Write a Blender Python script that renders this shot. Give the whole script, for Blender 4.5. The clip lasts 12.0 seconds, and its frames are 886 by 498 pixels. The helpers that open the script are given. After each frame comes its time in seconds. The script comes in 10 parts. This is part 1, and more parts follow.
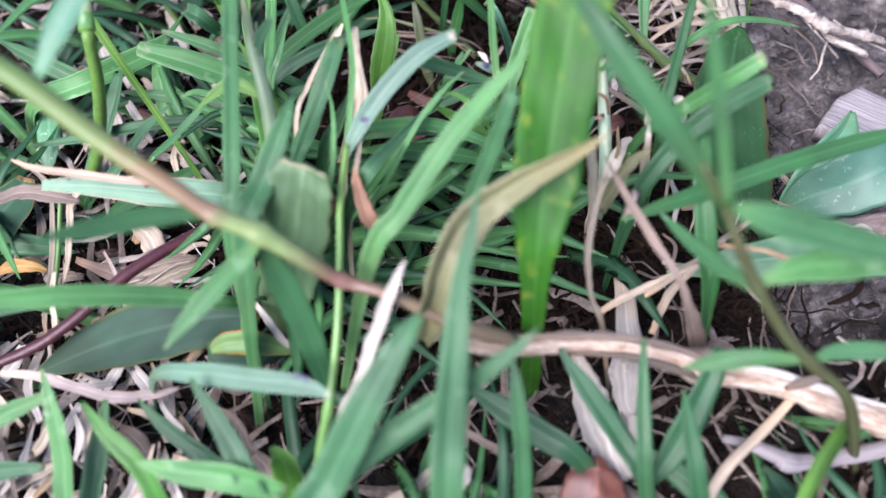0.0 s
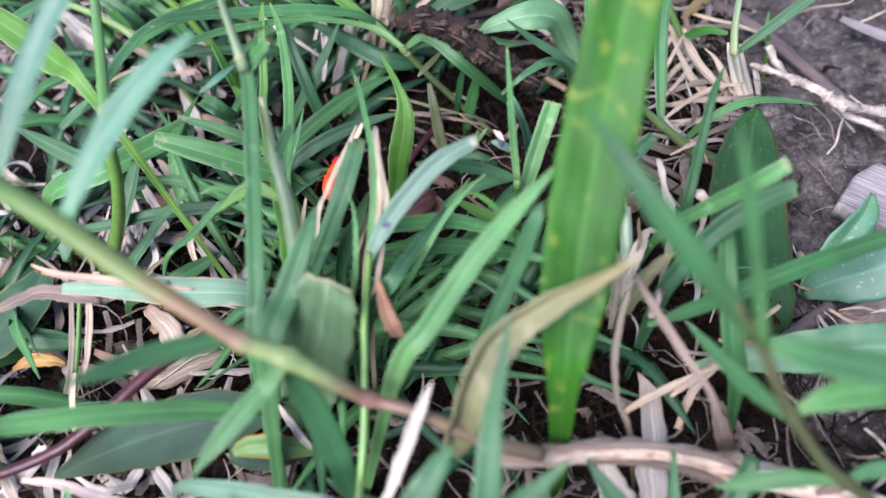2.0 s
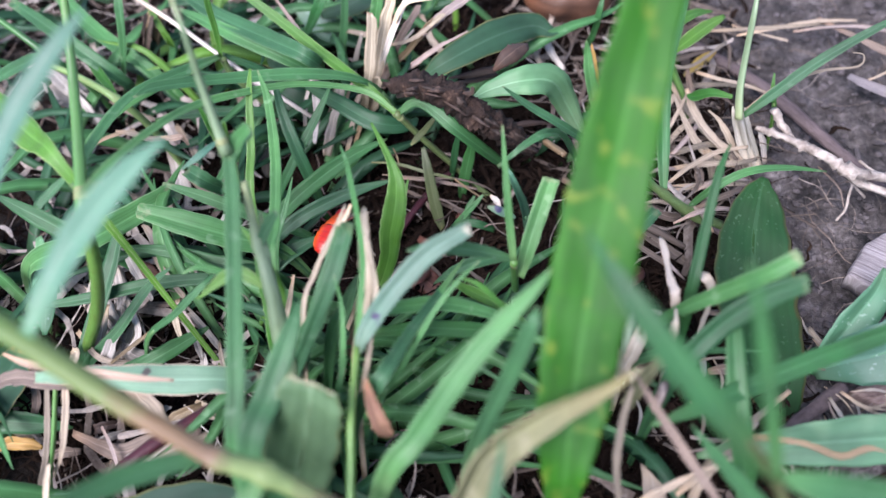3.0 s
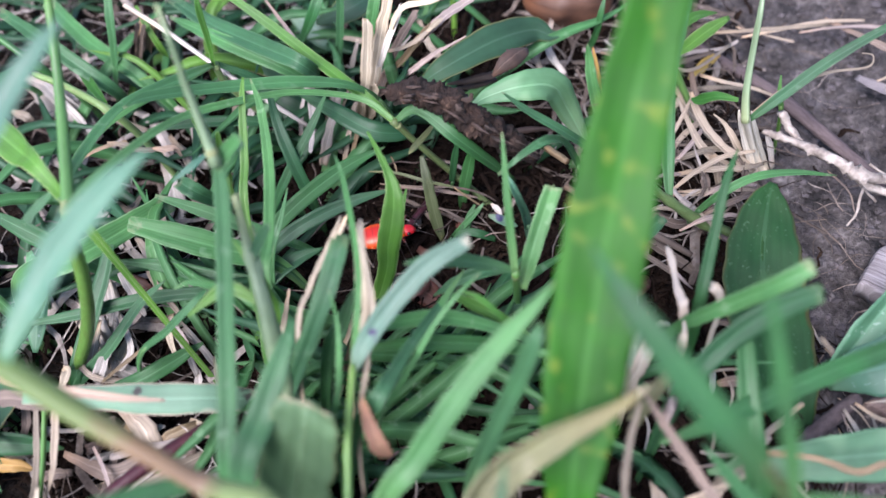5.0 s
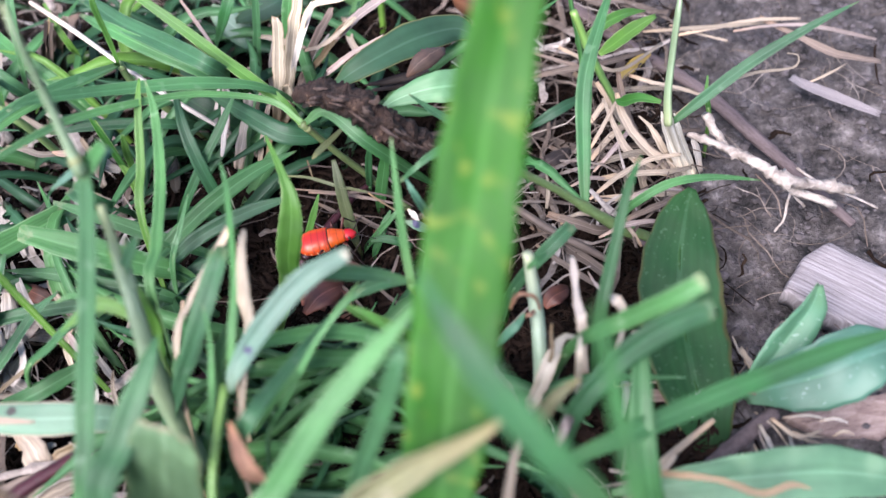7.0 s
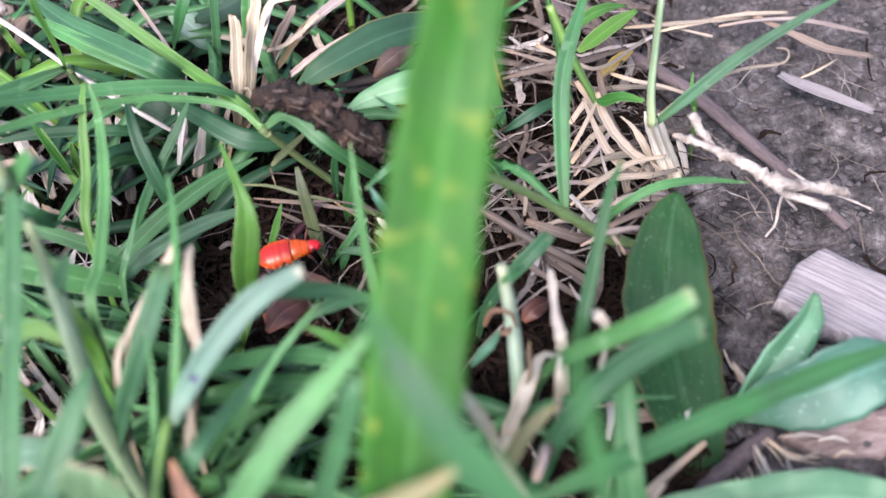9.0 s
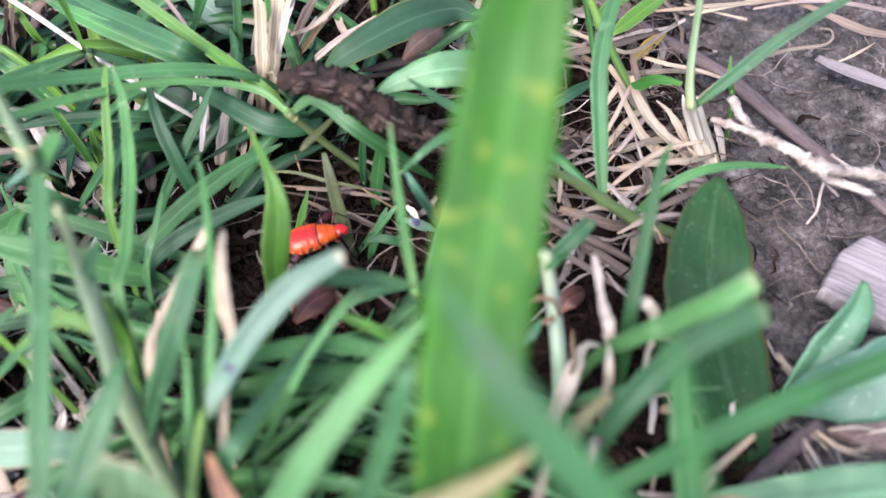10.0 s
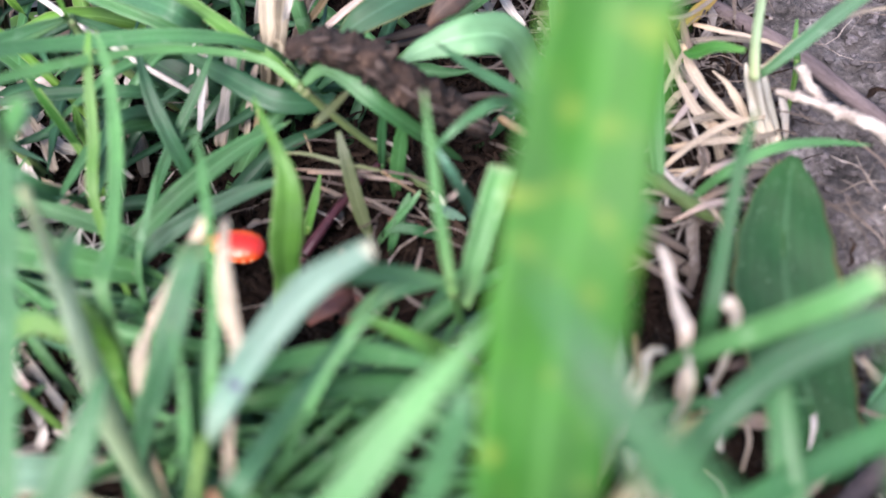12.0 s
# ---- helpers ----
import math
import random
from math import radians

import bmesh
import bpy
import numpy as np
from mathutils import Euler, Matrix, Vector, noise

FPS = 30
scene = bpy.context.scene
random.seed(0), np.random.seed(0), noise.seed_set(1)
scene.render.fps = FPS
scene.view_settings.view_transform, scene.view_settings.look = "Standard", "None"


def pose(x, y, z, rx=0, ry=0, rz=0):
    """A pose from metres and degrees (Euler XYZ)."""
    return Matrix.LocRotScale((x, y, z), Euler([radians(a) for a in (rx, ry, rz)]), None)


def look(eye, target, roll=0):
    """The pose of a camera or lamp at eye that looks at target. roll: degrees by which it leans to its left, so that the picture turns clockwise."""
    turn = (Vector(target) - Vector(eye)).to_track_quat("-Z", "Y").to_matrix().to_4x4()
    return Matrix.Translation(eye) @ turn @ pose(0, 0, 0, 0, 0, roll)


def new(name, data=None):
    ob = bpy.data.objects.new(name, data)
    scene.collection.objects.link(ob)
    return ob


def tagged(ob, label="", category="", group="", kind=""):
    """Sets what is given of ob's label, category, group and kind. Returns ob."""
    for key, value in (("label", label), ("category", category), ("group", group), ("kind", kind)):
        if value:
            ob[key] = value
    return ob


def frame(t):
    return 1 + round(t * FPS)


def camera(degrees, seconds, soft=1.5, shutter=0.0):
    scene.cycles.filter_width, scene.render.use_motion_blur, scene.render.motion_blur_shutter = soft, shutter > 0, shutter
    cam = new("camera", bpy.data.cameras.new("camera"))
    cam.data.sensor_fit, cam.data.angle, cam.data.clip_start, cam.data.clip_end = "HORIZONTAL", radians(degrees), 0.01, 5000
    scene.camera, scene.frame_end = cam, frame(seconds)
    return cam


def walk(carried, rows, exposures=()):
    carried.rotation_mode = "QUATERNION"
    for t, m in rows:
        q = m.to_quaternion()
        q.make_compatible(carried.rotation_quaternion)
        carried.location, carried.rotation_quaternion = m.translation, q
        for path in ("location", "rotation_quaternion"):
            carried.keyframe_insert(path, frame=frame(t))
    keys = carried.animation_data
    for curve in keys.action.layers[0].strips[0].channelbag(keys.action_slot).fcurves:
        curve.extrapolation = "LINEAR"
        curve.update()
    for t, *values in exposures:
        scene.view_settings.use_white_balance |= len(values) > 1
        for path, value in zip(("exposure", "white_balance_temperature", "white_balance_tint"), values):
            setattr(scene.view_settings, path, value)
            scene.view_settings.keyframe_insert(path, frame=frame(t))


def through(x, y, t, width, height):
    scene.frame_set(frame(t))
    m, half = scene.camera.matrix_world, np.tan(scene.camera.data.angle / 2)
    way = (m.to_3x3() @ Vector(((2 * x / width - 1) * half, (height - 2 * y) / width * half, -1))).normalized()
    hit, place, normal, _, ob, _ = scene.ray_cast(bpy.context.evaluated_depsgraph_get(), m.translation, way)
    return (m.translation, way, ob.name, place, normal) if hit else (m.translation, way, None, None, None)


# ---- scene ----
cam = camera(56.0, 12.0)
cam.data.dof.use_dof = True
cam.data.dof.focus_distance = 0.115
cam.data.dof.aperture_fstop = 16.0
PATH = [
    (0, (0.01289, -0.09016, 0.09919), (-0.00004, 0.01385, -0.07115), -7.15),
    (0.5, (0.01343, -0.09265, 0.09812), (-0.00112, 0.01112, -0.07224), -8.00),
    (1, (0.01151, -0.09245, 0.09870), (-0.00516, 0.01277, -0.07057), -8.81),
    (1.5, (0.01244, -0.09199, 0.09764), (-0.00220, 0.01355, -0.07162), -7.57),
    (2, (0.01081, -0.08160, 0.10403), (-0.00262, 0.02564, -0.06425), -7.94),
    (2.5, (0.01054, -0.07553, 0.10701), (-0.00422, 0.03469, -0.05923), -8.60),
    (2.7, (0.01177, -0.07403, 0.10591), (-0.00190, 0.03624, -0.06038), -7.86),
    (4.5, (0.01187, -0.07006, 0.10232), (-0.00283, 0.04116, -0.06325), -8.95),
    (5, (0.01212, -0.07006, 0.10220), (-0.00241, 0.04135, -0.06326), -8.86),
    (5.5, (0.01328, -0.07003, 0.10121), (-0.00094, 0.04087, -0.06462), -8.73),
    (6, (0.01509, -0.06943, 0.09990), (0.00154, 0.04075, -0.06646), -8.42),
    (6.5, (0.01881, -0.06799, 0.09933), (0.00609, 0.04231, -0.06702), -8.13),
    (7, (0.02243, -0.06625, 0.09860), (0.01007, 0.04426, -0.06765), -8.14),
    (7.2, (0.02418, -0.06521, 0.09780), (0.01268, 0.04573, -0.06821), -7.94),
    (9, (0.02412, -0.06162, 0.09319), (0.01467, 0.04953, -0.07281), -7.68),
    (9.5, (0.02177, -0.06152, 0.09209), (0.01254, 0.04951, -0.07401), -7.73),
    (10, (0.02021, -0.06065, 0.09029), (0.01028, 0.04983, -0.07612), -8.00),
    (10.5, (0.01995, -0.06024, 0.08816), (0.00977, 0.05032, -0.07819), -8.20),
    (11, (0.01968, -0.05845, 0.08558), (0.00976, 0.05039, -0.08192), -8.02),
    (11.5, (0.01887, -0.05633, 0.08407), (0.00923, 0.05266, -0.08335), -7.92),
    (12, (0.01625, -0.05392, 0.08051), (0.00614, 0.05473, -0.08710), -8.41),
]
walk(cam, [(t, look(eye, target, roll)) for t, eye, target, roll in PATH],
     [(0.0, 1.38, 6270, 21), (1.5, 1.34, 6270, 21), (2.5, 1.22, 6240, 20.5), (5.0, 1.22, 6240, 20.5), (7.0, 1.47, 6400, 20.5), (9.5, 1.52, 6520, 20), (11.0, 1.62, 6580, 20), (12.0, 1.72, 6620, 20.5)])

# ---- light: open shade under a bright sky ----
world = bpy.data.worlds.new("sky")
scene.world = world
world.use_nodes = True
wn = world.node_tree
sky = wn.nodes.new("ShaderNodeTexSky")
sky.sky_type = "NISHITA"
sky.sun_disc = False
sky.sun_elevation, sky.sun_rotation = radians(54), radians(-146)
wn.links.new(sky.outputs[0], wn.nodes["Background"].inputs[0])
wn.nodes["Background"].inputs[1].default_value = 0.13
sun = new("sun", bpy.data.lights.new("sun", "SUN"))
sun.data.energy, sun.data.angle, sun.data.color = 4.0, radians(40), (1.0, 0.98, 0.97)
sun.matrix_world = look((-0.12, -0.18, 0.3), (0, 0, 0))


# ---- materials ----
def material(name):
    m = bpy.data.materials.new(name)
    m.use_nodes = True
    return m, m.node_tree.nodes, m.node_tree.links, m.node_tree.nodes["Principled BSDF"]


def ramp(nodes, links, source, *stops):
    r = nodes.new("ShaderNodeValToRGB")
    while len(r.color_ramp.elements) < len(stops):
        r.color_ramp.elements.new(0.5)
    for e, (p, c) in zip(r.color_ramp.elements, stops):
        e.position, e.color = p, (*c, 1) if len(c) == 3 else c
    links.new(source, r.inputs[0])
    return r.outputs[0]


def noise_at(nodes, links, vector, scale, detail=4, rough=0.6):
    n = nodes.new("ShaderNodeTexNoise")
    n.inputs["Scale"].default_value, n.inputs["Detail"].default_value, n.inputs["Roughness"].default_value = scale, detail, rough
    links.new(vector, n.inputs["Vector"])
    return n.outputs["Fac"]


def mixed(nodes, links, fac, a, b, how="MIX"):
    m = nodes.new("ShaderNodeMix")
    m.data_type, m.blend_type = "RGBA", how
    for socket, value in ((m.inputs[0], fac), (m.inputs[6], a), (m.inputs[7], b)):
        if isinstance(value, (int, float)):
            socket.default_value = value
        elif isinstance(value, tuple):
            socket.default_value = (*value, 1)
        else:
            links.new(value, socket)
    return m.outputs[2]


def maths(nodes, links, how, a, b=0.0):
    m = nodes.new("ShaderNodeMath")
    m.operation = how
    for socket, value in zip(m.inputs, (a, b)):
        if isinstance(value, (int, float)):
            socket.default_value = value
        else:
            links.new(value, socket)
    return m.outputs[0]


def leaf_material(name, low, high, edge=None, tipped=None, flecks=None, spots=None, veins=9.0, rough=0.48, through=0.3, vary=0.28, ribbed=0.07, spot_scale=420, fleck_scale=190, gloss=0.5):
    """A leaf: veins along it, mottling at two scales, a margin, a withered tip, flecks and spots; light comes through it."""
    m, n, l, p = material(name)
    uv = n.new("ShaderNodeUVMap").outputs[0]
    part_uv = n.new("ShaderNodeSeparateXYZ")
    l.new(uv, part_uv.inputs[0])
    across, along = part_uv.outputs[0], part_uv.outputs[1]
    place = n.new("ShaderNodeNewGeometry").outputs["Position"]
    chance = n.new("ShaderNodeObjectInfo").outputs["Random"]
    fine = noise_at(n, l, place, 900, 5)
    broad = noise_at(n, l, place, 130, 3)
    colour = ramp(n, l, broad, (0.3, low), (0.7, high))
    strands = n.new("ShaderNodeMapping")
    strands.inputs["Scale"].default_value = (veins * 3.2, 2.2, 1)
    l.new(uv, strands.inputs[0])
    vein = noise_at(n, l, strands.outputs[0], 1.0, 3, 0.55)
    colour = mixed(n, l, maths(n, l, "MULTIPLY", vein, ribbed * 8), colour, tuple(0.5 * c for c in low))
    colour = mixed(n, l, maths(n, l, "MULTIPLY", fine, 0.2), colour, tuple(min(1, 1.4 * c + 0.01) for c in high))
    base = ramp(n, l, maths(n, l, "ADD", along, maths(n, l, "MULTIPLY", maths(n, l, "SUBTRACT", broad, 0.5), 0.3)), (0.0, (0.4, 0.4, 0.4)), (0.3, (0, 0, 0)))
    colour = mixed(n, l, base, colour, (1.5 * high[0], 1.15 * high[1], 0.8 * high[2]))
    lines = maths(n, l, "SINE", maths(n, l, "MULTIPLY", across, 6.283 * veins))
    lines = maths(n, l, "MULTIPLY", maths(n, l, "ADD", lines, 1.0), maths(n, l, "MULTIPLY", vein, ribbed * 3.0))
    colour = mixed(n, l, lines, colour, tuple(0.45 * c for c in low))
    rib = maths(n, l, "LESS_THAN", maths(n, l, "ABSOLUTE", maths(n, l, "SUBTRACT", across, 0.5)), 0.035)
    colour = mixed(n, l, maths(n, l, "MULTIPLY", rib, 0.28), colour, tuple(min(1, 1.5 * c + 0.03) for c in high))
    if spots:
        pits = noise_at(n, l, place, spot_scale, 2, 0.4)
        colour = mixed(n, l, ramp(n, l, pits, (0.66, (0, 0, 0)), (0.7, (1, 1, 1))), colour, spots)
    if flecks:
        pale = noise_at(n, l, place, fleck_scale, 1, 0.3)
        colour = mixed(n, l, ramp(n, l, pale, (0.6, (0, 0, 0)), (0.74, (0.8, 0.8, 0.8))), colour, flecks)
    if edge:
        rim = maths(n, l, "ABSOLUTE", maths(n, l, "SUBTRACT", across, 0.5))
        rim = maths(n, l, "ADD", rim, maths(n, l, "MULTIPLY", maths(n, l, "SUBTRACT", broad, 0.5), 0.12))
        colour = mixed(n, l, ramp(n, l, rim, (0.455, (0, 0, 0)), (0.49, (1, 1, 1))), colour, edge)
    if tipped:
        end = maths(n, l, "ADD", along, maths(n, l, "MULTIPLY", maths(n, l, "SUBTRACT", fine, 0.5), 0.25))
        colour = mixed(n, l, ramp(n, l, end, (0.95, (0, 0, 0)), (1.0, (1, 1, 1))), colour, tipped)
    hsv = n.new("ShaderNodeHueSaturation")
    l.new(colour, hsv.inputs["Color"])
    l.new(maths(n, l, "ADD", maths(n, l, "MULTIPLY", chance, 2 * vary), 1.0 - vary), hsv.inputs["Value"])
    withered = through < 0.2 and low[0] > 0.6 * low[1]
    l.new(maths(n, l, "SUBTRACT", 0.503 if withered else 0.515, maths(n, l, "MULTIPLY", chance, 0.006 if withered else 0.045)), hsv.inputs["Hue"])
    l.new(maths(n, l, "ADD", maths(n, l, "MULTIPLY", broad, 0.4), 0.8), hsv.inputs["Saturation"])
    colour = hsv.outputs[0]
    l.new(colour, p.inputs["Base Color"])
    p.inputs["Roughness"].default_value = rough
    p.inputs["Specular IOR Level"].default_value = gloss
    bump = n.new("ShaderNodeBump")
    bump.inputs["Strength"].default_value, bump.inputs["Distance"].default_value = 0.35, 0.00012
    l.new(maths(n, l, "ADD", maths(n, l, "ADD", vein, lines), fine), bump.inputs["Height"])
    l.new(bump.outputs[0], p.inputs["Normal"])
    glow = n.new("ShaderNodeBsdfTranslucent")
    l.new(colour if withered else mixed(n, l, 0.35, colour, (0.2, 0.5, 0.09), "MIX"), glow.inputs[0])
    join = n.new("ShaderNodeMixShader")
    join.inputs[0].default_value = through
    l.new(p.outputs[0], join.inputs[1])
    l.new(glow.outputs[0], join.inputs[2])
    l.new(join.outputs[0], n["Material Output"].inputs[0])
    return m


def rough_material(name, *stops, scale=160.0, rough=0.8, relief=0.0006, fine_scale=900.0, stretch=None, vary=0.2, speck=None, gloss=0.3):
    """Soil, bark, stem or straw: colour by noise at two scales, with relief."""
    m, n, l, p = material(name)
    if stretch:
        uv = n.new("ShaderNodeUVMap").outputs[0]
        mapping = n.new("ShaderNodeMapping")
        mapping.inputs["Scale"].default_value = stretch
        l.new(uv, mapping.inputs[0])
        place = mapping.outputs[0]
    else:
        place = n.new("ShaderNodeNewGeometry").outputs["Position"]
    broad = noise_at(n, l, place, scale, 5, 0.65)
    fine = noise_at(n, l, place, fine_scale, 4, 0.7)
    both = maths(n, l, "ADD", maths(n, l, "MULTIPLY", broad, 0.65), maths(n, l, "MULTIPLY", fine, 0.35))
    colour = ramp(n, l, both, *stops)
    if speck:
        colour = mixed(n, l, ramp(n, l, fine, (0.64, (0, 0, 0)), (0.7, (1, 1, 1))), colour, speck)
    geo = n.new("ShaderNodeNewGeometry")
    chance = maths(n, l, "ADD", n.new("ShaderNodeObjectInfo").outputs["Random"], geo.outputs["Random Per Island"])
    hsv = n.new("ShaderNodeHueSaturation")
    l.new(colour, hsv.inputs["Color"])
    l.new(maths(n, l, "ADD", maths(n, l, "MULTIPLY", chance, vary), 1.0 - vary), hsv.inputs["Value"])
    l.new(hsv.outputs[0], p.inputs["Base Color"])
    p.inputs["Roughness"].default_value = rough
    p.inputs["Specular IOR Level"].default_value = gloss
    bump = n.new("ShaderNodeBump")
    bump.inputs["Strength"].default_value, bump.inputs["Distance"].default_value = 0.8, relief
    l.new(both, bump.inputs["Height"])
    l.new(bump.outputs[0], p.inputs["Normal"])
    return m


GRASS = leaf_material("grass_green", (0.031, 0.125, 0.046), (0.092, 0.248, 0.108), edge=(0.14, 0.28, 0.14), tipped=(0.15, 0.22, 0.11), spots=(0.1, 0.22, 0.11), vary=0.36, rough=0.46, gloss=0.34)
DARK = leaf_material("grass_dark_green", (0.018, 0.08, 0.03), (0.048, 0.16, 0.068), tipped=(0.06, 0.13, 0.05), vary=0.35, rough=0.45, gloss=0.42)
BRIGHT = leaf_material("grass_bright_green", (0.045, 0.175, 0.022), (0.092, 0.28, 0.05), edge=(0.25, 0.38, 0.16), through=0.36, vary=0.25)
SHOOT = leaf_material("shoot_green", (0.045, 0.145, 0.03), (0.1, 0.25, 0.075), veins=5, through=0.08, rough=0.4, vary=0.3)
PALESHOOT = leaf_material("pale_shoot_green", (0.12, 0.21, 0.1), (0.25, 0.34, 0.21), veins=5, through=0.1, rough=0.45)
WIDE = leaf_material("wide_blade_green", (0.017, 0.1, 0.009), (0.042, 0.18, 0.021), flecks=(0.15, 0.22, 0.035), fleck_scale=480, gloss=0.25, veins=4, through=0.35, ribbed=0.075, vary=0.0)
SPOT = leaf_material("spotted_blade", (0.085, 0.18, 0.12), (0.17, 0.29, 0.215), tipped=(0.5, 0.46, 0.36), spots=(0.06, 0.05, 0.12), vary=0.05)
SPOTGRASS = leaf_material("half_withered", (0.12, 0.24, 0.17), (0.2, 0.34, 0.25), edge=(0.5, 0.4, 0.3), flecks=(0.5, 0.42, 0.3), spots=(0.06, 0.05, 0.05))
LEAF = leaf_material("broad_leaf_green", (0.013, 0.045, 0.028), (0.036, 0.09, 0.058), edge=(0.13, 0.14, 0.06), tipped=(0.4, 0.27, 0.08), veins=4, ribbed=0.04, rough=0.6, gloss=0.25)
PALE = leaf_material("pale_blue_leaf", (0.05, 0.165, 0.097), (0.115, 0.27, 0.18), veins=2, ribbed=0.03, spots=(0.2, 0.34, 0.27), spot_scale=1500)
DULL = leaf_material("torn_leaf", (0.07, 0.16, 0.075), (0.14, 0.255, 0.14), tipped=(0.2, 0.2, 0.11), edge=(0.13, 0.17, 0.08), flecks=(0.1, 0.2, 0.1), veins=5, ribbed=0.08, through=0.4)
OVAL = leaf_material("oval_leaf_green", (0.008, 0.047, 0.013), (0.019, 0.082, 0.025), edge=(0.07, 0.07, 0.03), spots=(0.055, 0.12, 0.055), veins=8, ribbed=0.06, rough=0.65, gloss=0.25, vary=0.0, spot_scale=1900)
DRYLEAF = leaf_material("withered_leaf", (0.065, 0.07, 0.026), (0.23, 0.23, 0.115), edge=(0.3, 0.28, 0.17), veins=5, through=0.12, rough=0.7, flecks=(0.36, 0.33, 0.24))
RUSTBARK = leaf_material("bark_flake", (0.01, 0.006, 0.005), (0.065, 0.038, 0.027), veins=3, through=0.02, rough=0.8, vary=0.4)
YELLOW = leaf_material("yellowed_leaf", (0.26, 0.19, 0.04), (0.45, 0.33, 0.09), veins=3, rough=0.6)
RUST = leaf_material("rust_leaf", (0.03, 0.009, 0.012), (0.18, 0.066, 0.04), veins=3, through=0.08, rough=0.55)
RUSTHUSK = leaf_material("brown_husk", (0.045, 0.018, 0.011), (0.17, 0.082, 0.048), veins=7, through=0.04, rough=0.55, vary=0.0, ribbed=0.1)
RED = leaf_material("rusty_leaf", (0.2, 0.085, 0.055), (0.42, 0.25, 0.17), veins=3, through=0.15, rough=0.7)
STRAW = leaf_material("straw", (0.18, 0.14, 0.1), (0.42, 0.35, 0.27), veins=5, through=0.1, rough=0.65, vary=0.4, ribbed=0.09)
WHITE = leaf_material("bleached_straw", (0.3, 0.265, 0.23), (0.58, 0.535, 0.485), veins=5, through=0.1, rough=0.65, vary=0.3, ribbed=0.09)
CREAM = leaf_material("cream_straw", (0.34, 0.27, 0.18), (0.66, 0.58, 0.45), edge=(0.3, 0.22, 0.14), veins=6, through=0.12, rough=0.6, vary=0.25, ribbed=0.11)
BLEACHED = leaf_material("bleached_straw", (0.52, 0.43, 0.31), (0.82, 0.74, 0.6), edge=(0.5, 0.36, 0.22), veins=6, through=0.2, rough=0.6, vary=0.15, ribbed=0.08)
PALESTALK = leaf_material("whitish_stalk", (0.2, 0.34, 0.2), (0.5, 0.6, 0.46), veins=5, through=0.1, rough=0.45)
TAN = leaf_material("tan_straw", (0.17, 0.115, 0.06), (0.38, 0.285, 0.17), edge=(0.14, 0.09, 0.05), veins=6, through=0.1, rough=0.6, vary=0.3, ribbed=0.11)
PINKSTRAW = leaf_material("pinkish_grey_straw", (0.2, 0.15, 0.135), (0.43, 0.36, 0.33), edge=(0.2, 0.14, 0.11), veins=6, through=0.1, rough=0.6, vary=0.3, ribbed=0.11)
DARKBROWN = leaf_material("dark_dead_leaf", (0.015, 0.008, 0.006), (0.075, 0.045, 0.034), veins=6, through=0.05, rough=0.65, vary=0.4, ribbed=0.1)
LEAFGREEN = leaf_material("margined_leaf", (0.05, 0.14, 0.03), (0.1, 0.24, 0.08), edge=(0.45, 0.22, 0.04), veins=4, ribbed=0.05, rough=0.5)
BROWNSTEM = rough_material("brown_culm", (0.3, (0.035, 0.018, 0.01)), (0.5, (0.045, 0.05, 0.02)), (0.75, (0.06, 0.1, 0.035)), rough=0.65, relief=0.0001, stretch=(6, 12, 1), scale=1.0, fine_scale=6.0)
IVORY = leaf_material("ivory_sheath", (0.5, 0.45, 0.36), (0.76, 0.72, 0.63), veins=5, through=0.1, rough=0.6, vary=0.2, ribbed=0.12)
BROWN = leaf_material("brown_straw", (0.085, 0.06, 0.048), (0.225, 0.172, 0.138), veins=5, through=0.1, rough=0.7, vary=0.35, ribbed=0.09)
CULM = rough_material("culm", (0.25, (0.13, 0.11, 0.05)), (0.5, (0.12, 0.19, 0.065)), (0.75, (0.2, 0.29, 0.13)), rough=0.45, relief=0.0001, stretch=(6, 14, 1), scale=1.0, fine_scale=6.0)
OLIVE = rough_material("olive_culm", (0.25, (0.09, 0.065, 0.03)), (0.5, (0.075, 0.11, 0.04)), (0.75, (0.12, 0.175, 0.07)), rough=0.45, relief=0.0001, stretch=(6, 14, 1), scale=1.0, fine_scale=6.0)
SOFT = leaf_material("soft_leaf_green", (0.055, 0.16, 0.08), (0.14, 0.29, 0.17), flecks=(0.17, 0.3, 0.18), veins=3, ribbed=0.05, rough=0.55, fleck_scale=260)
PINK = leaf_material("pinkish_straw", (0.24, 0.16, 0.115), (0.42, 0.315, 0.235), spots=(0.04, 0.03, 0.03), spot_scale=600, veins=5, through=0.15, rough=0.65)
WITHERGREEN = leaf_material("olive_withered", (0.07, 0.09, 0.035), (0.15, 0.18, 0.075), spots=(0.02, 0.02, 0.012), spot_scale=900, veins=6, ribbed=0.08, through=0.2)
RUSTSTEM = rough_material("reddish_sheath", (0.3, (0.12, 0.06, 0.035)), (0.6, (0.2, 0.15, 0.07)), (0.75, (0.24, 0.24, 0.12)), rough=0.5, relief=0.0001, stretch=(8, 6, 1), scale=1.0, fine_scale=6.0)
DARKSTEM = rough_material("dark_sheath", (0.3, (0.07, 0.08, 0.02)), (0.5, (0.07, 0.15, 0.03)), (0.75, (0.11, 0.22, 0.05)), rough=0.4, relief=0.0001, stretch=(8, 30, 1), scale=1.0, fine_scale=6.0)
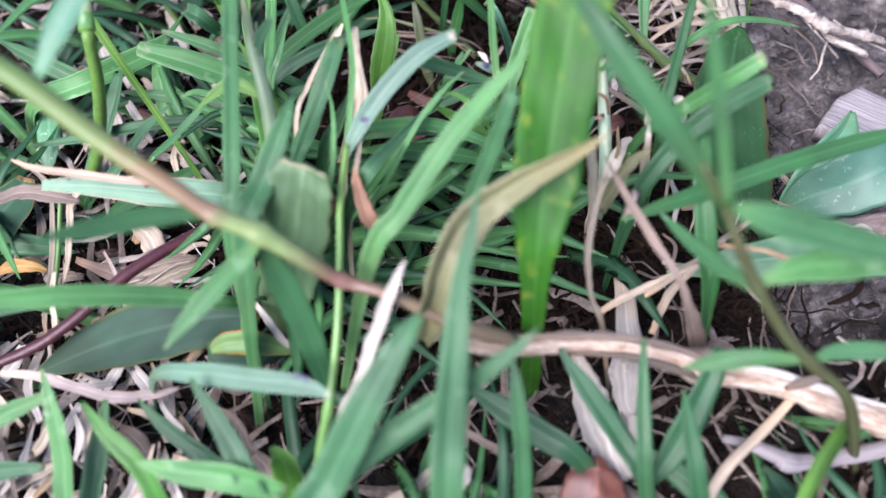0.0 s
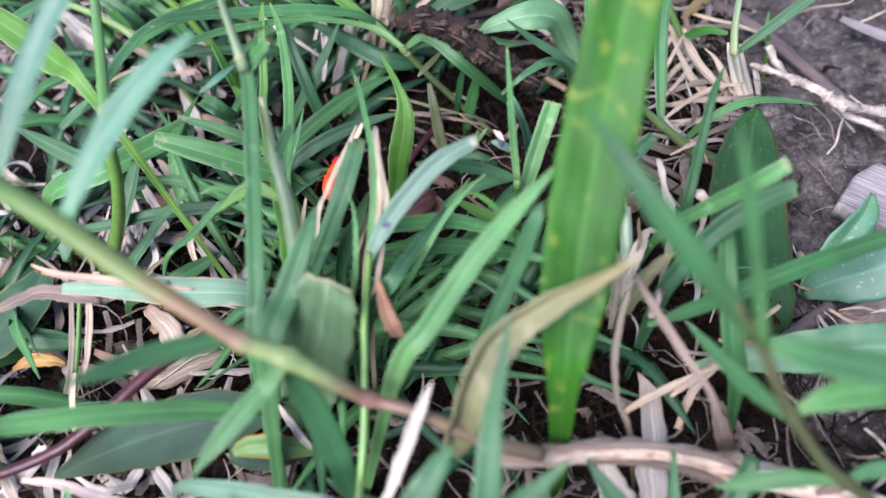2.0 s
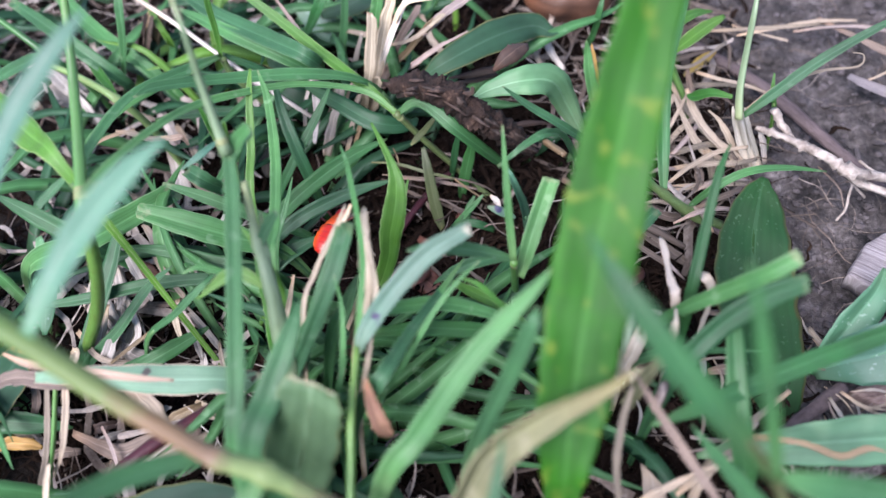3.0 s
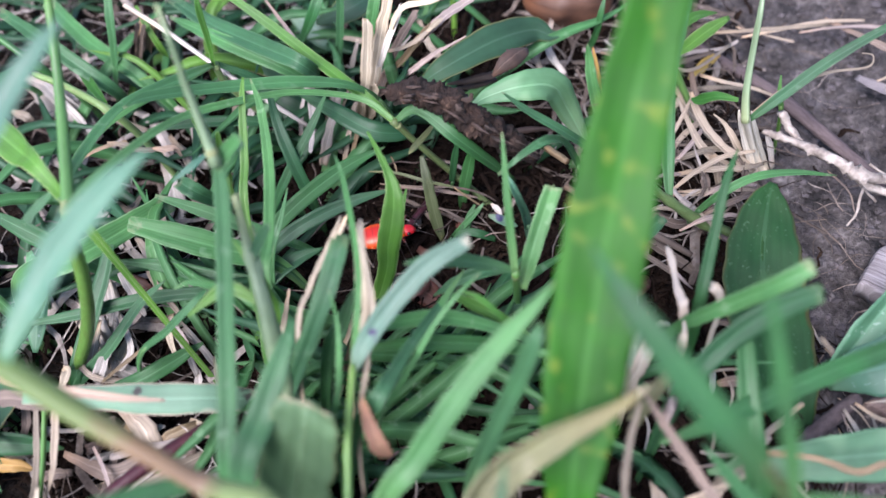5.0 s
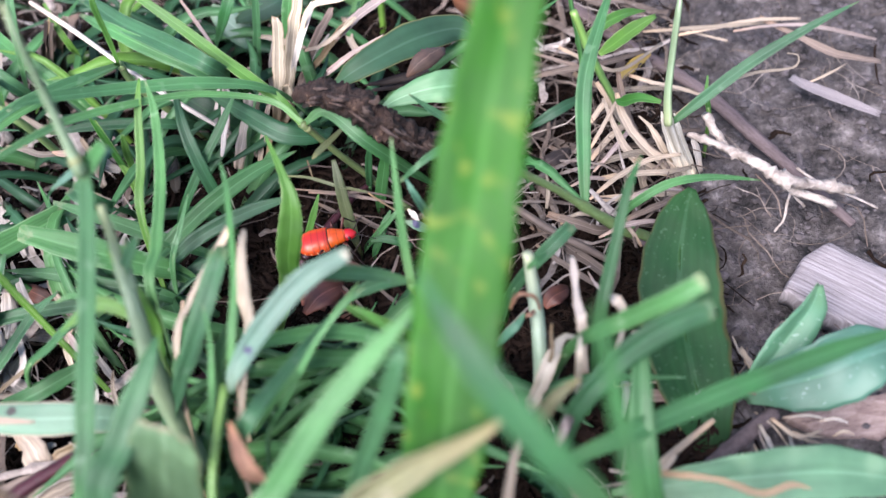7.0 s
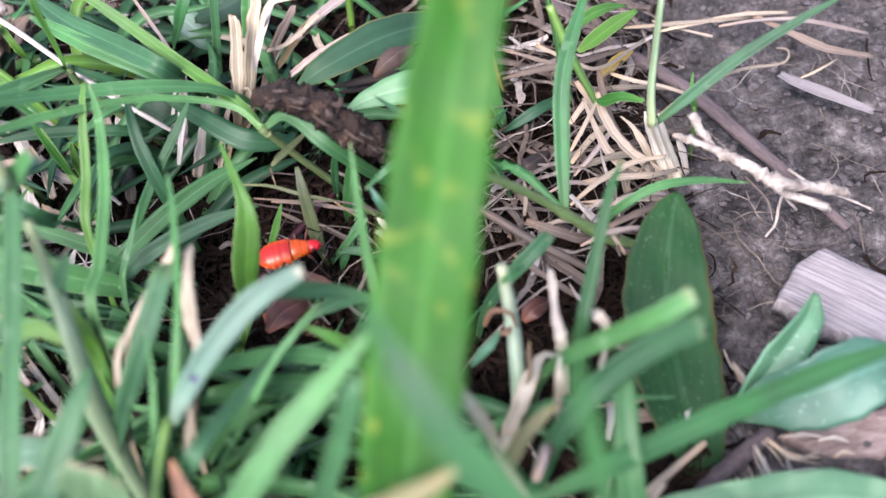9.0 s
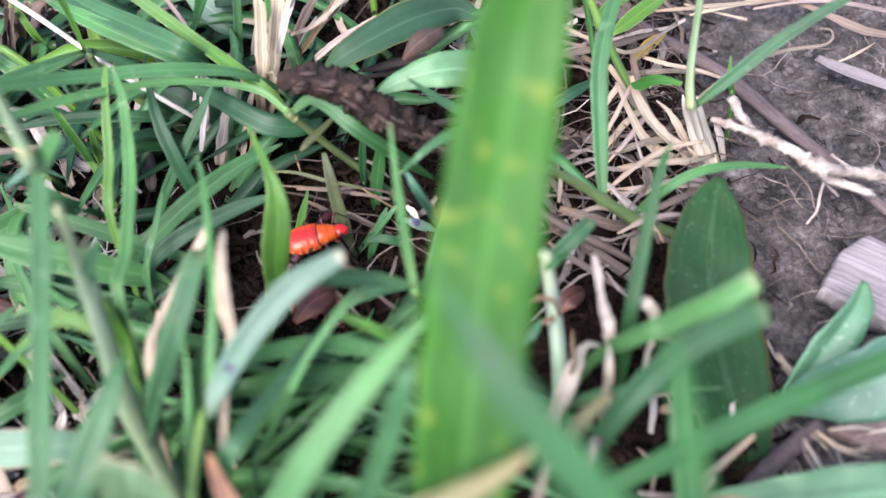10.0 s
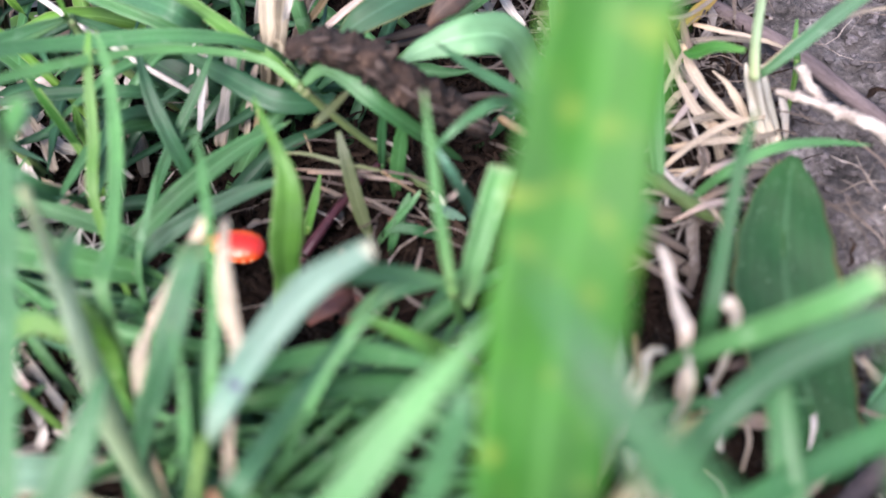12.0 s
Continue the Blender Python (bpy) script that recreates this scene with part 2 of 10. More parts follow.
PURPLE = rough_material("purple_stem", (0.3, (0.016, 0.005, 0.008)), (0.7, (0.065, 0.02, 0.026)), rough=0.35, relief=0.0001, stretch=(3, 30, 1), scale=1.0, fine_scale=6.0)
DEAD = rough_material("dead_runner", (0.36, (0.13, 0.075, 0.05)), (0.5, (0.36, 0.27, 0.205)), (0.63, (0.6, 0.53, 0.46)), rough=0.75, relief=0.0005, stretch=(11, 12, 1), scale=1.0, fine_scale=5.0)
ROOT = rough_material("root", (0.33, (0.1, 0.075, 0.06)), (0.5, (0.27, 0.23, 0.2)), (0.68, (0.47, 0.42, 0.375)), rough=0.75, relief=0.0012, scale=300)
BARK = rough_material("bark", (0.38, (0.006, 0.004, 0.004)), (0.58, (0.035, 0.019, 0.013)), (0.72, (0.2, 0.13, 0.09)), relief=0.0026, scale=420)
TWIG = rough_material("twig", (0.3, (0.035, 0.025, 0.026)), (0.7, (0.13, 0.1, 0.1)), relief=0.0004, stretch=(8, 14, 1), scale=1.0, fine_scale=6.0)
NODE = rough_material("node_ring", (0.3, (0.14, 0.16, 0.065)), (0.7, (0.27, 0.29, 0.15)), relief=0.0002, scale=500)
SOIL = rough_material("soil", (0.38, (0.008, 0.007, 0.0068)), (0.53, (0.062, 0.054, 0.053)), (0.7, (0.2, 0.18, 0.178)), scale=260, fine_scale=1100, relief=0.0022, vary=0.0)


def shaded_humus(m):
    """Humus brown where the grass grows, with the shade there put into the colour too; it fades into common soil
    further out, and the dry bare patch lies to its east.
    """
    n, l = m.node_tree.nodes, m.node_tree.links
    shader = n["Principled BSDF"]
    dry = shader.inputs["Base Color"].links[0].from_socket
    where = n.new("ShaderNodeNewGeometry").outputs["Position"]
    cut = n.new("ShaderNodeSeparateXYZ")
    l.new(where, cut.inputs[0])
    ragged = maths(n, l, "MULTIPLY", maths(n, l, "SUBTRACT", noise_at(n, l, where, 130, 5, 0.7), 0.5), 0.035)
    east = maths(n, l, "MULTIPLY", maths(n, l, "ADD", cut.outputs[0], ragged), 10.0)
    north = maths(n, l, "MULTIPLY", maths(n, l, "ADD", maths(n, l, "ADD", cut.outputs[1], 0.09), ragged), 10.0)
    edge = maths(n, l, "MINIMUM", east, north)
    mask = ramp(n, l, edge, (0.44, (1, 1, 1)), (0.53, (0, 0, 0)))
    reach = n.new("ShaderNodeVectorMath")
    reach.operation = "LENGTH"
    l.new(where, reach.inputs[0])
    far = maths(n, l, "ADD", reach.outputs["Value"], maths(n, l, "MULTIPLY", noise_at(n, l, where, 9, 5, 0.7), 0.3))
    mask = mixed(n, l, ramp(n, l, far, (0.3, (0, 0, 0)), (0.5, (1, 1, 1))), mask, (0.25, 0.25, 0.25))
    # Dark brown with the shade under the blades multiplied into it.
    shade_brown = mixed(n, l, 1.0, dry, (0.24, 0.2, 0.17), "MULTIPLY")
    l.new(mixed(n, l, mask, dry, shade_brown), shader.inputs["Base Color"])
    return m


SOIL = shaded_humus(SOIL)
CHIP = rough_material("weathered_wood", (0.36, (0.09, 0.075, 0.076)), (0.5, (0.235, 0.208, 0.214)), (0.64, (0.4, 0.368, 0.374)), stretch=(60, 1.2, 1), scale=1.0, fine_scale=3.0, relief=0.0004)
BARKPIECE = rough_material("pinkish_bark", (0.34, (0.07, 0.042, 0.036)), (0.5, (0.2, 0.145, 0.13)), (0.68, (0.34, 0.27, 0.245)), stretch=(16, 4, 1), scale=1.0, fine_scale=6.0, relief=0.0006)


def runner_material():
    """A creeping stem whose joints turn from green through brown to purple-red along its length."""
    m, n, l, p = material("runner")
    uv = n.new("ShaderNodeUVMap").outputs[0]
    cut = n.new("ShaderNodeSeparateXYZ")
    l.new(uv, cut.inputs[0])
    mapping = n.new("ShaderNodeMapping")
    mapping.inputs["Scale"].default_value = (5, 40, 1)
    l.new(uv, mapping.inputs[0])
    grain = noise_at(n, l, mapping.outputs[0], 1.0, 5, 0.65)
    along = maths(n, l, "ADD", cut.outputs[1], maths(n, l, "MULTIPLY", maths(n, l, "SUBTRACT", grain, 0.5), 0.09))
    colour = ramp(n, l, along, (0.12, (0.1, 0.2, 0.05)), (0.27, (0.14, 0.2, 0.06)), (0.33, (0.2, 0.12, 0.06)), (0.44, (0.21, 0.135, 0.085)), (0.48, (0.2, 0.28, 0.1)), (0.57, (0.16, 0.24, 0.08)), (0.63, (0.13, 0.15, 0.06)), (0.7, (0.17, 0.075, 0.065)), (0.85, (0.14, 0.1, 0.06)))
    colour = mixed(n, l, maths(n, l, "MULTIPLY", grain, 0.5), colour, (0.06, 0.05, 0.03))
    l.new(colour, p.inputs["Base Color"])
    p.inputs["Roughness"].default_value = 0.42
    bump = n.new("ShaderNodeBump")
    bump.inputs["Strength"].default_value, bump.inputs["Distance"].default_value = 0.5, 0.0001
    l.new(grain, bump.inputs["Height"])
    l.new(bump.outputs[0], p.inputs["Normal"])
    return m


RUNNER = runner_material()
WITHERED = (CREAM, BLEACHED, TAN, PINKSTRAW, DARKBROWN, STRAW, WHITE, BROWN, IVORY, RED, RUST, YELLOW, RUSTBARK)

MM = 0.001


def part(name, bm, mat, parent, label=""):
    me = bpy.data.meshes.new(name)
    bm.to_mesh(me)
    bm.free()
    me.materials.append(mat)
    for f in me.polygons:
        f.use_smooth = True
    ob = new(name, me)
    ob.parent = parent
    if label:
        tagged(ob, label)
    return ob


def curve_through(points, steps):
    """Points along a smooth line through the given ones (Catmull-Rom), with their last number, the width."""
    p = [Vector(q) for q in points]
    p = [2 * p[0] - p[1]] + p + [2 * p[-1] - p[-2]]
    out = []
    for i in range(1, len(p) - 2):
        a, b, c, d = p[i - 1 : i + 3]
        for k in range(steps):
            s = k / steps
            out.append(0.5 * (2 * b + (c - a) * s + (2 * a - 5 * b + 4 * c - d) * s * s + (3 * b - a - 3 * c + d) * s ** 3))
    out.append(p[-2])
    return out


UP = Vector((0, -0.5, 0.86))  # the side that leaves turn to the open sky
owner = [None, Vector((0, 0, 0))]


def plant(name, label, category, group=""):
    owner[0], owner[1] = tagged(new(name), label, category, group), None
    return owner[0]


def settle(points):
    """The first piece of a plant sets the plant's foot: its lowest point."""
    if owner[1] is None:
        low = min(points, key=lambda q: q[2])
        owner[1] = Vector((low[0], low[1], low[2])) * MM
        owner[0].location = owner[1]


def blade(mat, *points, tip="point", fold=0.38, twist=0, lab="", name="leaf_blade", parent=None):
    """A leaf with thickness and a folded midrib along a line; points are mm: x, y, z and the width. The base end may be either one."""
    settle(points)
    line = curve_through(points, 6)
    if points[-1][2] < -0.5 and len(points) > 3 and mat not in WITHERED + (WIDE, DULL):
        foot = [(*(Vector(q[:3]) - UP * 0.3 * q[3]), max(0.6, 0.4 * q[3])) for q in line[-9:]]
        tube(mat, foot, [], "sheath", parent or owner[0], owner[1], sides=8)
        line = [Vector((*q[:3], q[3] * (1 - 0.5 * max(0, i - len(line) + 9) / 9))) for i, q in enumerate(line)]
    elif mat in (GRASS, DARK) and max(q[3] for q in points) > 1.9:
        rib = [(*(Vector(q[:3]) - UP * (0.12 + 0.4 * fold * q[3] / 2)), max(0.1, 0.09 * q[3])) for q in line]
        tube(mat, rib, [], "midrib", parent or owner[0], owner[1], sides=6)
    if mat in (LEAF, PALE, OVAL, DULL, DRYLEAF, RUST, SOFT):
        rib = [(*(Vector(q[:3]) - UP * (0.2 + 0.4 * fold * q[3] / 2)), max(0.12, 0.055 * q[3])) for q in line]
        tube(mat, rib, [], "midrib", parent or owner[0], owner[1], sides=6)
    return sheet(mat, line, points[-1][2] < -0.5, tip, fold, twist, lab, name, parent or owner[0], owner[1])


def sheet(mat, line, tip_first, tip, fold, twist, lab, name, parent, foot):
    bm = bmesh.new()
    uv = bm.loops.layers.uv.new("UVMap")
    rings, count, rnd = [], len(line), random.Random(int(abs(line[0][0] * 7919 + line[0][1] * 104729)))
    wave, drift = rnd.uniform(0, 6.28), rnd.uniform(-0.04, 0.04)
    broad = max(q[3] for q in line) > 5.5
    xs = (-1, -0.86, -0.68, -0.5, -0.3, -0.08, 0.08, 0.3, 0.5, 0.68, 0.86, 1) if broad else (-1, -0.55, -0.08, 0.08, 0.55, 1)
    tatter = 0.02 if mat is RUST else 0.1 if mat in WITHERED else 0.03 if mat in (DULL, DRYLEAF) else 0.0
    curl = rnd.uniform(-0.5, 0.5) if mat in WITHERED and mat is not RUST else 0.0
    for i, q in enumerate(line):
        at = Vector(q[:3]) * MM
        ahead = (Vector(line[min(i + 1, count - 1)][:3]) - Vector(line[max(i - 1, 0)][:3])).normalized()
        side = ahead.cross(UP)
        side = side.normalized() if side.length > 0.15 else Vector((1, 0, 0))
        up = side.cross(ahead).normalized()
        turn = radians(twist) * math.sin(3.1 * i / count + wave * 0.1) + 0.12 * math.sin(wave + i * 0.25)
        side, up = side * math.cos(turn) + up * math.sin(turn), up * math.cos(turn) - side * math.sin(turn)
        half = max(0.06, q[3] / 2) * MM * (1 + drift + 0.03 * math.sin(i * 1.7 + wave) + rnd.uniform(-tatter, tatter))
        at += side * half * rnd.uniform(-tatter, tatter)
        ring = []
        for k, x in enumerate(xs):
            lift = fold * (abs(x) - 0.4) * half + 0.05 * half * math.sin(i * 0.9 + wave) * (1 if x > 0 else -1) * abs(x)
            lift += half * (curl * x * abs(x) * math.sin(i * 0.4 + wave) + (0.03 * math.sin(x * 5 + i * 0.8 + wave) if broad else 0.0) + rnd.uniform(-tatter, tatter) * 0.5)
            ragged = ahead * (rnd.uniform(-0.5, 0.3) * half * (1.5 if mat in WITHERED else 0.15 if mat is DULL else 0.8)) if tip == "cut" and i == (0 if tip_first else count - 1) else Vector((0, 0, 0))
            ring.append(at + side * x * half + up * lift + ragged)
        thick = min(0.16 * MM, 0.3 * half)
        under = [v - up * thick * (1.0 if abs(x) < 0.3 else 0.6 if abs(x) < 0.9 else 0.15) for v, x in zip(ring, xs)]
        rings.append([bm.verts.new(v - foot) for v in ring + under[::-1]])
    size = len(rings[0])
    us = [(x + 1) / 2 for x in xs] + [(x + 1) / 2 for x in xs[::-1]]
    for i in range(count - 1):
        for k in range(size):
            j = (k + 1) % size
            f = bm.faces.new((rings[i][k], rings[i][j], rings[i + 1][j], rings[i + 1][k]))
            va, vb = i / (count - 1), (i + 1) / (count - 1)
            va, vb = (1 - va, 1 - vb) if tip_first else (va, vb)
            for loop, (u, v) in zip(f.loops, ((us[k], va), (us[j], va), (us[j], vb), (us[k], vb))):
                loop[uv].uv = (u, v)
    bm.faces.new(rings[0][::-1])
    bm.faces.new(rings[-1])
    bmesh.ops.recalc_face_normals(bm, faces=bm.faces)
    return part(name, bm, mat, parent, lab)


def stalk(mat, *points, nodes=(), name="stem", parent=None):
    """A round stem along a line, swollen at the nodes (numbers of points)."""
    settle(points)
    line = curve_through(points, 16 if mat is BARK else 6)
    made = tube(mat, line, [6 * k for k in nodes], name, parent or owner[0], owner[1], sides=22 if mat is BARK else 10)
    for k in nodes:
        at = max(1, min(len(line) - 2, 6 * k))
        a, b, c = line[at - 1], line[at], line[at + 1]
        near = [b.lerp(a, 0.35), b.lerp(a, 0.15), b, b.lerp(c, 0.15), b.lerp(c, 0.35)]
        ring = [(*q[:3], b[3] * w) for q, w in zip(near, (1.05, 1.18, 1.24, 1.18, 1.05))]
        if mat not in (ROOT, DEAD):
            tube(NODE, ring, [], "node", made, owner[1])
    return made


def tube(mat, line, knots, name, parent, foot, sides=10, bumpy=0.06):
    bm = bmesh.new()
    uv = bm.loops.layers.uv.new("UVMap")
    rnd = random.Random(int(abs(line[0][0] * 7919 + line[0][1] * 104729)))
    rings, count = [], len(line)
    whole = Vector(line[-1][:3]) - Vector(line[0][:3])
    aside = Vector((1, 0.3, 0.1)) if abs(whole.z) > 0.6 * whole.length else Vector((0.1, 0.2, 1))
    rough = 0.12 if mat is BARK else 0.3 if mat is ROOT else 0.2 if mat is DEAD else 0.1 if mat is TWIG else bumpy * 0.4
    for i, q in enumerate(line):
        at = Vector(q[:3]) * MM
        ahead = (Vector(line[min(i + 1, count - 1)][:3]) - Vector(line[max(i - 1, 0)][:3])).normalized()
        side = ahead.cross(aside).normalized()
        up = side.cross(ahead)
        swell = 1 + sum(0.35 * math.exp(-((i - k) / 0.8) ** 2) for k in knots)
        half = max(0.05, q[3] / 2) * MM * swell
        ring = []
        for k in range(sides):
            a = 2 * math.pi * k / sides
            r = half * (1 + rnd.uniform(-rough, rough))
            if mat is BARK:
                spot = Vector(q[:3]) + Vector((math.cos(a), math.sin(a), math.cos(a))) * q[3] * 0.5
                r *= 1 + 0.45 * noise.noise(spot * 0.55) + 0.35 * noise.noise(spot * 1.6) + 0.25 * noise.noise(spot * 4.0)
            ring.append(bm.verts.new(at + (side * math.cos(a) + up * math.sin(a) * 0.85) * r - foot))
        rings.append(ring)
    for i in range(count - 1):
        for k in range(sides):
            j = (k + 1) % sides
            f = bm.faces.new((rings[i][k], rings[i][j], rings[i + 1][j], rings[i + 1][k]))
            for loop, (u, v) in zip(f.loops, ((k, i), (k + 1, i), (k + 1, i + 1), (k, i + 1))):
                loop[uv].uv = (u / sides, v / (count - 1))
    bm.faces.new(rings[0][::-1])
    bm.faces.new(rings[-1])
    bmesh.ops.recalc_face_normals(bm, faces=bm.faces)
    return part(name, bm, mat, parent)


# ---- ground ----
def ground_height(x, y):
    far = max(0.0, min(1.0, (math.hypot(x - 0.02, y) - 0.25) / 0.5))
    small = 0.0016 * noise.fractal(Vector((x * 90, y * 90, 3)), 0.9, 2.1, 5) + 0.00055 * noise.fractal(Vector((x * 520, y * 520, 5)), 0.6, 2.1, 3) + 0.003 * noise.noise(Vector((x * 18, y * 18, 7)))
    return small * (1 - far) - 0.0015 + far * 0.02 * noise.noise(Vector((x * 0.7, y * 0.7, 1)))


def build_ground():
    near = np.linspace(-0.13, 0.13, 421)
    steps = [0.145, 0.19, 0.25, 0.4, 0.8, 2, 6, 20, 80, 400, 2000]
    axis = [-s for s in steps[::-1]] + list(near) + steps
    n = len(axis)
    verts = [(x, y, ground_height(x, y)) for y in axis for x in axis]
    faces = [(r * n + c, r * n + c + 1, r * n + n + c + 1, r * n + n + c) for r in range(n - 1) for c in range(n - 1)]
    me = bpy.data.meshes.new("ground")
    me.from_pydata(verts, [], faces)
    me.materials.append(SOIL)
    for f in me.polygons:
        f.use_smooth = True
    return tagged(new("ground", me), "bare grey-brown crumbly soil under the grass", "ground", kind="structure")


build_ground()

# ---- plants: mm, x to the right, y away, z up, width ----
# -- plants --
plant('grass_shoot', 'grass shoot with long arching blades from one node', 'grass', 'grass shoots')
stalk(OLIVE, (-2.4, 9.2, 17.0, 1.1), (1.1, 9.1, 11.0, 1.1), (5.4, 8.6, 5.0, 1.2), (10.9, 5.4, 0.5, 1.3), nodes=(0,))
blade(BRIGHT, (-2.4, 9.2, 17.0, 0.9), (-6.7, 15.7, 15.0, 1.6), (-14.1, 19.7, 20.0, 1.6), (-21.8, 24.0, 25.0, 1.3), (-29.3, 28.8, 28.0, 0.5))
blade(GRASS, (-2.4, 9.4, 17.0, 0.6), (-6.7, 12.6, 18.0, 0.9), (-14.2, 10.7, 22.0, 0.9), (-20.4, 7.0, 25.0, 1.0), (-26.5, -0.6, 30.0, 1.2), (-28.3, -14.2, 38.0, 1.6), (-27.5, -24.6, 44.0, 1.9))
blade(DARK, (-2.0, 9.2, 17.0, 0.8), (1.4, 9.1, 19.0, 1.5), (6.5, 5.3, 17.0, 1.8), (11.4, 5.9, 10.0, 1.5), (14.4, 7.7, 4.0, 0.4), fold=0.25)
plant('grass_shoot', 'grass shoot with an arching blade and a bright young leaf', 'grass', 'grass shoots')
stalk(CULM, (-28.9, 20.5, 19.0, 1.1), (-28.1, 20.3, 15.0, 1.2), (-24.0, 21.1, 6.0, 1.4), (-21.5, 22.4, -1.0, 1.5), nodes=(0,))
blade(GRASS, (-28.9, 20.5, 19.0, 0.8), (-31.3, 15.1, 22.0, 1.6), (-36.9, 5.9, 26.0, 1.7), (-37.9, -7.3, 30.0, 1.6), (-37.0, -13.8, 32.0, 0.5))
blade(BRIGHT, (-28.9, 20.3, 19.0, 0.8), (-27.7, 19.3, 25.0, 1.2), (-26.9, 18.4, 31.0, 0.9), (-26.5, 19.6, 34.0, 0.2))
blade(DARK, (-28.9, 20.8, 19.0, 0.8), (-24.5, 20.8, 16.0, 1.2), (-20.6, 21.6, 12.0, 0.9), (-17.5, 23.5, 8.0, 0.3))
plant('grass_shoot', 'grass shoot with a thin upright leaf and a mown blade', 'grass', 'grass shoots')
stalk(SHOOT, (13.3, -19.7, 22.0, 0.9), (13.5, -17.6, 14.0, 1.1), (13.6, -16.2, 6.0, 1.3), (13.6, -15.6, -1.0, 1.3), nodes=(0,))
blade(GRASS, (13.3, -19.7, 22.0, 0.8), (12.9, -16.9, 27.0, 0.9), (12.7, -13.9, 31.0, 0.7), (12.5, -10.2, 35.0, 0.2))
blade(GRASS, (13.2, -19.4, 22.0, 0.7), (9.9, -19.6, 24.0, 1.5), (6.5, -20.9, 27.0, 1.7), (4.0, -22.8, 30.0, 1.3), (1.9, -23.7, 31.0, 0.3))
blade(GRASS, (14.1, -18.9, 17.0, 1.0), (15.1, -16.8, 20.0, 1.9), (16.6, -13.5, 23.0, 2.1), (18.2, -10.6, 26.0, 2.1), tip='cut', fold=0.5)
blade(GRASS, (12.9, -18.7, 21.0, 0.6), (9.5, -16.9, 18.0, 1.6), (6.0, -17.0, 16.0, 1.3), (3.2, -17.6, 14.0, 0.2))
plant('grass_shoot', 'green runner with an upright grass blade at its node', 'grass', 'grass shoots')
stalk(CULM, (22.9, -8.1, 28.0, 0.9), (29.7, -5.0, 18.6, 1.1), (34.1, -3.6, 12.4, 1.3), (39.2, -2.4, 5.7, 2.0), (44.4, -1.5, 1.0, 1.9), nodes=(2,))
blade(GRASS, (34.1, -3.6, 12.4, 0.9), (34.2, 1.4, 16.0, 1.7), (34.8, 9.5, 21.0, 1.9), (37.2, 16.6, 24.0, 1.4), (40.0, 24.2, 25.0, 0.3))
plant('broad_grass', 'broad bright green grass with yellow flecks', 'grass', '')
blade(WIDE, (33.0, -6.8, 84.0, 0.5), (29.8, -10.9, 76.0, 2.2), (26.8, -15.8, 68.0, 3.7), (24.1, -21.4, 60.0, 5.0), (22.0, -26.9, 53.0, 6.3), (20.1, -32.9, 46.0, 7.0), (18.9, -37.6, 41.0, 7.0), (17.8, -42.6, 36.0, 6.7), (17.0, -46.8, 32.0, 5.0), (16.6, -49.4, 28.0, 3.2), (16.5, -51.4, 20.0, 2.4), (16.5, -52.0, 8.0, 2.4), (16.5, -52.2, -1.0, 2.0), fold=0.12)
plant('grass_shoot', 'upright grass shoot with a pale spotted arching blade', 'grass', 'grass shoots')
stalk(SHOOT, (-3.1, -34.0, 29.0, 0.8), (-3.3, -40.9, 28.5, 0.9), (-3.3, -45.9, 26.5, 0.9), (-3.4, -51.3, 24.0, 1.1), (-4.0, -56.3, 21.0, 1.1), (-4.9, -60.0, 18.0, 1.2), (-6.7, -64.1, 12.0, 1.2), (-8.4, -68.0, -1.0, 1.2), nodes=(5,))
blade(SPOT, (-3.4, -33.7, 27.0, 0.7), (-2.4, -31.4, 28.0, 1.8), (0.5, -28.8, 31.0, 2.1), (4.6, -25.6, 33.5, 2.1), (8.9, -23.5, 34.5, 1.4), tip='cut')
blade(GRASS, (-3.8, -32.6, 26.0, 0.6), (-2.9, -29.0, 30.0, 0.7), (-2.8, -23.7, 32.0, 0.6), (-4.9, -13.5, 32.0, 0.6), (-6.2, -9.5, 32.0, 0.2))
plant('grass_sprig', 'mown grass blade with a squared pale tip', 'grass', 'grass sprigs')
blade(GRASS, (-4.7, -19.9, 31.0, 1.6), (-6.5, -25.4, 28.5, 1.7), (-10.4, -30.3, 22.0, 1.5), (-13.6, -33.0, 15.0, 1.4), (-16.6, -35.5, -1.0, 1.0), tip='cut', fold=0.4)
plant('grass_sprig', 'pointed grass blade standing beside a mown one', 'grass', 'grass sprigs')
blade(GRASS, (-8.2, -31.1, 34.0, 0.3), (-8.9, -34.3, 33.5, 1.8), (-11.0, -39.8, 31.0, 2.8), (-13.2, -45.7, 27.0, 2.8), (-17.1, -56.4, -1.0, 1.9), fold=0.3)
plant('grass_shoot', 'upright pale culm with a stubby side leaf', 'grass', 'grass shoots')
stalk(PALESHOOT, (-18.4, -9.3, 54.0, 0.5), (-17.5, -11.5, 52.0, 0.7), (-17.5, -12.8, 46.0, 0.9), (-16.3, -16.3, 39.5, 1.4), nodes=(3,))
blade(GRASS, (-16.3, -15.6, 39.5, 1.2), (-15.6, -19.8, 38.0, 1.7), (-15.1, -27.6, 35.0, 1.7), (-14.4, -38.6, 31.0, 1.9), (-15.0, -45.0, 25.0, 1.8), (-16.0, -54.1, -1.0, 1.3))
blade(GRASS, (-16.5, -16.6, 39.0, 1.1), (-15.3, -15.4, 40.0, 1.8), (-13.4, -15.1, 42.0, 1.2), tip='cut')
plant('grass_shoot', 'thick bright green shoot with overlapping sheaths', 'grass', 'grass shoots')
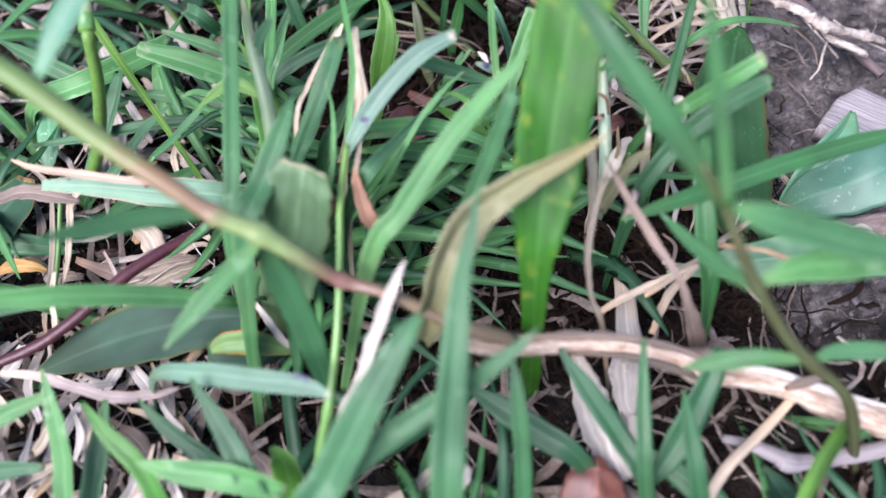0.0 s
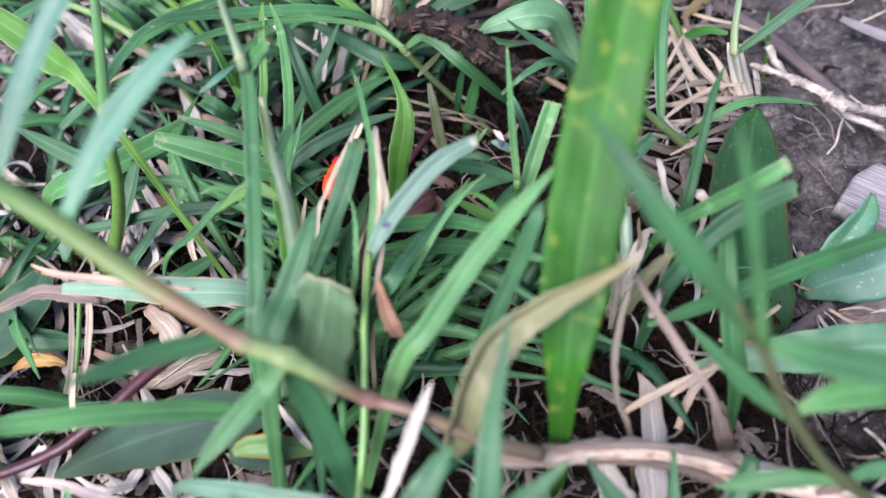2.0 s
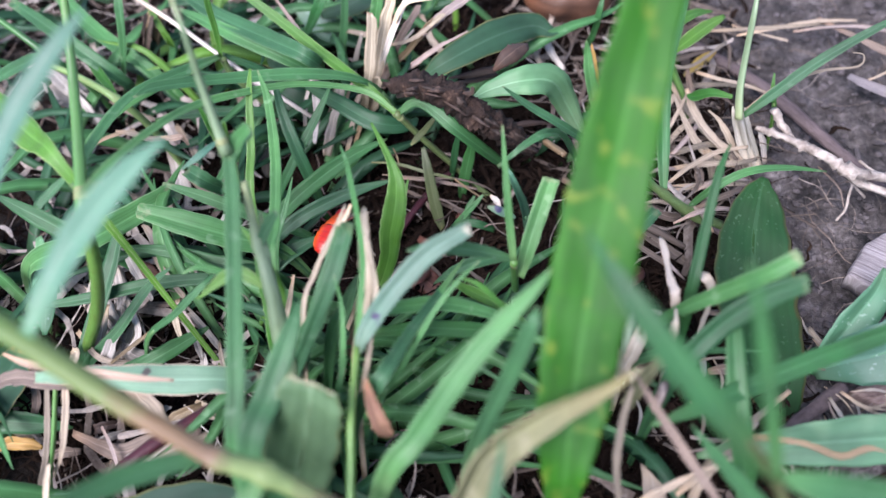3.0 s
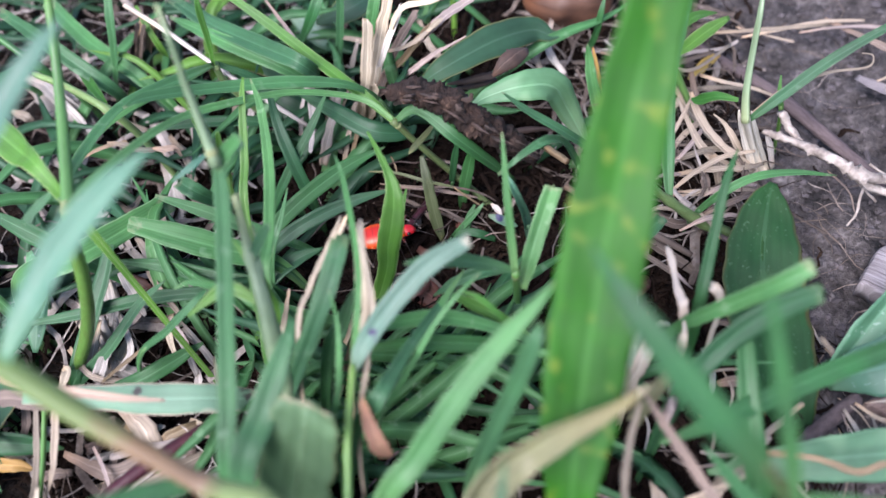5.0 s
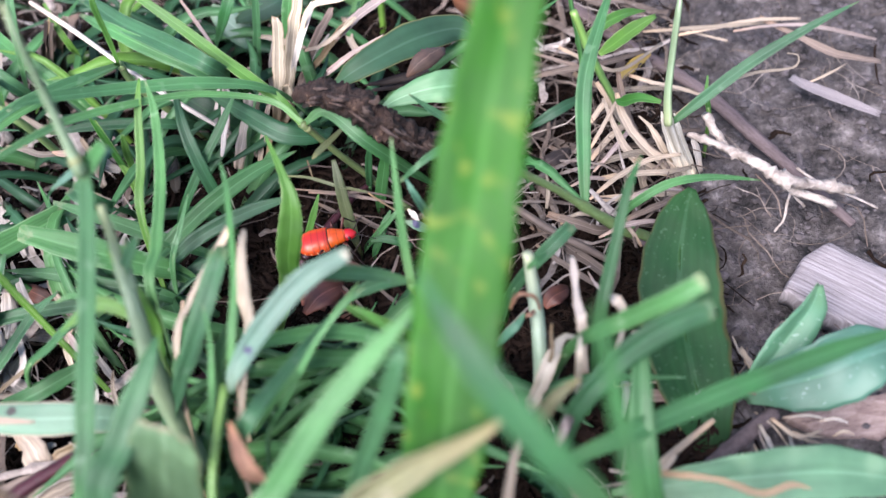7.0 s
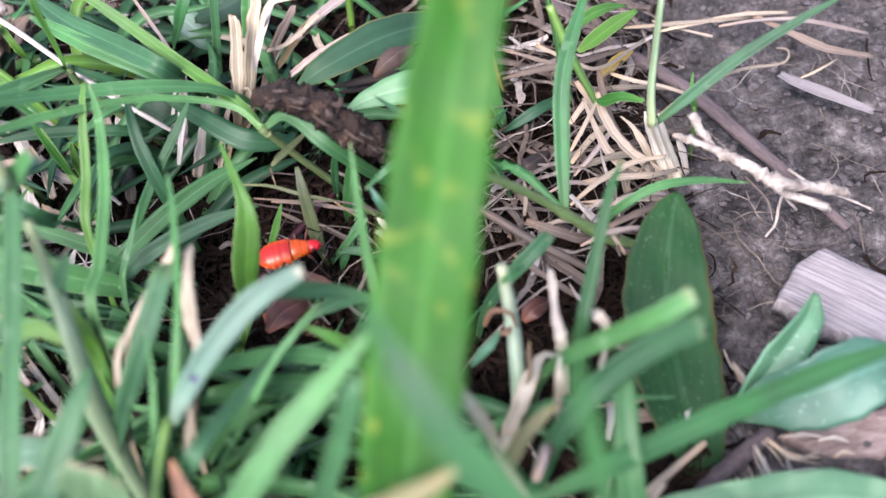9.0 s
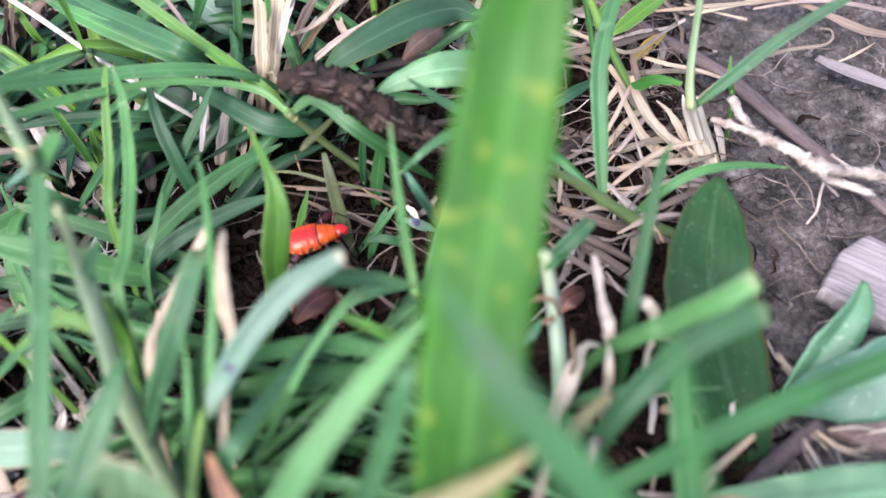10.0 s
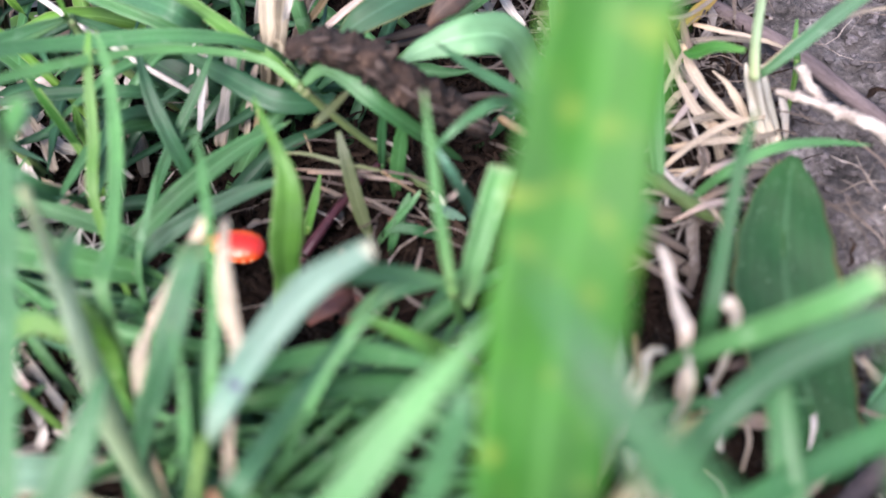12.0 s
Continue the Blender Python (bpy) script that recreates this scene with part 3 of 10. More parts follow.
stalk(PALESHOOT, (-14.5, -19.1, 38.0, 0.9), (-14.0, -22.8, 32.0, 1.4), (-13.0, -26.8, 28.0, 2.1), (-12.7, -30.4, 21.0, 2.7), (-12.1, -36.2, -1.0, 2.7), nodes=(1,))
blade(GRASS, (-14.0, -23.5, 32.0, 0.8), (-12.7, -22.2, 34.0, 1.2), (-11.2, -21.6, 36.0, 0.8), tip='cut')
blade(BRIGHT, (-13.4, -26.1, 28.0, 0.6), (-17.2, -24.5, 29.0, 1.6), (-21.8, -26.5, 27.0, 0.2))
plant('grass_shoot', 'tall green grass stem with a dark sheath', 'grass', 'grass shoots')
stalk(SHOOT, (-37.7, 6.6, 45.0, 0.9), (-36.5, -4.5, 38.0, 1.2), (-33.9, -19.2, 33.0, 1.5), nodes=(2,))
stalk(DARKSTEM, (-33.9, -19.2, 33.0, 1.7), (-36.0, -20.6, 24.0, 1.9), (-41.5, -19.8, 12.0, 2.0), (-48.1, -21.6, 1.0, 1.8), name='sheath')
plant('grass_sprig', 'dark green grass blade leaning over the litter', 'grass', 'grass sprigs')
blade(GRASS, (-63.4, 44.1, 14.0, 2.5), (-54.5, 34.7, 13.0, 2.6), (-45.3, 27.7, 11.0, 2.3), (-40.8, 25.8, 5.0, 1.8), (-39.4, 25.2, -1.0, 1.3))
plant('grass_shoot', 'green runner with a short bright young leaf', 'grass', 'grass shoots')
stalk(CULM, (-55.7, 19.8, 20.0, 1.1), (-49.6, 16.5, 20.0, 1.2), (-42.9, 12.0, 19.6, 1.3), (-40.5, 12.1, 14.0, 1.3), (-38.5, 12.3, 4.0, 1.4), (-38.1, 12.3, -1.0, 1.4), nodes=(2,))
blade(BRIGHT, (-43.3, 13.1, 19.6, 0.6), (-49.8, 22.1, 15.0, 1.5), (-57.8, 32.9, 10.0, 0.6))
plant('grass_sprig', 'long grass blade lying across the shoots', 'grass', 'grass sprigs')
blade(GRASS, (-34.0, 1.8, 30.0, 0.3), (-31.6, 4.5, 29.0, 1.5), (-23.5, 10.5, 24.0, 1.7), (-14.8, 13.7, 21.0, 1.7), (-8.0, 16.1, 17.0, 1.0), (-4.4, 18.2, 10.0, 0.5), (-2.2, 19.4, -1.0, 0.3), fold=0.4)
plant('grass_sprig', 'pale green grass blade over the litter', 'grass', 'grass sprigs')
blade(GRASS, (-39.0, 37.4, 18.0, 1.6), (-31.2, 30.1, 18.5, 2.5), (-21.9, 22.7, 20.0, 2.7), (-15.0, 16.7, 21.5, 2.3), (-12.8, 20.9, 12.0, 1.7), (-11.5, 23.3, -1.0, 1.1))
plant('grass_sprig', 'dark grass blade low over soil', 'grass', 'grass sprigs')
blade(DARK, (-17.2, 18.7, 14.0, 0.8), (-11.8, 14.7, 14.0, 2.4), (-6.0, 11.2, 13.0, 2.9), (-1.5, 12.3, 11.0, 2.1), (-0.2, 15.4, 9.0, 0.5), fold=0.1)
plant('broad_leaf', 'broad green leaf with a dry yellow edge and tip', 'leaf', 'broad leaves')
blade(LEAF, (0.4, 18.4, 14.0, 0.7), (4.8, 18.9, 17.0, 3.5), (12.1, 23.8, 17.0, 4.9), (18.0, 28.5, 14.5, 3.9), (21.4, 28.6, 13.0, 1.5), (25.4, 30.8, 13.0, 0.2), fold=0.15)
plant('broad_leaf', 'broad green leaf arched over with a tan tip', 'leaf', 'broad leaves')
blade(SOFT, (25.5, 12.6, 5.0, 1.0), (22.5, 13.6, 12.0, 3.5), (20.0, 12.8, 18.0, 4.4), (15.8, 11.3, 20.0, 3.9), (11.2, 10.9, 19.0, 2.3), (8.4, 9.5, 18.5, 0.3), fold=0.12)
plant('grass_sprig', 'slender grass blade beside the broad leaf', 'grass', 'grass sprigs')
blade(GRASS, (12.8, 6.5, 24.0, 0.2), (16.4, 5.5, 21.0, 1.0), (21.4, 4.9, 17.0, 1.2), (26.3, 6.1, 10.0, 1.1), (29.2, 6.8, -1.0, 0.8))
plant('grass_sprig', 'arching thin green blade', 'grass', 'grass sprigs')
blade(GRASS, (11.8, -5.5, 22.0, 0.4), (13.5, -5.5, 24.0, 0.6), (15.7, -4.3, 25.0, 0.9), (18.4, -2.0, 24.0, 1.2), (21.0, 2.1, 18.0, 1.1), (23.7, 4.9, 8.0, 0.9), (24.6, 7.2, -1.0, 0.7), fold=0.5)
plant('grass_sprig', 'pair of flat green blades lying low', 'grass', 'grass sprigs')
blade(GRASS, (-2.9, -27.8, 24.0, 0.5), (-0.1, -25.5, 22.0, 1.6), (5.8, -24.1, 20.0, 1.8), (12.5, -24.2, 16.0, 1.1), (15.7, -23.3, 10.0, 0.6), (18.0, -22.6, -1.0, 0.4))
blade(DARK, (-3.4, -27.6, 20.0, 0.7), (1.8, -26.1, 18.0, 1.9), (9.2, -25.0, 15.0, 1.9), (15.7, -23.3, 10.0, 0.8))
plant('grass_sprig', 'thin pale green blade', 'grass', 'grass sprigs')
blade(GRASS, (6.6, -20.6, 21.0, 0.2), (4.8, -23.5, 22.0, 0.9), (2.1, -29.8, 25.0, 1.2), (-0.4, -37.4, 29.0, 1.6), (-4.4, -37.9, 20.0, 1.4), (-8.4, -38.4, -1.0, 1.0))
plant('grass_sprig', 'thin green blade in shade', 'grass', 'grass sprigs')
blade(BRIGHT, (5.5, -20.8, 20.0, 0.4), (8.2, -21.3, 18.0, 1.3), (11.9, -22.0, 15.0, 1.3), (15.7, -22.2, 8.0, 1.0), (17.6, -22.4, -1.0, 0.7))
plant('grass_sprig', 'long grass blade arching close above the litter', 'grass', 'grass sprigs')
blade(GRASS, (16.3, -33.3, 42.0, 0.2), (14.7, -34.8, 41.0, 1.0), (11.8, -37.0, 39.0, 1.8), (7.9, -40.7, 36.5, 2.2), (3.6, -44.8, 32.0, 2.3), (-0.1, -47.6, 27.0, 2.2), (-7.4, -53.0, -1.0, 1.5))
plant('grass_sprig', 'grass blade with a yellowed tip', 'grass', 'grass sprigs')
blade(GRASS, (14.9, -36.1, 40.0, 0.4), (14.2, -37.6, 39.0, 1.4), (12.5, -39.3, 34.0, 1.7), (10.1, -41.4, 28.0, 1.7), (7.8, -43.5, 20.0, 1.7), (5.2, -45.9, -1.0, 1.1))
plant('grass_shoot', 'thin upright blade and a bright sprout', 'grass', 'grass shoots')
blade(GRASS, (-19.3, 7.7, 28.0, 0.2), (-17.5, 2.9, 27.0, 1.1), (-16.0, -5.4, 25.0, 1.4), (-15.4, -14.3, 23.5, 1.4), (-15.2, -20.3, 22.0, 1.3), (-14.7, -31.0, -1.0, 0.9))
blade(BRIGHT, (-20.9, 9.5, 26.6, 0.3), (-21.0, 6.1, 25.0, 0.9), (-21.0, 0.1, 21.0, 1.1), (-21.1, -5.9, 17.0, 1.1), (-21.1, -13.0, -1.0, 0.8))
plant('dry_straw', 'split pale straw beside a mown blade', 'straw', 'dry straws')
blade(CREAM, (-5.9, -15.0, 28.0, 0.2), (-7.2, -18.7, 27.5, 0.5), (-8.9, -23.7, 27.0, 0.6), (-10.3, -28.7, 24.0, 0.5), (-13.1, -38.7, -1.0, 0.4), fold=0.5)
plant('dry_straw', 'bleached upright straw with a ragged top', 'straw', 'dry straws')
blade(CREAM, (-3.2, -17.1, 30.0, 0.4), (-2.7, -21.7, 30.0, 0.8), (-1.6, -27.2, 29.0, 0.7), (-2.4, -33.2, 26.0, 0.6), (-4.3, -37.1, 18.0, 0.7), (-6.2, -41.0, -1.0, 0.5), tip='cut', fold=0.3)
plant('grass_sprig', 'bright folded blade with a wavy margin', 'grass', 'grass sprigs')
blade(BRIGHT, (-4.2, 0.2, 25.0, 0.3), (-2.7, -3.2, 25.0, 0.7), (-1.5, -6.0, 24.5, 1.1), (-0.9, -7.9, 23.4, 1.9), (-1.0, -9.4, 21.5, 2.7), (-1.6, -10.7, 19.0, 3.1), (-2.3, -11.7, 16.5, 2.9), (-2.8, -12.8, 13.5, 2.4), (-4.3, -13.6, 9.0, 2.2), (-6.0, -14.5, 5.0, 2.0), (-7.0, -15.0, -1.0, 1.4), fold=0.3, twist=12)
plant('oval_leaf', 'oval dark green leaf with a scorched tip', 'leaf', 'broad leaves')
blade(OVAL, (47.5, -2.4, 13.5, 1.0), (46.4, -5.4, 12.5, 5.6), (45.0, -11.3, 10.5, 8.9), (44.7, -17.2, 8.0, 9.9), (45.3, -23.0, 5.5, 9.4), (46.2, -27.9, 3.0, 7.2), (47.1, -31.8, 0.0, 3.4), fold=0.12)
plant('grass_shoot', 'grass shoot with two mown blades', 'grass', 'grass shoots')
blade(GRASS, (40.8, -28.0, 34.0, 1.7), (38.3, -28.5, 32.0, 1.8), (34.7, -27.8, 27.0, 1.8), (30.6, -26.9, 21.0, 1.3), (29.2, -25.4, 13.0, 1.0), (28.1, -24.2, -1.0, 0.6), tip='cut')
blade(DARK, (41.4, -30.3, 33.0, 1.8), (37.9, -30.3, 30.0, 2.3), (33.7, -31.6, 26.0, 2.4), (29.5, -34.6, 21.0, 2.0), (27.9, -36.2, 13.0, 1.6), (26.6, -37.5, -1.0, 1.0), tip='cut')
plant('grass_sprig', 'dark slender upright blade', 'grass', 'grass sprigs')
blade(DARK, (38.2, -10.1, 30.0, 0.2), (36.4, -13.8, 29.0, 1.0), (34.7, -18.9, 26.0, 1.3), (33.1, -24.0, 23.0, 1.4), (32.9, -25.7, 16.0, 1.3), (32.7, -27.5, -1.0, 0.9))
plant('grass_sprig', 'green blade standing near the oval leaf', 'grass', 'grass sprigs')
blade(DARK, (35.9, -29.8, 26.0, 1.5), (35.4, -36.1, 24.0, 2.2), (35.8, -41.5, 20.0, 2.3), (37.0, -44.0, 14.0, 2.3), (38.2, -46.8, -1.0, 1.6))
plant('curled_leaf', 'curled blue-green leaf pair with a hairy edge', 'leaf', 'broad leaves')
blade(PALE, (61.4, -14.5, 9.0, 0.7), (59.7, -17.7, 9.0, 3.0), (56.4, -21.1, 7.0, 4.4), (53.2, -24.1, 4.0, 2.8), (51.7, -25.3, 1.0, 1.0), fold=0.7)
blade(PALE, (51.7, -25.7, 2.0, 1.7), (54.4, -26.2, 6.0, 5.7), (58.6, -26.4, 9.0, 7.8), (63.3, -25.1, 11.0, 7.1), (69.2, -23.3, 10.0, 0.7), fold=0.2)
plant('trailing_culm', 'thick green and brown grass runner with leaves at its nodes', 'grass', 'grass shoots')
stalk(RUNNER, (-34.4, -39.9, 57.0, 1.7), (-31.4, -40.2, 52.0, 2.0), (-26.9, -41.8, 48.0, 2.2), (-21.4, -44.6, 43.5, 2.1), (-15.8, -47.2, 40.0, 1.8), (-12.7, -48.4, 37.5, 1.8), (-9.0, -49.0, 35.0, 2.0), (-5.1, -50.2, 32.0, 1.8), (-2.2, -50.7, 29.0, 1.5), (2.2, -51.7, 28.0, 1.3), (8.7, -53.6, 25.0, 1.7), (14.4, -54.1, 22.0, 1.7), nodes=(5, 6, 8))
blade(GRASS, (-12.4, -47.6, 36.8, 0.7), (-14.6, -48.6, 38.2, 1.5), (-18.5, -50.8, 40.6, 2.0), (-21.6, -53.4, 43.0, 1.6), (-24.0, -55.6, 45.0, 0.2))
blade(GRASS, (-9.6, -49.0, 33.5, 0.9), (-11.4, -51.2, 33.2, 1.8), (-13.8, -54.0, 32.6, 2.1), (-16.2, -56.6, 31.6, 1.3), (-17.8, -58.6, 30.8, 0.2))
blade(DARK, (-9.8, -48.6, 33.0, 0.9), (-8.5, -50.1, 29.0, 2.9), (-7.0, -52.5, 24.0, 3.2), (-5.9, -55.3, 19.0, 2.5), (-5.3, -57.7, 14.0, 0.4), fold=0.2)
blade(PALE, (-30.5, -40.1, 52.0, 1.2), (-27.9, -34.5, 56.0, 2.3), (-24.5, -29.5, 60.0, 2.5), (-20.9, -25.6, 63.0, 1.8), (-18.2, -23.8, 65.0, 0.2))
blade(PALE, (-24.0, -43.5, 51.0, 1.1), (-22.1, -40.1, 53.0, 2.3), (-19.6, -36.2, 55.0, 2.5), (-16.1, -32.8, 57.0, 1.9), (-13.2, -30.4, 58.0, 0.2))
plant('dead_runner', 'flattened straw-coloured dead grass runner', 'straw', 'dry straws')
stalk(DEAD, (8.0, -54.6, 22.0, 1.5), (13.8, -53.7, 20.0, 2.1), (20.5, -52.5, 18.0, 2.6), (26.7, -52.2, 16.0, 2.8), (35.4, -53.5, 13.0, 3.3), (43.0, -54.3, 11.0, 3.2), (52.3, -56.7, 8.0, 3.6), (60.9, -58.5, 5.0, 3.5), nodes=(4,))
blade(BROWN, (10.9, -54.3, 22.5, 0.3), (19.7, -52.6, 20.0, 0.7), (27.6, -52.3, 18.0, 0.8), (34.4, -53.3, 15.5, 0.6), (37.7, -54.4, 13.0, 0.2), fold=-0.4)
blade(BROWN, (20.3, -53.9, 18.5, 0.4), (26.4, -53.8, 17.0, 0.8), (32.5, -54.7, 15.0, 1.0), (37.2, -54.9, 12.0, 0.3), fold=-0.4)
blade(WHITE, (35.6, -53.8, 15.0, 0.3), (42.3, -54.2, 13.5, 0.9), (49.3, -55.6, 11.0, 0.9), (56.7, -56.4, 8.0, 0.4), fold=-0.4)
blade(BROWN, (43.7, -55.6, 12.0, 0.4), (45.4, -55.5, 14.0, 1.2), (47.4, -55.4, 15.0, 0.6), fold=0.4)
plant('grass_sprig', 'long green blade lying level over the litter', 'grass', 'grass sprigs')
blade(GRASS, (-40.0, -54.6, 33.0, 1.2), (-36.2, -53.4, 31.0, 2.0), (-29.8, -51.6, 28.5, 2.3), (-22.6, -49.4, 24.0, 2.2), (-16.6, -47.6, 19.0, 1.5), (-15.0, -43.5, 12.0, 0.9), (-14.2, -40.0, -1.0, 0.6))
plant('purple_stem', 'purple-red stem lying in the litter', 'stem', '')
stalk(PURPLE, (-55.6, -53.1, 9.0, 1.4), (-44.0, -49.7, 11.0, 1.5), (-38.7, -46.4, 12.0, 1.6), (-31.2, -39.1, 13.0, 1.7), (-22.5, -32.2, 12.0, 1.6), (-17.6, -26.9, 10.0, 1.4), (-12.8, -21.2, 6.0, 1.4))
plant('grass_sprig', 'wide grass blade rising from the litter', 'grass', 'grass sprigs')
blade(GRASS, (6.2, -57.5, 35.0, 0.9), (4.2, -60.2, 34.0, 2.3), (1.1, -64.7, 31.0, 3.4), (-2.4, -69.2, 26.0, 3.7), (-5.0, -72.1, 22.0, 3.7), (-9.9, -78.0, -1.0, 2.5))
plant('grass_sprig', 'grass blade running level above the litter', 'grass', 'grass sprigs')
blade(GRASS, (16.4, -58.5, 34.0, 0.2), (13.0, -60.7, 32.0, 1.5), (8.4, -62.6, 29.0, 2.0), (2.5, -65.5, 26.0, 2.3), (-2.6, -68.4, 22.0, 2.3), (-6.0, -70.8, 17.0, 2.1), (-10.5, -73.9, -1.0, 1.5))
plant('grass_sprig', 'upright bright grass blade in front of the brown leaf', 'grass', 'grass sprigs')
blade(GRASS, (11.5, -48.8, 42.0, 0.2), (10.7, -52.6, 40.0, 1.0), (9.7, -56.4, 37.0, 1.7), (9.1, -61.4, 34.0, 2.4), (8.4, -66.6, 29.0, 2.9), (8.0, -71.8, 23.0, 2.9), (7.5, -79.4, -1.0, 2.0))
plant('grass_sprig', 'thin upright teal blade', 'grass', 'grass sprigs')
blade(DARK, (14.0, -57.5, 27.0, 0.3), (14.5, -60.7, 25.0, 1.4), (14.9, -64.8, 21.0, 1.7), (15.0, -69.9, 14.0, 1.7), (15.0, -74.0, -1.0, 1.1))
plant('grass_shoot', 'thin upright shoots by the dead runner', 'grass', 'grass shoots')
blade(DARK, (19.1, -54.1, 20.0, 0.4), (21.8, -57.7, 18.0, 2.0), (25.2, -62.1, 15.0, 2.2), (27.8, -65.8, 12.0, 1.8), (30.6, -70.0, -1.0, 1.2))
blade(DARK, (27.4, -54.0, 22.0, 0.5), (27.2, -59.4, 19.0, 1.4), (27.2, -64.5, 16.0, 1.6), (27.8, -68.2, 10.0, 1.5), (28.2, -70.8, -1.0, 1.1))
blade(DARK, (36.1, -53.4, 18.0, 1.8), (34.3, -56.9, 16.0, 2.7), (31.5, -61.6, 12.0, 3.1), (29.0, -64.6, 9.0, 1.2), (28.4, -65.3, 6.0, 0.2))
blade(DARK, (30.6, -59.5, 22.0, 0.3), (31.4, -63.0, 19.0, 1.7), (32.2, -66.5, 16.0, 1.9), (33.2, -69.3, 10.0, 1.9), (33.9, -71.4, -1.0, 1.3))
plant('jointed_culm', 'olive jointed culm with paired blue-green leaves', 'grass', 'grass shoots')
stalk(BROWNSTEM, (28.7, -51.1, 47.0, 0.7), (31.1, -52.5, 43.0, 0.9), (32.6, -54.4, 40.0, 1.2), (34.7, -55.8, 36.0, 1.2), (38.4, -57.6, 30.0, 1.3), (41.6, -58.5, 26.0, 1.3), (47.6, -59.7, 18.0, 1.4), (54.1, -61.0, -1.0, 1.4), nodes=(1, 3, 5))
blade(DARK, (30.8, -52.5, 43.0, 0.8), (26.9, -50.6, 49.0, 2.1), (23.2, -47.7, 53.0, 2.2), (20.0, -44.0, 56.0, 1.6), (17.7, -39.7, 57.0, 0.2))
blade(GRASS, (31.3, -52.3, 43.0, 0.6), (34.7, -53.0, 42.0, 2.3), (39.3, -53.2, 40.0, 2.6), (44.0, -53.4, 38.0, 2.3), (49.3, -53.3, 36.0, 0.2))
blade(GRASS, (35.0, -55.5, 36.0, 0.7), (38.5, -54.2, 36.0, 2.3), (43.3, -53.1, 35.0, 2.9), (48.9, -52.6, 33.0, 0.3))
blade(GRASS, (34.4, -56.1, 36.0, 0.7), (32.9, -52.2, 33.0, 1.7), (31.2, -47.4, 30.0, 1.4), (29.2, -42.6, 28.0, 0.2))
blade(DARK, (40.7, -58.7, 27.0, 0.7), (36.8, -58.4, 27.0, 1.6), (33.0, -58.4, 26.0, 1.7), (30.1, -58.5, 25.0, 0.2))
blade(GRASS, (41.9, -58.2, 26.0, 0.8), (44.4, -57.4, 26.0, 1.6), (48.4, -57.5, 26.0, 1.6), (51.2, -58.1, 26.0, 0.2))
blade(DARK, (30.9, -53.2, 44.0, 0.9), (29.7, -49.4, 50.0, 1.1), (28.6, -45.9, 55.0, 0.9), (27.8, -43.4, 58.0, 0.2), fold=0.6)
plant('curled_dry_leaf', 'curled olive-brown withered leaf with a pointed tip', 'dry leaf', 'dry leaves')
blade(DRYLEAF, (23.3, -42.1, 40.0, 0.2), (20.0, -43.7, 39.0, 1.3), (14.9, -45.4, 37.0, 2.5), (10.6, -47.7, 35.0, 3.4), (8.2, -50.6, 32.0, 3.9), (7.0, -52.6, 28.5, 3.6), (5.9, -53.4, 24.0, 2.6), (5.0, -53.2, 20.0, 1.2), fold=0.85, twist=24)
plant('dry_straw', 'brown curled dry stalk', 'straw', 'dry straws')
blade(BROWN, (23.8, -38.7, 32.0, 0.2), (26.1, -41.5, 29.0, 0.9), (28.9, -45.1, 26.0, 1.0), (31.4, -48.6, 24.0, 0.8), (33.4, -50.0, 18.0, 1.7), (36.2, -49.2, 8.0, 2.3), (37.2, -48.9, -1.0, 1.6), fold=0.4)
plant('dry_straw', 'pale twisted dry blade', 'straw', 'dry straws')
blade(STRAW, (24.2, -38.5, 28.0, 0.4), (23.0, -41.4, 26.0, 0.9), (22.3, -45.1, 23.0, 1.2), (22.9, -47.6, 19.0, 0.8), (24.5, -49.2, 14.0, 0.7), (26.5, -51.2, -1.0, 0.4), fold=0.6, twist=40)
plant('dry_straw', 'pale flat strips of dead grass', 'straw', 'dry straws')
blade(WHITE, (22.0, -49.5, 9.0, 1.3), (23.0, -54.8, 8.0, 3.9), (25.1, -60.5, 7.0, 4.2), (26.7, -64.6, 6.0, 3.1), tip='cut', fold=0.1)
plant('dry_straw', 'bleached torn strip of dead grass', 'straw', 'dry straws')
blade(WHITE, (28.2, -39.7, 9.0, 2.1), (28.0, -48.2, 9.0, 3.1), (27.1, -53.9, 9.0, 3.2), (27.6, -56.9, 8.0, 1.3), tip='cut', fold=0.1)
plant('dry_twig', 'pale grey split twig', 'twig', 'twigs')
stalk(CHIP, (37.9, -59.0, 6.0, 1.0), (40.9, -59.8, 6.0, 1.5), (43.5, -61.3, 6.5, 2.0), (44.4, -61.9, 6.5, 2.5), (46.6, -61.7, 6.0, 1.9), (52.4, -60.6, 5.0, 2.0), (60.1, -58.8, 4.0, 1.9))
plant('dry_straw', 'thin brown straw lying on twigs', 'straw', 'dry straws')
stalk(STRAW, (45.1, -55.8, 10.0, 1.0), (41.4, -59.3, 9.0, 1.2), (37.4, -62.8, 8.0, 1.3), (34.6, -66.5, 6.0, 1.3), (31.5, -70.3, 2.0, 1.2))
plant('pale_sheath', 'pale papery leaf sheath sticking up', 'straw', 'dry straws')
blade(WHITE, (4.2, -50.3, 32.0, 0.3), (2.7, -52.8, 30.0, 1.1), (0.9, -56.1, 27.0, 1.3), (-0.9, -58.5, 23.0, 0.9), (-4.3, -60.1, 15.0, 0.8), (-7.2, -61.5, -1.0, 0.6), fold=0.4)
plant('grass_leaf', 'broad bluish leaf end with a torn brown edge', 'leaf', 'broad leaves')
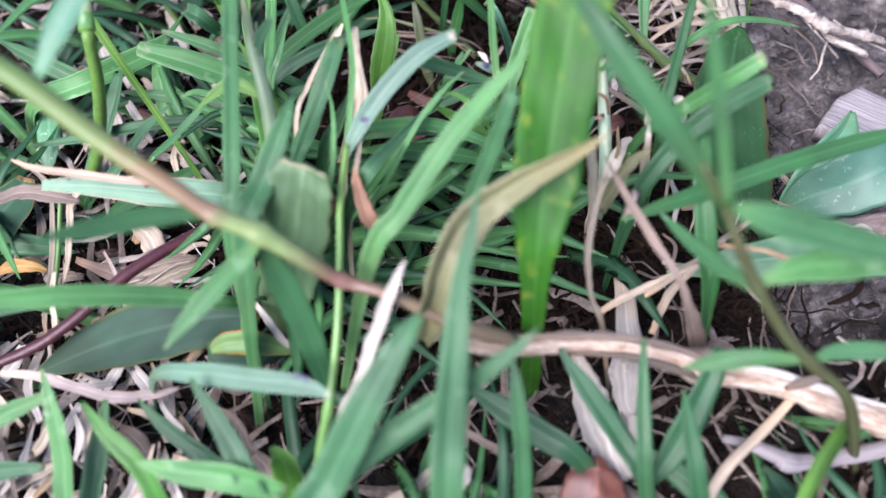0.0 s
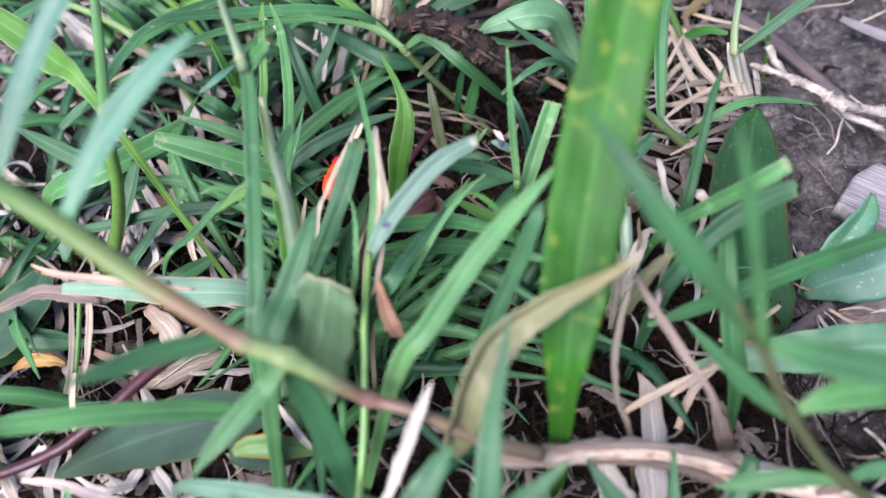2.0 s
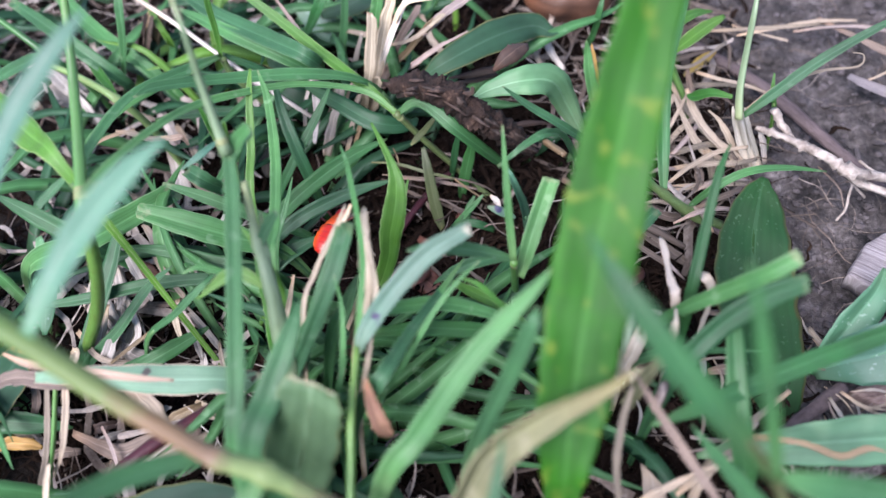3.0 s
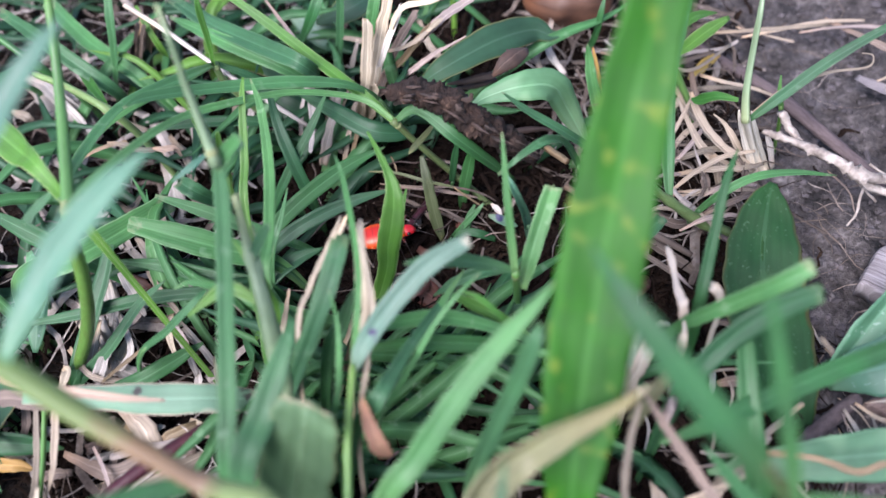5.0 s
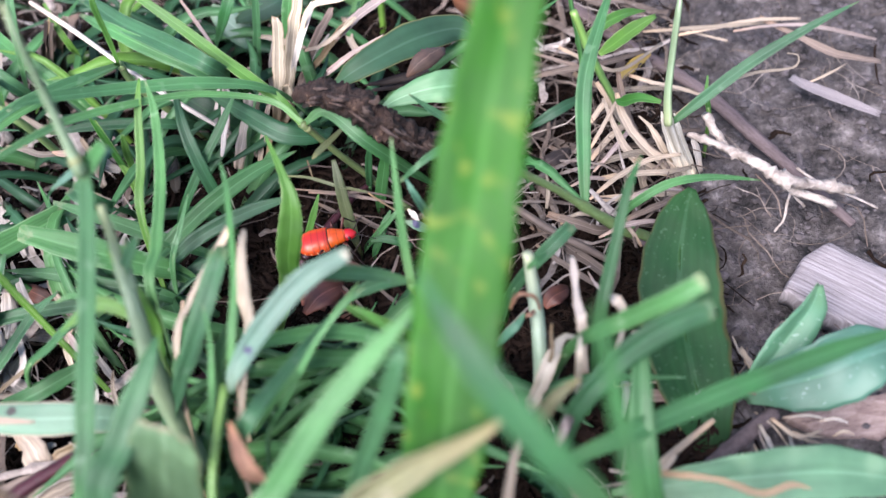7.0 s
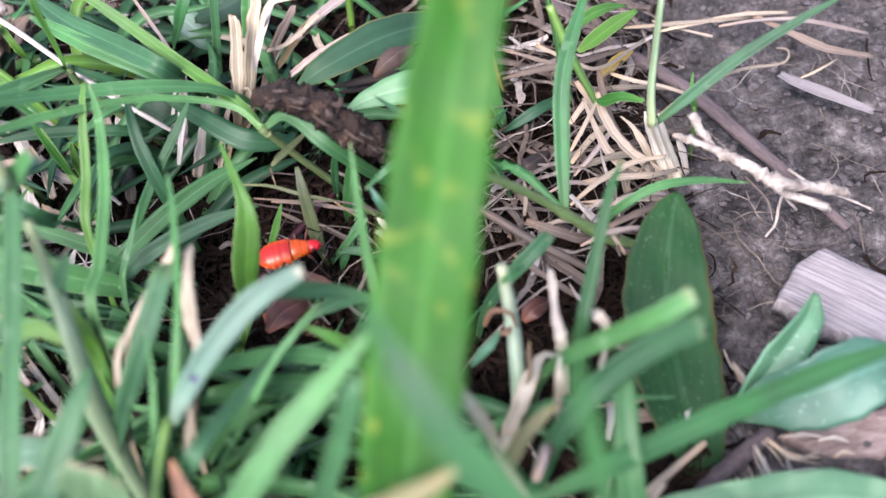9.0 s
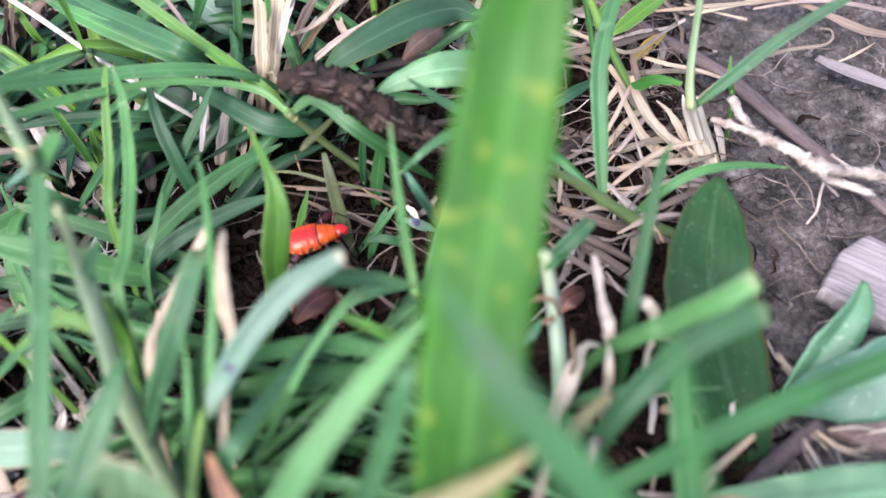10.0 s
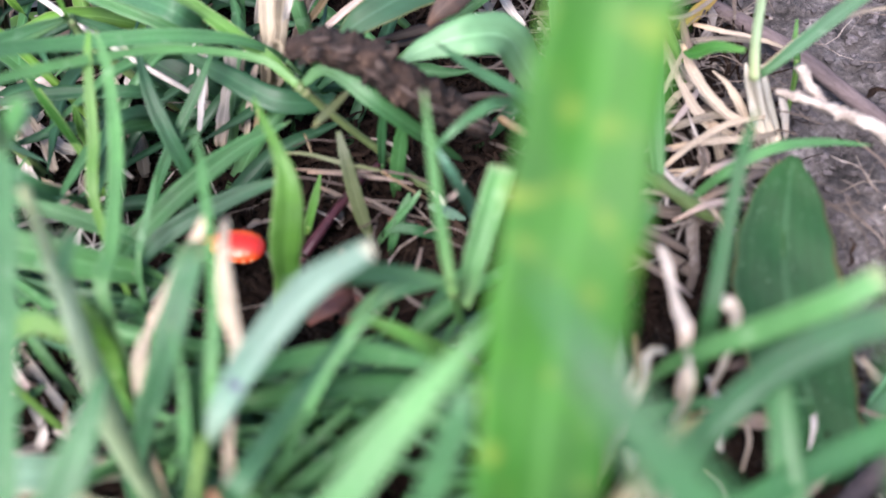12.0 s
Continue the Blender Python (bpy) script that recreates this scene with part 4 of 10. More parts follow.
blade(DULL, (-6.3, -39.7, 33.0, 5.6), (-6.9, -40.7, 31.0, 6.8), (-8.1, -42.1, 27.0, 7.6), (-10.3, -43.6, 20.0, 7.8), (-12.6, -44.3, 12.0, 6.6), (-14.2, -44.9, -1.0, 4.6), tip='cut', fold=0.1)
blade(RED, (-1.8, -38.0, 30.0, 0.3), (-1.5, -39.4, 28.0, 1.3), (-0.8, -41.0, 25.6, 1.8), (0.1, -41.2, 23.0, 0.7), fold=0.4)
plant('grass_sprig', 'half-withered blade, green above and spotted straw below', 'grass', 'grass sprigs')
blade(SPOTGRASS, (-40.9, -33.1, 22.0, 1.2), (-35.4, -32.6, 21.0, 2.4), (-27.5, -32.3, 19.0, 3.6), (-20.8, -31.6, 17.0, 3.1), (-16.8, -29.4, 10.0, 2.0), (-14.3, -28.1, -1.0, 1.4), fold=0.2)
plant('dry_straw', 'pinkish withered strip with black specks', 'straw', 'dry straws')
blade(PINK, (-43.6, -31.5, 25.0, 0.2), (-40.1, -32.9, 25.0, 0.8), (-35.0, -33.5, 24.5, 1.0), (-28.8, -34.3, 24.0, 0.8), (-24.3, -34.3, 23.0, 0.3), fold=0.5, twist=15)
plant('grass_sprig', 'wide green blade low over the litter', 'grass', 'grass sprigs')
blade(DARK, (26.2, -41.0, 24.0, 0.4), (31.2, -39.2, 24.0, 1.6), (38.9, -35.8, 23.0, 2.1), (45.9, -33.1, 23.0, 2.1), (55.4, -29.5, 22.0, 1.8), (65.8, -25.9, 20.0, 0.2))
plant('grass_sprig', 'mown grass blade in the thicket', 'grass', 'grass sprigs')
blade(GRASS, (-35.6, 2.3, 10.0, 2.9), (-40.1, -3.5, 12.0, 3.4), (-45.4, -9.6, 14.0, 3.4), (-54.4, -10.1, 10.0, 3.0), (-58.9, -10.4, -1.0, 2.1), tip='cut', fold=0.4)
plant('grass_sprig', 'mown grass blade in the thicket', 'grass', 'grass sprigs')
blade(GRASS, (-36.2, -7.1, 18.0, 2.0), (-29.2, -9.0, 17.0, 3.4), (-23.5, -9.4, 14.0, 3.3), (-18.4, -8.6, 9.0, 2.3), (-15.2, -8.1, -1.0, 1.6), tip='cut')
plant('grass_sprig', 'narrow grass blade in the thicket', 'grass', 'grass sprigs')
blade(GRASS, (-35.8, 0.5, 14.0, 0.6), (-29.1, -1.7, 13.0, 1.8), (-21.9, -3.4, 10.0, 1.9), (-15.8, -4.0, 6.0, 1.1), (-14.2, -3.5, 3.0, 0.5), (-13.4, -3.3, -1.0, 0.3))
plant('grass_sprig', 'narrow dark grass blade in the thicket', 'grass', 'grass sprigs')
blade(DARK, (-43.1, -6.6, 9.0, 0.2), (-35.7, -7.7, 9.0, 1.8), (-28.2, -9.9, 9.0, 2.3), (-20.2, -10.9, 7.0, 1.8), (-16.8, -11.3, -1.0, 1.3))
plant('grass_sprig', 'narrow dark grass blade in the thicket', 'grass', 'grass sprigs')
blade(DARK, (-53.7, -16.5, 9.0, 0.4), (-45.6, -15.2, 9.0, 1.6), (-36.1, -13.1, 9.0, 1.9), (-27.4, -12.0, 8.0, 1.7), (-21.1, -10.8, 4.0, 0.8), (-19.4, -10.5, -1.0, 0.5))
plant('grass_sprig', 'grass blade leaning up from the litter', 'grass', 'grass sprigs')
blade(GRASS, (-32.1, -12.8, 13.0, 0.2), (-35.9, -15.1, 11.0, 1.3), (-40.2, -19.9, 8.0, 1.6), (-45.5, -23.0, 4.0, 1.5), (-47.0, -23.9, -1.0, 1.0))
plant('grass_sprig', 'dark spotted blade beside the stem', 'grass', 'grass sprigs')
blade(DARK, (-40.4, -7.6, 14.0, 1.5), (-41.3, -12.0, 12.0, 2.1), (-43.2, -17.0, 9.0, 2.1), (-45.6, -22.3, 5.0, 1.8), (-46.5, -24.1, -1.0, 1.2), tip='cut')
plant('grass_sprig', 'dark blade lying on the straw', 'grass', 'grass sprigs')
blade(DARK, (-27.6, -19.6, 8.0, 0.4), (-30.8, -21.9, 8.0, 2.0), (-34.7, -24.5, 8.0, 2.4), (-40.9, -25.6, 5.0, 1.7), (-43.2, -26.0, -1.0, 1.2))
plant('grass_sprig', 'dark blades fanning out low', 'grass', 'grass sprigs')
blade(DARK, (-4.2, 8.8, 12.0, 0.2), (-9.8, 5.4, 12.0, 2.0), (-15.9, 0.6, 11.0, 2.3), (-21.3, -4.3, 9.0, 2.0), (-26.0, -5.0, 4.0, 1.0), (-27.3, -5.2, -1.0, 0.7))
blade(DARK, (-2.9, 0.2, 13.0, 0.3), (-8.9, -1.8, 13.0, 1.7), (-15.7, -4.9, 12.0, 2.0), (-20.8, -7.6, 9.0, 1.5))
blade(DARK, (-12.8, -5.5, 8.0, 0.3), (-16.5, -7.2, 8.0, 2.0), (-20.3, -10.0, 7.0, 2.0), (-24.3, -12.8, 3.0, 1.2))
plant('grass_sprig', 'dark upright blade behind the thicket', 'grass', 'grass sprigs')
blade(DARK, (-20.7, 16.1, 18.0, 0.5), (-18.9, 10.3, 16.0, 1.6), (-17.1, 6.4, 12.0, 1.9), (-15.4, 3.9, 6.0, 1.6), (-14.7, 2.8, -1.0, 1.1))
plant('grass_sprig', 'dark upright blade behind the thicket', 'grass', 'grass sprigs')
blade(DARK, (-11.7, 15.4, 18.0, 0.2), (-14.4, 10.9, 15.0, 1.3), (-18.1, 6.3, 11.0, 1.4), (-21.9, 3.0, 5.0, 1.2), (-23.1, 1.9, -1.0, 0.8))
plant('grass_sprout', 'tiny pointed sprout beside the folded blade', 'grass', 'grass shoots')
blade(BRIGHT, (-1.3, 3.4, 9.0, 0.2), (-2.2, 1.8, 7.0, 0.9), (-3.1, 0.6, 5.0, 1.0), (-3.8, 0.1, 3.0, 1.0), (-4.2, -0.2, -1.0, 0.7))
plant('grass_sprout', 'tiny pointed sprout in the thicket', 'grass', 'grass shoots')
blade(GRASS, (-16.1, -1.7, 17.0, 0.2), (-17.1, -5.6, 15.0, 0.7), (-18.9, -9.0, 11.0, 0.9), (-20.7, -12.4, -1.0, 0.6))
plant('bark_twig', 'dark crumbling twig of bark', 'twig', 'twigs')
stalk(BARK, (-2.7, 11.6, 20.0, 2.2), (1.5, 10.7, 20.5, 3.8), (5.3, 8.9, 20.5, 4.1), (8.9, 7.4, 18.0, 4.4), (13.2, 7.2, 14.0, 3.9), (17.0, 8.1, 9.0, 3.0))
blade(RUSTBARK, (1.5, 11.8, 21.0, 0.6), (2.5, 8.6, 21.5, 1.6), (3.4, 8.5, 20.0, 0.7), name='bark_flake', fold=-0.6)
blade(RUSTBARK, (5.4, 9.4, 21.5, 0.6), (6.9, 6.8, 21.5, 1.9), (7.9, 6.6, 20.0, 0.6), name='bark_flake', fold=-0.6)
blade(RUSTBARK, (9.7, 7.4, 19.0, 0.4), (10.7, 5.8, 18.0, 1.8), (12.1, 6.5, 16.0, 0.6), name='bark_flake', fold=-0.6)
blade(RUSTBARK, (13.3, 6.4, 16.0, 0.5), (14.7, 6.0, 14.0, 1.7), (16.7, 8.0, 11.0, 0.6), name='bark_flake', fold=-0.6)
blade(RUSTBARK, (-0.9, 12.5, 20.0, 0.5), (-1.2, 10.4, 20.0, 1.5), (-2.3, 11.4, 18.0, 0.5), name='bark_flake', fold=-0.6)
blade(RUSTBARK, (7.4, 7.7, 22.0, 0.4), (8.5, 6.7, 23.0, 1.0), (9.0, 6.6, 24.0, 0.3), name='bark_flake', fold=-0.6)
blade(RUSTBARK, (7.8, 7.0, 18.8, 0.3), (9.5, 4.7, 19.6, 0.5), (11.0, 4.0, 18.8, 0.2), name='bark_flake', fold=-0.5)
blade(RUSTBARK, (14.0, 7.4, 11.7, 0.2), (15.8, 5.4, 12.8, 0.4), (17.6, 5.7, 11.1, 0.2), name='bark_flake', fold=-0.5)
blade(RUSTBARK, (-0.4, 9.3, 21.5, 0.3), (0.7, 7.9, 23.0, 0.5), (1.4, 8.7, 22.3, 0.2), name='bark_flake', fold=-0.5)
blade(RUSTBARK, (-0.1, 10.9, 21.6, 0.3), (1.1, 9.8, 22.6, 0.5), (2.2, 9.9, 22.4, 0.2), name='bark_flake', fold=-0.5)
blade(RUSTBARK, (12.1, 7.1, 14.8, 0.1), (13.5, 4.6, 16.3, 0.2), (14.9, 4.7, 14.8, 0.1), name='bark_flake', fold=-0.5)
blade(RUSTBARK, (2.4, 8.7, 21.7, 0.3), (4.1, 7.0, 23.3, 0.6), (5.4, 8.5, 21.5, 0.2), name='bark_flake', fold=-0.5)
blade(RUSTBARK, (14.5, 9.4, 11.4, 0.3), (16.1, 6.8, 12.6, 0.6), (17.7, 5.9, 12.0, 0.2), name='bark_flake', fold=-0.5)
blade(RUSTBARK, (1.3, 9.7, 21.7, 0.2), (2.8, 8.3, 22.5, 0.4), (4.2, 7.9, 22.4, 0.1), name='bark_flake', fold=-0.5)
blade(RUSTBARK, (2.3, 8.1, 21.7, 0.2), (3.9, 6.7, 22.6, 0.3), (5.1, 7.6, 21.1, 0.1), name='bark_flake', fold=-0.5)
blade(RUSTBARK, (15.5, 7.7, 10.6, 0.2), (16.7, 5.9, 11.7, 0.5), (17.9, 6.3, 10.5, 0.2), name='bark_flake', fold=-0.5)
blade(RUSTBARK, (-0.8, 8.6, 21.5, 0.2), (0.7, 7.0, 23.0, 0.4), (1.5, 8.6, 21.3, 0.1), name='bark_flake', fold=-0.5)
blade(RUSTBARK, (4.7, 7.3, 21.0, 0.2), (6.6, 4.4, 22.4, 0.4), (8.0, 4.4, 20.8, 0.2), name='bark_flake', fold=-0.5)
blade(RUSTBARK, (6.4, 8.0, 20.5, 0.3), (7.3, 6.5, 21.6, 0.5), (8.0, 6.6, 20.9, 0.2), name='bark_flake', fold=-0.5)
blade(RUSTBARK, (11.2, 6.8, 15.7, 0.2), (12.7, 4.2, 17.2, 0.4), (14.1, 4.5, 15.4, 0.1), name='bark_flake', fold=-0.5)
blade(RUSTBARK, (3.0, 9.4, 21.7, 0.2), (4.2, 8.0, 22.8, 0.5), (5.1, 8.5, 22.0, 0.2), name='bark_flake', fold=-0.5)
blade(RUSTBARK, (10.7, 6.1, 16.5, 0.3), (11.9, 3.7, 18.1, 0.5), (12.9, 3.5, 17.2, 0.2), name='bark_flake', fold=-0.5)
blade(RUSTBARK, (9.0, 7.8, 17.8, 0.2), (10.5, 5.5, 18.9, 0.4), (11.8, 5.1, 17.9, 0.2), name='bark_flake', fold=-0.5)
blade(RUSTBARK, (12.5, 8.4, 13.6, 0.2), (14.5, 6.0, 14.9, 0.5), (16.3, 6.3, 13.2, 0.2), name='bark_flake', fold=-0.5)
blade(RUSTBARK, (15.0, 8.0, 11.0, 0.2), (16.3, 6.3, 11.9, 0.4), (17.7, 6.4, 10.7, 0.1), name='bark_flake', fold=-0.5)
blade(RUSTBARK, (10.3, 7.7, 16.9, 0.3), (11.5, 5.4, 18.2, 0.5), (12.5, 5.4, 17.0, 0.2), name='bark_flake', fold=-0.5)
plant('soil_twig', 'purplish brown twig half sunk in the soil', 'twig', 'twigs')
stalk(TWIG, (36.3, 48.1, 2.0, 2.0), (44.4, 37.3, 2.0, 2.3), (55.6, 24.7, 2.0, 2.3), (61.2, 15.5, 2.0, 2.2), (67.2, 6.3, 1.5, 1.8), (71.6, -0.7, 1.0, 1.4))
plant('pale_root', 'pale knobbly grass root across the soil', 'root', '')
stalk(ROOT, (49.8, 10.3, 9.0, 0.7), (51.6, 8.9, 9.5, 1.2), (53.4, 7.1, 10.0, 1.2), (55.1, 5.3, 10.5, 1.5), (56.7, 3.4, 11.0, 1.5), (58.8, 1.7, 10.5, 1.6), (60.4, 0.8, 10.0, 2.2), (64.5, 1.4, 8.0, 1.5), (67.8, 2.0, 6.5, 1.6), (71.0, 2.2, 5.0, 1.4), nodes=(1, 3, 5, 6, 8))
stalk(ROOT, (60.2, 1.3, 10.0, 1.3), (62.6, 1.2, 7.0, 1.4), (68.5, 0.7, 4.0, 1.3))
stalk(ROOT, (51.8, 11.0, 12.0, 1.4), (53.2, 9.9, 10.0, 1.3), (54.7, 7.0, 9.0, 0.9))
plant('grass_shoot', 'pale-based grass shoot on bare soil', 'grass', 'grass shoots')
stalk(IVORY, (51.1, 9.3, 1.0, 1.5), (49.0, 10.6, 6.0, 1.6), (46.5, 10.2, 13.0, 1.3), name='base')
blade(IVORY, (50.2, 8.6, 1.0, 0.8), (48.1, 10.1, 6.0, 1.1), (46.3, 10.5, 11.0, 0.8), (45.8, 11.1, 13.0, 0.2))
blade(IVORY, (52.1, 9.3, 1.0, 0.7), (49.6, 9.7, 7.0, 1.0), (47.7, 10.0, 12.0, 0.5))
blade(IVORY, (51.8, 8.7, 1.0, 0.7), (49.4, 10.0, 6.0, 1.1), (48.4, 10.8, 10.0, 0.8), (47.4, 10.7, 13.0, 0.2))
blade(STRAW, (49.5, 9.4, 1.0, 0.7), (46.8, 10.8, 6.0, 1.0), (45.2, 12.9, 8.0, 0.6), (43.6, 14.2, 9.0, 0.2))
blade(WHITE, (52.9, 9.7, 1.0, 0.8), (51.4, 9.9, 6.0, 1.1), (50.3, 10.5, 9.0, 0.4))
blade(STRAW, (50.2, 8.8, 1.0, 0.8), (44.8, 9.1, 4.0, 1.3), (41.6, 11.1, 6.0, 1.1), (39.2, 18.9, 8.0, 0.4))
stalk(PALESHOOT, (46.6, 9.6, 12.0, 1.4), (46.3, 11.6, 16.0, 1.2), (46.5, 13.8, 21.0, 1.0), (46.7, 15.5, 26.0, 0.9), (47.1, 17.4, 28.0, 0.6))
blade(GRASS, (47.3, 10.1, 12.0, 0.8), (50.8, 11.1, 15.0, 1.5), (56.9, 13.4, 19.0, 1.5), (64.0, 15.2, 23.0, 1.0), (69.3, 16.7, 25.0, 0.1))
blade(STRAW, (47.6, 11.1, 12.0, 0.3), (53.1, 14.1, 14.0, 0.5), (57.9, 14.3, 16.0, 0.5), (62.7, 13.9, 17.0, 0.3), (63.4, 15.0, 18.0, 0.2), (62.1, 15.6, 18.0, 0.2), fold=0.1)
blade(BRIGHT, (45.7, 12.0, 14.0, 0.6), (43.3, 13.9, 13.0, 1.3), (41.5, 15.3, 11.0, 1.6), (40.6, 16.6, 10.0, 0.2))
blade(BRIGHT, (53.4, 18.3, 12.0, 0.2), (53.2, 16.4, 10.0, 0.7), (53.9, 15.3, 7.0, 0.8), (54.5, 14.2, -1.0, 0.6))
plant('dry_twig', 'grey-brown twig on the soil', 'twig', 'twigs')
stalk(TWIG, (54.5, -28.3, 3.0, 1.8), (51.0, -30.6, 3.0, 2.0), (47.0, -33.6, 3.0, 2.0), (44.1, -36.3, 2.0, 1.9))
plant('dry_straw', 'wavy tan straw over the soft leaf', 'straw', 'dry straws')
blade(TAN, (35.5, -39.1, 16.0, 0.4), (40.0, -39.2, 15.0, 0.7), (43.8, -39.9, 15.0, 0.6), (47.7, -41.0, 14.0, 0.8), (50.7, -40.2, 14.0, 0.6), (52.6, -40.7, 14.0, 0.1), fold=0.4)
plant('dry_straw', 'pale slanting straw on the soil', 'straw', 'dry straws')
stalk(STRAW, (45.7, -31.2, 9.0, 0.6), (42.5, -33.5, 9.0, 0.8), (38.8, -36.3, 9.0, 0.9), (36.1, -38.1, 5.0, 1.0), (34.5, -39.1, -1.0, 1.0))
plant('grass_sprig', 'short mown blade with a frayed tip', 'grass', 'grass sprigs')
blade(GRASS, (31.5, -10.3, 18.0, 1.6), (29.1, -12.3, 17.0, 1.8), (26.5, -13.4, 14.0, 1.5), (24.0, -13.7, 8.0, 1.3), (22.5, -13.8, -1.0, 0.9), tip='cut')
plant('grass_sprig', 'dark blade lying level in the thicket', 'grass', 'grass sprigs')
blade(DARK, (-39.4, 12.8, 14.0, 0.4), (-33.6, 13.8, 14.0, 1.6), (-27.5, 14.7, 13.0, 1.8), (-22.5, 15.9, 11.0, 1.5), (-19.8, 20.4, 5.0, 0.8), (-18.9, 21.8, -1.0, 0.6))
plant('dry_straw', 'long white straw lying through the grass', 'straw', 'dry straws')
stalk(WHITE, (-45.1, 34.0, 20.0, 0.7), (-37.9, 28.6, 19.0, 0.8), (-30.6, 23.2, 17.0, 0.7), (-24.2, 19.3, 14.0, 0.8), (-17.6, 17.2, 9.0, 0.7), (-15.4, 19.0, 3.0, 0.6), (-14.7, 19.5, -1.0, 0.6))
plant('broad_leaf', 'pale green leaf behind the blades', 'leaf', 'broad leaves')
blade(LEAF, (-37.7, 41.7, 6.0, 1.1), (-31.4, 36.3, 8.0, 4.7), (-25.7, 33.0, 8.0, 5.8), (-21.0, 31.0, 6.0, 3.3), (-18.6, 31.7, 3.0, 0.5), fold=0.1)
plant('broad_leaf', 'pale leaf with dark specks', 'leaf', 'broad leaves')
blade(SPOT, (-22.1, 42.3, 10.0, 1.7), (-18.5, 39.2, 9.0, 4.2), (-15.5, 37.4, 7.0, 3.4), (-14.8, 38.8, 4.0, 0.5), fold=0.1)
plant('broad_leaf', 'dark leaf under the grass', 'leaf', 'broad leaves')
blade(DARK, (-27.6, 27.5, 7.0, 1.6), (-22.9, 24.2, 7.0, 4.0), (-18.4, 21.8, 5.0, 4.8), (-15.1, 21.0, 2.0, 1.6), fold=0.1)
plant('grass_sprig', 'bright green sprouts in the thicket', 'grass', 'grass sprigs')
blade(BRIGHT, (-30.6, 10.1, 20.0, 0.3), (-29.7, 9.1, 17.0, 0.9), (-29.3, 8.8, 13.0, 1.1), (-29.3, 9.1, 8.0, 1.0), (-29.3, 9.4, -1.0, 0.7))
blade(BRIGHT, (-14.3, -22.0, 28.0, 0.3), (-13.7, -23.6, 26.0, 1.4), (-13.6, -24.5, 23.0, 1.4), (-15.3, -24.6, 17.0, 0.8), (-17.6, -24.9, -1.0, 0.5))
blade(BRIGHT, (-32.1, 13.0, 16.0, 0.3), (-30.3, 10.3, 13.0, 0.9), (-28.6, 7.8, 9.0, 1.0), (-28.0, 5.7, 5.0, 0.9))
blade(BRIGHT, (-28.7, 11.8, 14.0, 0.6), (-29.0, 10.9, 11.0, 1.3), (-29.2, 10.4, 7.0, 1.2), (-29.4, 9.9, -1.0, 0.8))
plant('grass_shoot', 'bright stem with a spotted leaf on the straw', 'grass', 'grass shoots')
stalk(SHOOT, (34.5, 21.8, 22.0, 1.2), (36.5, 20.7, 17.0, 1.3), (38.6, 20.2, 12.0, 1.3), (41.8, 19.2, 5.0, 1.2), (43.1, 18.9, -1.0, 1.2), nodes=(1,))
blade(BRIGHT, (38.4, 20.7, 15.0, 0.7), (40.5, 22.5, 15.0, 1.9), (43.8, 25.4, 15.0, 1.9), (47.2, 27.8, 15.0, 0.6))
plant('dry_leaf', 'small yellowed leaf lying on straw', 'dry leaf', 'dry leaves')
blade(YELLOW, (47.9, 29.5, 6.0, 0.3), (46.0, 28.6, 5.5, 1.6), (43.7, 26.7, 5.0, 1.4), (42.6, 26.5, 4.0, 0.3))
plant('dry_straw', 'dry grass straw in the litter', 'straw', 'dry straws')
blade(BROWN, (41.8, 23.0, 9.0, 0.6), (42.3, 20.2, 7.0, 1.1), (43.3, 16.3, 5.0, 1.1), (45.1, 13.0, 4.0, 1.0), (48.8, 10.2, 3.0, 0.7), tip='cut', fold=0.4)
plant('dry_straw', 'dry grass straw in the litter', 'straw', 'dry straws')
blade(STRAW, (38.7, 22.2, 8.0, 0.6), (40.9, 18.7, 6.0, 0.9), (43.3, 14.2, 5.0, 1.0), (46.2, 12.2, 3.0, 0.9), tip='cut', fold=0.4)
plant('dry_straw', 'dry grass straw in the litter', 'straw', 'dry straws')
blade(STRAW, (37.3, 10.3, 3.0, 0.6), (39.7, 9.9, 5.0, 0.9), (44.0, 10.1, 6.0, 1.0), (48.2, 10.9, 3.0, 0.8), tip='cut', fold=0.4)
plant('dry_straw', 'dry grass straw in the litter', 'straw', 'dry straws')
blade(STRAW, (47.6, 35.5, 5.0, 0.4), (54.6, 34.5, 6.0, 0.7), (62.7, 34.6, 6.0, 0.6), (69.6, 37.2, 4.0, 0.4), tip='cut', fold=0.4)
plant('dry_straw', 'thick tan straw at the edge of the soil', 'straw', 'dry straws')
blade(BROWN, (66.0, 37.1, 5.0, 1.0), (70.6, 31.1, 6.0, 1.0), (74.9, 27.1, 6.0, 1.1), (82.4, 26.7, 4.0, 1.0), tip='cut', fold=0.4)
plant('dry_straw', 'flat grey straw on bare soil', 'straw', 'dry straws')
blade(CHIP, (68.8, 25.6, 3.0, 1.1), (70.7, 23.1, 3.5, 1.6), (74.1, 21.3, 3.0, 1.6), (80.3, 18.0, 2.0, 0.9), tip='cut', fold=0.4)
plant('dry_straw', 'dry grass straw in the litter', 'straw', 'dry straws')
blade(STRAW, (33.8, 31.2, 7.0, 0.5), (37.9, 26.7, 8.0, 0.7), (42.3, 24.4, 8.0, 0.5), (50.0, 31.7, 6.0, 0.5), tip='cut', fold=0.4)
plant('dry_straw', 'dry grass straw in the litter', 'straw', 'dry straws')
